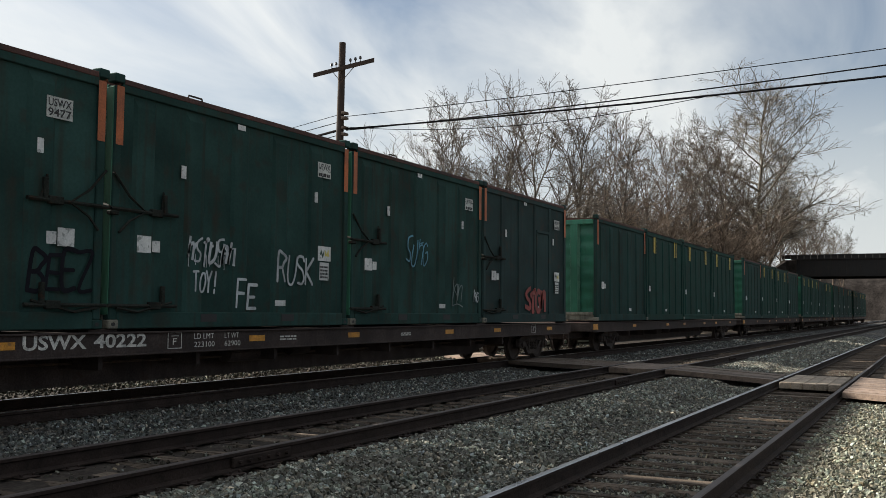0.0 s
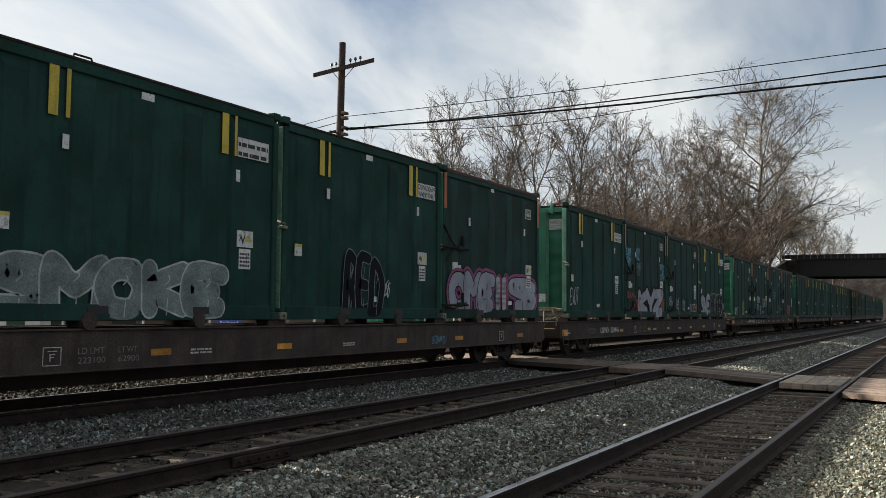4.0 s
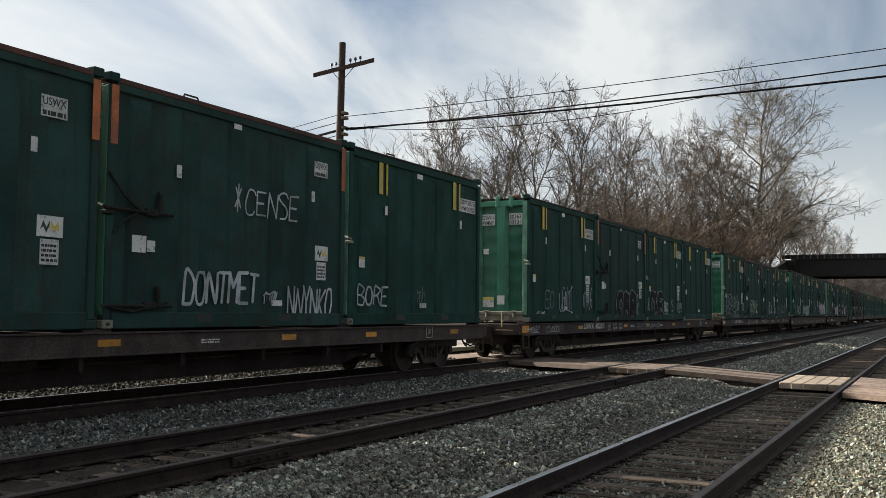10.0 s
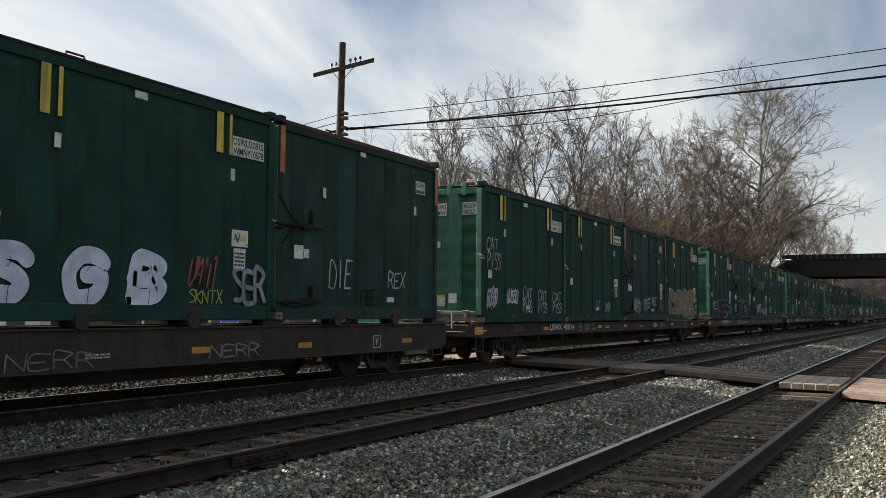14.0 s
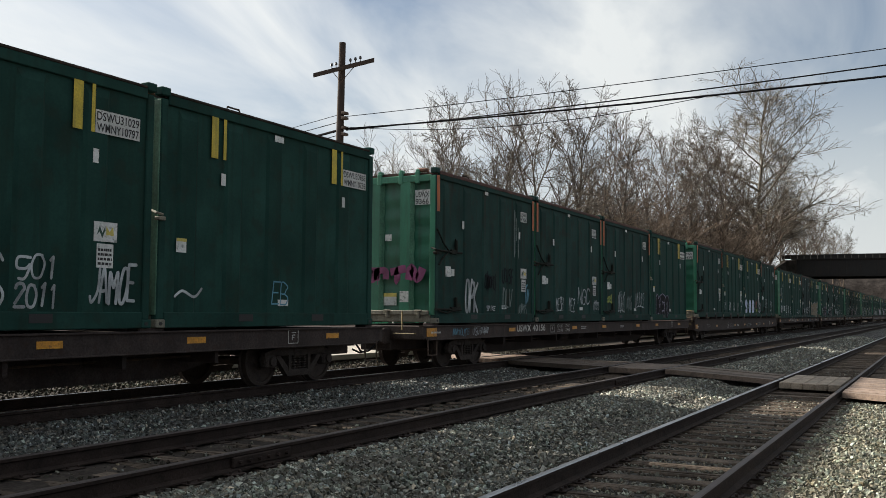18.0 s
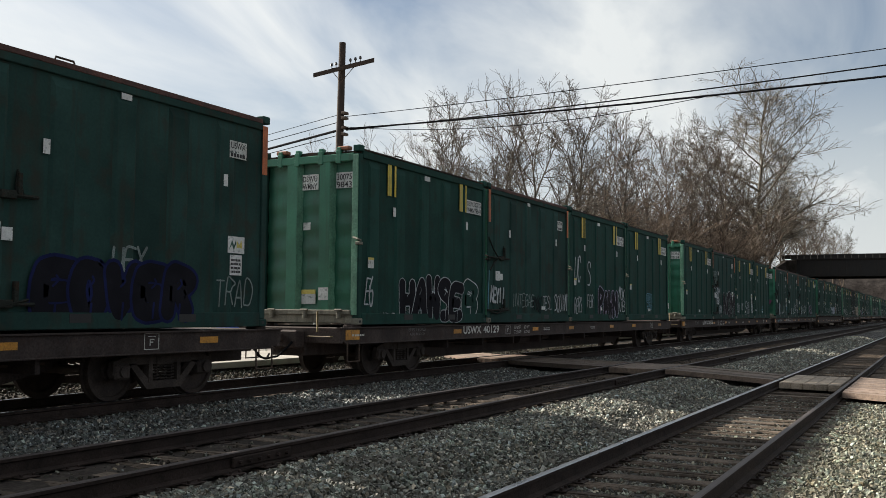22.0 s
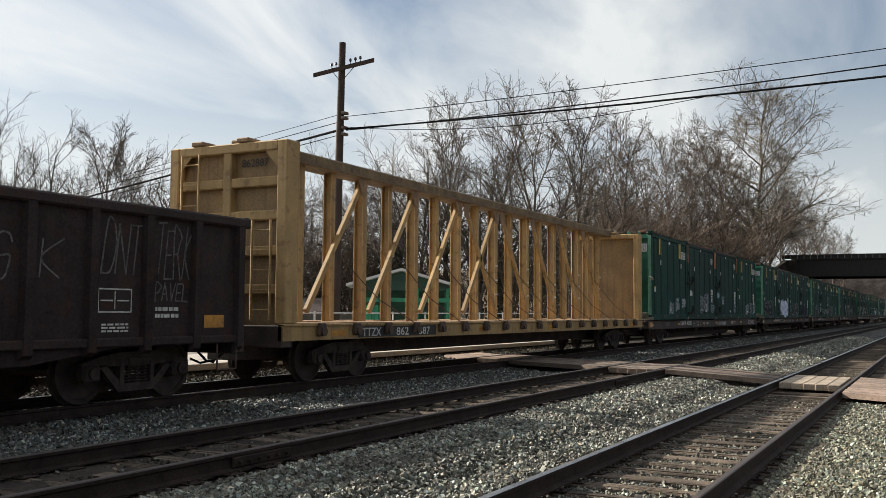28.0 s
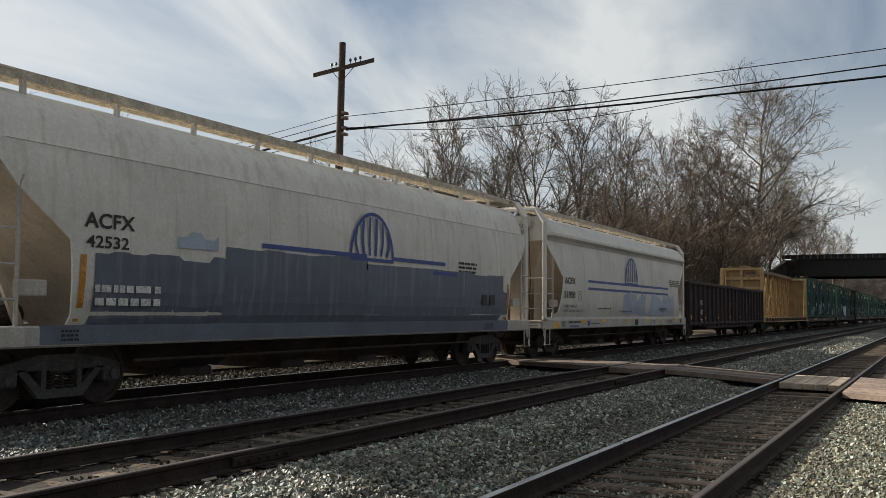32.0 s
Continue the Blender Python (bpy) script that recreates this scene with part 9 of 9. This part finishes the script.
    word(7, 2, 5.04, 0.39, 0.75, 0.36, "BREN", "spray_grey", 0.03)
    throw(7, 3, 0.35, 0.08, 4.5, 1.24, "DEGE", "spray_gold", "spray_white", 51, fat=0.56, edge=0.03)
    word(7, 3, 5.06, 0.78, 0.7, 0.22, "HAPPY", "spray_white", 0.026)
    word(7, 3, 5.08, 0.48, 0.6, 0.2, "FMR", "spray_white", 0.026)
    word(7, 3, 5.08, 0.14, 0.6, 0.24, "DAY", "spray_white", 0.026)
    throw(8, 2, 0.3, 0.24, 0.66, 0.78, "S", "spray_bright", "spray_black", 52, fat=0.5, edge=0.014)
    throw(8, 2, 1.58, 0.24, 0.66, 0.78, "G", "spray_bright", "spray_black", 52, fat=0.5, edge=0.014)
    throw(8, 2, 2.73, 0.24, 0.66, 0.78, "B", "spray_bright", "spray_black", 52, fat=0.5, edge=0.014)
    throw(8, 2, 5.03, 0.27, 0.85, 0.62, "SER", "spray_silver", "green_old", 53, fat=0.4, edge=0.01)
    word(8, 2, 4.0, 0.28, 0.8, 0.22, "SKNTX", "spray_lime", 0.022)
    tag(8, 2, 4.0, 0.5, 0.7, 0.6, "spray_red", 119, 0.035, 3)
    word(8, 3, 1.61, 0.63, 0.8, 0.55, "DIE", "spray_white", 0.036)
    word(8, 3, 3.83, 0.66, 0.75, 0.34, "REX", "spray_white", 0.036)
    word(8, 3, 2.75, 0.3, 0.6, 0.3, "FEE", "spray_black", 0.035)
    word(9, 0, 1.56, 0.32, 0.74, 0.74, "OPK", "spray_white", 0.075)
    tag(9, 0, 2.71, 0.85, 0.68, 0.48, "spray_black", 120, 0.05, 4)
    tag(9, 0, 3.83, 1.07, 0.69, 0.41, "spray_black", 121, 0.045, 4)
    word(9, 0, 3.85, 0.4, 0.6, 0.5, "DLV", "spray_grey", 0.05)
    word(9, 0, 2.82, 0.32, 0.55, 0.12, "SPIKE", "spray_white", 0.022)
    tag(9, 0, 5.35, 0.45, 0.35, 0.6, "spray_blue", 122, 0.04, 2)
    tag(9, 0, 4.95, 0.2, 0.6, 0.35, "spray_grey", 123, 0.025, 3)
    word(9, 1, 3.61, 0.57, 1.2, 0.5, "NGC", "spray_white", 0.04)
    word(9, 1, 1.64, 0.33, 0.6, 0.4, "MESH", "spray_white", 0.032)
    word(9, 1, 2.78, 0.33, 0.54, 0.4, "MEZ", "spray_white", 0.032)
    tag(9, 1, 5.2, 0.36, 0.6, 0.36, "spray_white", 124, 0.032, 4)
    drip(9, 0, 4.62, 1.62, 0.33, 1.67, 217)
    word(10, 2, 3.74, 0.68, 0.7, 0.28, "501", "spray_white", 0.04)
    word(10, 2, 3.75, 0.3, 0.7, 0.28, "2011", "spray_white", 0.04)
    word(10, 2, 2.95, 0.25, 0.7, 0.8, "S", "spray_white", 0.045)
    word(10, 2, 4.95, 0.38, 0.85, 0.5, "JAMOE", "spray_white", 0.05)
    tag(10, 2, 0.32, 0.35, 0.76, 0.6, "spray_white", 125, 0.034, 4)
    tag(10, 2, 1.75, 0.5, 0.6, 0.46, "spray_white", 126, 0.034, 4)
    word(10, 3, 0.34, 0.39, 0.71, 0.28, "~", "spray_white", 0.04)
    word(10, 3, 2.75, 0.4, 0.5, 0.4, "EB", "spray_blue", 0.025)
    word(10, 1, 0.21, 2.2, 0.86, 0.3, "DEPT", "spray_grey", 0.034)
    word(10, 1, 0.38, 1.85, 0.71, 0.28, "HELEN", "spray_grey", 0.034)
    word(10, 1, 0.35, 1.15, 1.5, 0.5, "CERM", "spray_white", 0.06)
    word(10, 1, 0.9, 0.81, 0.7, 0.3, "WEB", "spray_white", 0.06)
    word(10, 1, 1.6, 0.32, 0.62, 0.4, "RKN", "spray_white", 0.036)
    throw(10, 1, 2.61, 0.09, 3.05, 1.33, "NOM", "spray_black", "spray_white", 54, fat=0.5, edge=0.021)
    throw(11, 3, 2.7, 0.45, 0.74, 0.62, "560", "green", "spray_blue", 55, fat=0.4, edge=0.022)
    word(11, 2, 5.2, 0.8, 0.7, 0.4, "MOX", "spray_white", 0.05)
    word(11, 2, 5.2, 0.35, 0.8, 0.38, "VB", "spray_white", 0.045)
    tag(11, 2, 5.2, 0.06, 0.75, 0.16, "spray_blue", 127, 0.04, 3)
    word(11, 1, 0.17, 0.54, 0.9, 0.38, "KEY!!", "spray_white", 0.075)
    word(11, 1, 1.59, 0.45, 1.6, 0.36, "INTEGAE", "spray_grey", 0.032)
    word(11, 1, 3.87, 0.38, 0.75, 0.38, "TESL", "spray_white", 0.032)
    word(11, 1, 4.83, 0.33, 1.1, 0.5, "SQUIN", "spray_white", 0.05)
    tag(11, 1, 3.1, 0.3, 0.7, 0.5, "spray_black", 128, 0.04, 4)
    word(11, 1, -0.05, 0.35, 0.15, 1.1, "I", "spray_blue", 0.04)
    word(11, 2, 0.4, 1.36, 0.6, 0.75, "UC", "spray_white", 0.055)
    word(11, 2, 1.63, 1.25, 0.4, 0.75, "S", "spray_white", 0.05)
    word(11, 2, 0.38, 0.28, 0.75, 0.48, "RERS", "spray_white", 0.036)
    word(11, 2, 1.69, 0.46, 0.57, 0.42, "FER", "spray_white", 0.036)
    throw(11, 2, 2.82, 0.07, 2.1, 1.04, "PAWN", "spray_black", "spray_lilac", 56, fat=0.6, edge=0.021)
    tag(11, 2, 5.0, 0.2, 0.2, 0.7, "spray_white", 129, 0.032, 2)
    throw(11, 0, 1.66, 0.07, 3.0, 0.98, "HAWSE", "spray_black", "spray_white", 57, fat=0.6, edge=0.021)
    word(11, 0, 0.25, 0.4, 0.35, 0.55, "E6", "spray_white", 0.04)
    word(11, 0, 0.99, 0.08, 0.6, 0.15, "HOMEB", "spray_white", 0.022)
    throw(11, 0, 4.75, 0.1, 0.75, 0.95, "B", "green", "spray_white", 61, fat=0.5, edge=0.03)
    throw(12, 3, 1.3, 0.1, 2.9, 0.86, "EOVER", "spray_black", "spray_navy", 58, fat=0.65, edge=0.05)
    word(12, 3, 2.61, 0.86, 0.65, 0.33, "UEX", "spray_grey", 0.045)
    word(12, 3, 4.79, 0.36, 0.95, 0.44, "TRAD", "spray_grey", 0.03)
    throw(12, 1, 1.36, 0.05, 3.6, 1.2, "FOVER", "spray_bright", "spray_black", 59, halo="spray_bright", fat=0.7, edge=0.025)
    word(12, 1, 4.99, 0.41, 0.75, 0.42, "PEPO", "spray_white", 0.032)
    tag(12, 2, 0.31, 0.53, 0.75, 0.45, "spray_blue", 130, 0.05, 3)
    tag(12, 2, 0.37, 0.26, 0.28, 0.37, "spray_red", 131, 0.07, 2)
    throw(12, 2, 1.63, 0.08, 3.05, 1.05, "HOWER", "spray_black", "spray_white", 60, fat=0.64, edge=0.021)
    word(12, 2, 1.15, 0.1, 0.5, 0.2, "MTC", "spray_white", 0.03)
    word(12, 2, 5.1, 0.5, 0.6, 0.45, "*", "spray_red", 0.03)
    word(13, 3, 2.5, 0.36, 1.0, 0.42, "NEB", "spray_white", 0.05)
    word(13, 3, 3.78, 0.33, 0.77, 0.6, "SEV", "spray_white", 0.05)
    word(13, 3, 4.97, 0.4, 0.86, 0.58, "GEBO", "spray_white", 0.05)
    word(13, 3, 4.52, 0.08, 0.74, 0.26, "SKFE", "spray_blue", 0.04)
    word(13, 3, 2.4, 0.08, 0.7, 0.24, "EB", "spray_white", 0.045)
    throw(12, 0, 0.35, 0.05, 3.3, 1.12, "HOWER", "spray_black", "spray_white", 60, fat=0.64, edge=0.021)
    word(12, 0, 5.0, 0.4, 0.5, 0.5, "X", "spray_red", 0.03)
    word(13, 1, 2.61, 0.62, 1.05, 0.48, "BOYZ", "spray_white", 0.034)
    word(13, 1, 2.62, 0.31, 0.53, 0.24, "HSM", "spray_white", 0.03)
    word(13, 1, 3.62, 0.75, 0.84, 0.5, "RSN", "spray_lilac", 0.034)
    tag(13, 1, 3.62, 0.34, 0.84, 0.4, "spray_lilac", 132, 0.032, 4)
    word(13, 1, 5.05, 0.38, 0.8, 0.38, "DREAM", "spray_white", 0.026)
    tag(13, 1, 3.0, 0.4, 1.3, 0.4, "spray_white", 133, 0.03, 4)
    word(13, 2, 1.56, 0.8, 0.78, 0.4, "SHE", "spray_white", 0.045)
    tag(13, 2, 0.32, 0.48, 0.59, 0.38, "spray_black", 134, 0.04, 4)
    word(13, 2, 2.8, 0.4, 0.5, 0.5, "DL", "spray_navy", 0.035)
    word(13, 2, 4.96, 0.36, 0.7, 0.45, "BLN", "spray_white", 0.032)
    tag(13, 2, 0.45, 1.1, 0.5, 0.35, "spray_blue", 135, 0.04, 3)
    throw(3, 2, 2.0, 0.08, 1.4, 1.2, "RED", "spray_black", "spray_grey", 62, fat=0.6, edge=0.021)
    throw(3, 1, 0.26, 0.04, 4.4, 0.86, "SMOKE", "spray_grey", "spray_white", 63, fat=0.55, edge=0.03)
    throw(9, 3, 0.81, 0.1, 2.0, 0.96, "KEO", "spray_black", "spray_lilac", 64, fat=0.6, edge=0.021)
    rear_tag(3, 0, 0.75, 0.5, 0.35, 1.2, "spray_white", 901, 0.04)
    rear_tag(3, 0, -0.3, 0.5, 0.35, 1.2, "spray_white", 902, 0.04)
    rear_tag(9, 0, 0.9, 1.0, 1.9, 0.35, "spray_pink", 903, 0.2)
    sill_tag(5, 12.9, 0.78, 1.5, 0.2, "spray_white", "", 960)
    sill_tag(4, 13.0, 0.8, 1.3, 0.2, "spray_white", "MAYDE!")
    sill_tag(8, 13.2, 0.74, 1.5, 0.22, "spray_grey", "NERR")
    sill_tag(8, 17.0, 0.76, 1.3, 0.2, "spray_grey", "NERR")
    sill_tag(5, 11.1, 0.75, 2.0, 0.2, "spray_grey", "PRESTON")
    sill_tag(5, 15.1, 0.77, 1.6, 0.18, "rim_rust", "SNOR")
    sill_tag(13, 23.2, 0.76, 0.75, 0.2, "spray_white", "ATME")
    sill_tag(13, 9.6, 0.75, 1.5, 0.2, "spray_grey", "ATOM")
    sill_tag(13, 12.9, 0.78, 2.3, 0.16, "spray_white", "NMEAROK2007")
    sill_tag(12, 10.7, 0.78, 1.1, 0.17, "spray_grey", "ICHABOD")
    sill_tag(4, 10.0, 0.78, 0.6, 0.2, "spray_white", "LONE")
    sill_tag(7, 16.6, 0.82, 0.4, 0.14, "spray_white", "EGO")
    for k, x, w, sd in ((5, 0.2, 0.7, 1), (5, 1.4, 1.2, 2), (9, 0.9, 0.9, 3), (9, 2.0, 0.95, 4), (7, 16.5, 0.6, 5), (7, 17.6, 0.8, 6), (4, 16.5, 1.3, 7), (12, 13.7, 0.35, 8), (12, 11.95, 0.95, 9), (13, 14.2, 1.0, 10), (13, 16.6, 1.6, 11), (3, 18.2, 0.7, 12), (13, 22.3, 0.8, 13)):
        sill_tag(k, x, 0.78, w, 0.2, "spray_white" if sd % 3 else "spray_blue", "", 950 + sd)


build_tags()


# ---- movement ----
# how far the train is ahead of (+) or behind an even run, second by second
LEADS = {0: 0.10, 1: 0.18, 2: -0.27, 3: -0.01, 6: -0.22, 7: -0.11, 8: -0.02, 9: 0.04, 10: 0.15, 11: 0.17, 12: -0.24, 13: 0.24, 14: 0.0, 17: 0.0, 18: -0.13, 19: -0.05, 20: -0.10, 22: 0.0, 23: 0.02, 24: 0.07, 25: 0.17, 28: 0.0, 32: 0.0}


def travelled(t):
    """Metres the train has gone t seconds after the start."""
    even = 13.15 * t if t <= 14 else 13.15 * 14 + 13.0 * (t - 14)
    at = sorted(LEADS)
    for a, b in zip(at, at[1:]):
        if t <= b:
            return even + LEADS[a] + (LEADS[b] - LEADS[a]) * (t - a) / (b - a)
    return even


def motions():
    for ob, s, z in MOVERS:
        walk(ob, [(t, pose(s + travelled(t), YT, z)) for t in range(0, 33)])
    # wheels roll: one turn of the axle for each circumference travelled
    sets = [o for o in scene.objects if o.name.split(".")[0] == "wheelset"]
    first = {}
    for o in sets:
        side = 1 if o.location.x > 0 else -1
        if side not in first:
            x = o.location.x
            walk(o, [(k / 30, pose(x, 0, WHEEL_R, 0, math.degrees(travelled(k / 30) / WHEEL_R) % 360, 0)) for k in range(0, 961)])
            first[side] = o
        else:
            o.rotation_mode = "QUATERNION"
            keys = o.animation_data_create()
            keys.action = first[side].animation_data.action
            keys.action_slot = first[side].animation_data.action_slot


build_stones()
build_crossing()
motions()
